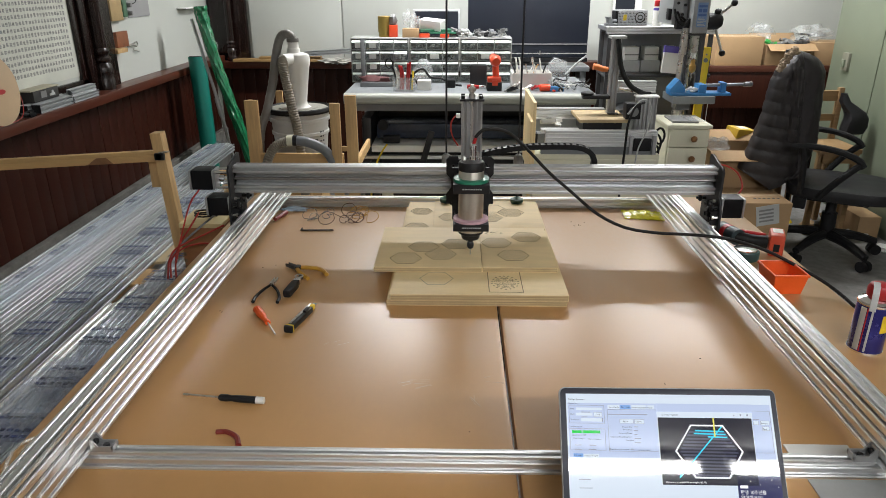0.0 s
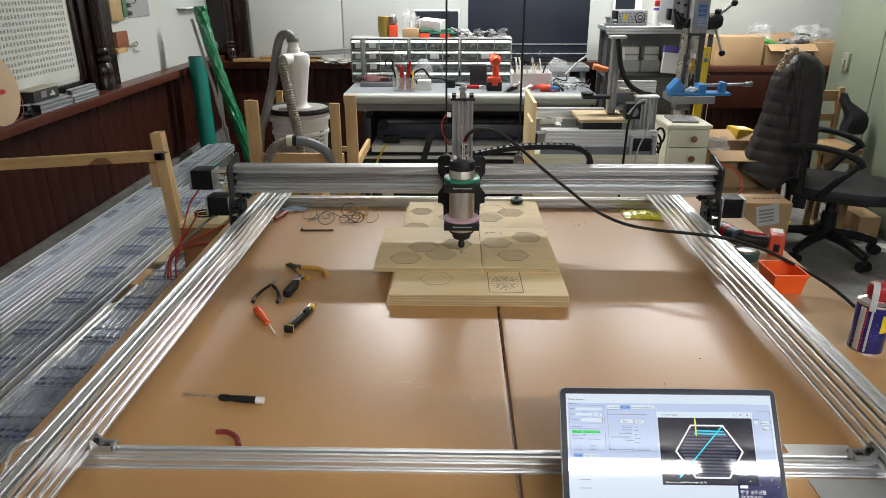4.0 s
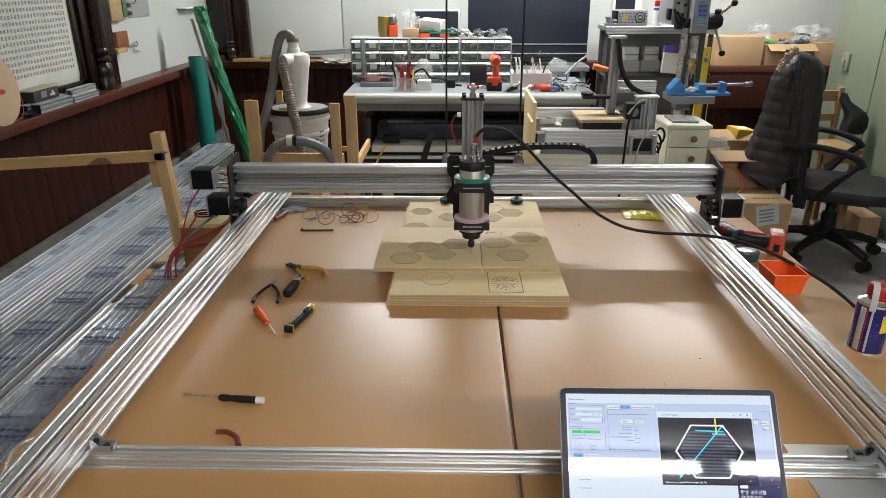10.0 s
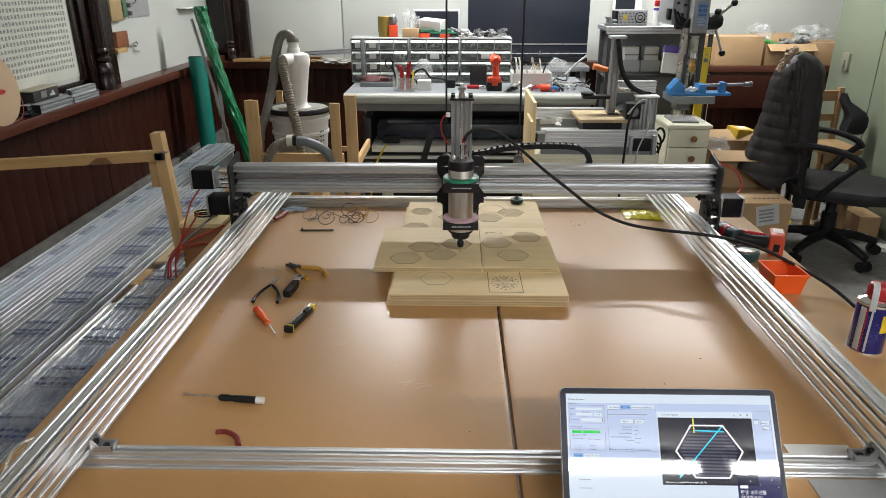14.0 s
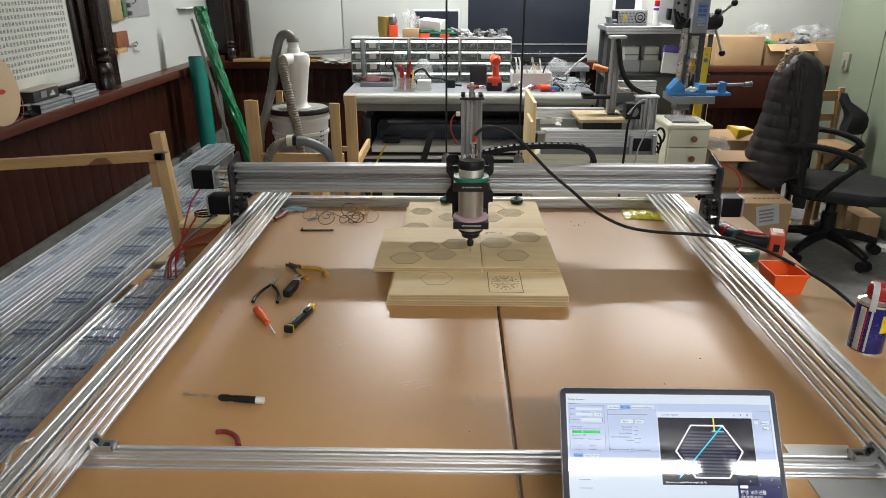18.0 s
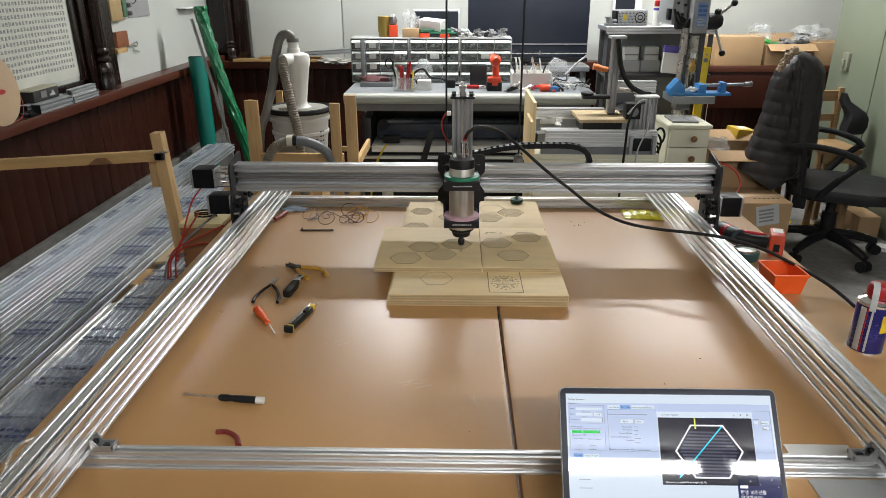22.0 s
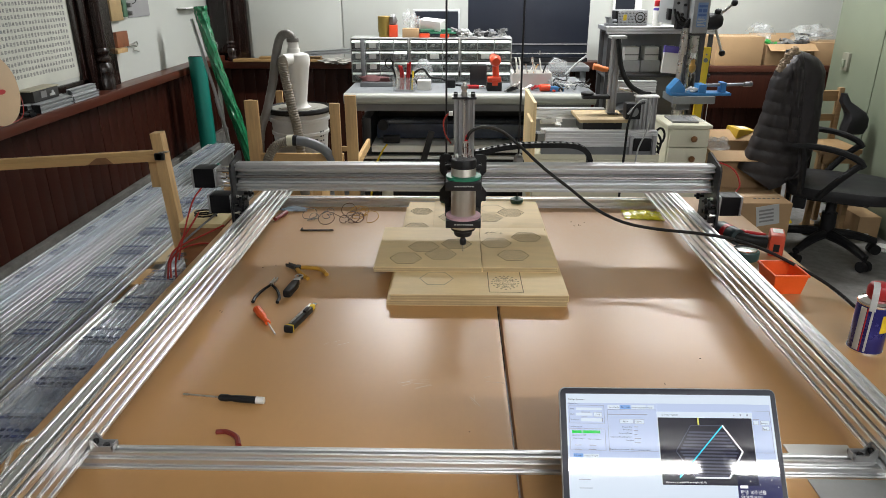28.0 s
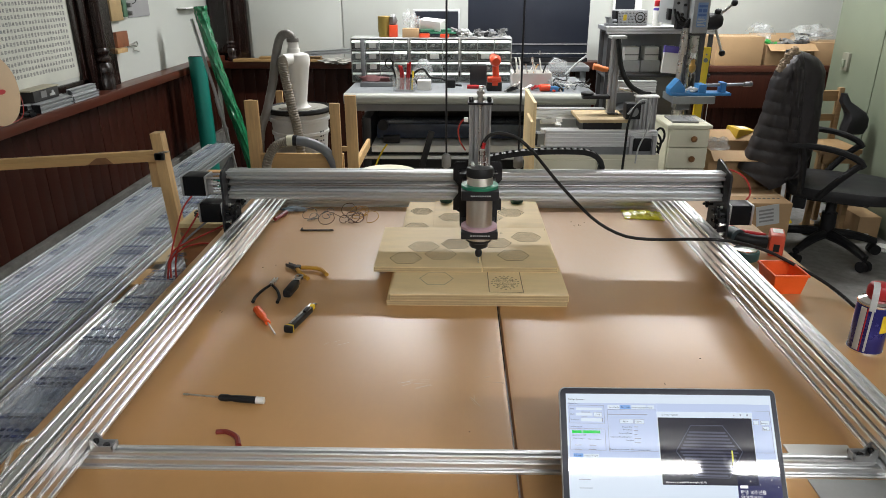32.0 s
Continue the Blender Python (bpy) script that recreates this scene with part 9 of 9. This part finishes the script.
def seg_pose(a, b):
    return Matrix.Translation((a + b) / 2) @ (b - a).to_track_quat("X", "Z").to_matrix().to_4x4()


SEGS = []
X0 = -0.009
for a, b in zip(CPATH, CPATH[1:]):
    h = (b - a).length / 2 + 0.004
    prof = [(-h, 0.0030), (-h + 0.002, 0.0042), (h - 0.002, 0.0042), (h, 0.0030)]
    vs = [(x, r * math.cos(2 * math.pi * k / 10), r * math.sin(2 * math.pi * k / 10)) for x, r in prof for k in range(10)]
    fs = [(j * 10 + k, j * 10 + (k + 1) % 10, j * 10 + 10 + (k + 1) % 10, j * 10 + 10 + k) for j in range(3) for k in range(10)] + [tuple(range(9, -1, -1)), tuple(range(30, 40))]
    ob = new("cable_segment", make_mesh("cable_segment", G().add(vs, fs), black_rubber))
    ob.parent = cable
    SEGS.append(ob)

# ---------------- what moves ----------------
# seconds, across, along, lift of the spindle in millimetres
SPINDLE = [(0, -9.0, -1), (0.5, -4.8, 1), (1, -2.4, -1), (1.5, 1.9, -1), (2, 4.1, 1), (2.5, 6.3, -1), (3, -4.8, 1), (3.5, -22.3, 1), (4, -33, 1), (4.5, -37, -1), (5, -35, 1), (5.5, -33.3, 3),
           (6, -33.3, 1), (6.5, -26.7, 1), (7, -24.6, 3), (7.5, -22.2, -1), (8, -15.7, 1), (8.5, -15.7, 3), (9, -11.3, -1), (9.5, -6.9, 1), (10, -6.9, 1), (10.5, -0.3, -1), (11, 4.1, 1),
           (11.5, 4.1, 1), (12, -11.4, 3), (12.5, -28.9, 3), (13, -39.9, 0), (13.5, -37.6, 2), (14, -35.5, 0), (14.5, -28.9, 0), (15, -26, 2), (15.5, -23.5, 0), (16, -20.5, 2), (16.5, -18, 2),
           (17, -13.5, 0), (17.5, -9.1, 2), (18, -9.1, 2), (18.5, -4.7, -2), (19, 1.8, 2), (19.5, 1.8, 2), (20, -13.6, 2), (20.5, -31.1, 3), (21, -37.6, -1), (21.5, -33.3, 1), (22, -33.4, 3),
           (22.5, -26.7, -1), (23, -22.3, 3), (23.5, -22.3, 3), (24, -15.7, -1), (24.5, -11.4, 3), (25, -11.4, 1), (25.5, -6.9, -1), (26, 0, 2), (26.5, 3.5, 0), (27, 1.5, 2), (27.5, -9.1, 1),
           (28, -28.9, 1), (28.5, -42.1, 1), (29, -55.3, 0), (29.5, -64, 0), (30, -50.7, 0), (30.5, -39.7, 0), (31, -19.8, 0), (31.5, 0.1, 0), (32, 10.9, 0)]
GANTRY = [(0, 0), (3.5, 0), (5.5, 0.002), (9, 0.003), (13, 0.005), (14.5, 0.007), (16.5, 0.008), (20, 0.010), (21, 0.013), (25.5, 0.014), (27.5, 0.020), (28, 0.020), (28.5, 0.014), (29, -0.008),
          (29.5, -0.025), (30, -0.050), (30.5, -0.070), (31, -0.070), (31.5, -0.070), (32, -0.060)]


def gantry_at(t):
    for (a, p), (b, q) in zip(GANTRY, GANTRY[1:]):
        if t <= b:
            return p + (q - p) * (t - a) / (b - a)
    return GANTRY[-1][1]


def motions():
    walk(br, [(t, at(0, GY + d, GZ0)) for t, d in GANTRY])
    carr, chain, segs = [], [], [[] for s in SEGS]
    for t, mx, lift in SPINDLE:
        x, d, z = mx / 1000, gantry_at(t), lift / 1000
        carr.append((t, at(x, SY + d, TZ + 0.05 + z)))
        chain.append((t, at(0.3 + (x - X0) / 2, 1.99 + d, 1.0)))
        pts = cable_points(x, d, z)
        for k, (a, b) in enumerate(zip(pts, pts[1:])):
            segs[k].append((t, seg_pose(a, b)))
    walk(ca, carr)
    walk(ch, chain)
    for ob, rows in zip(SEGS, segs):
        walk(ob, rows)
    extra_motions()


planks()
motions()
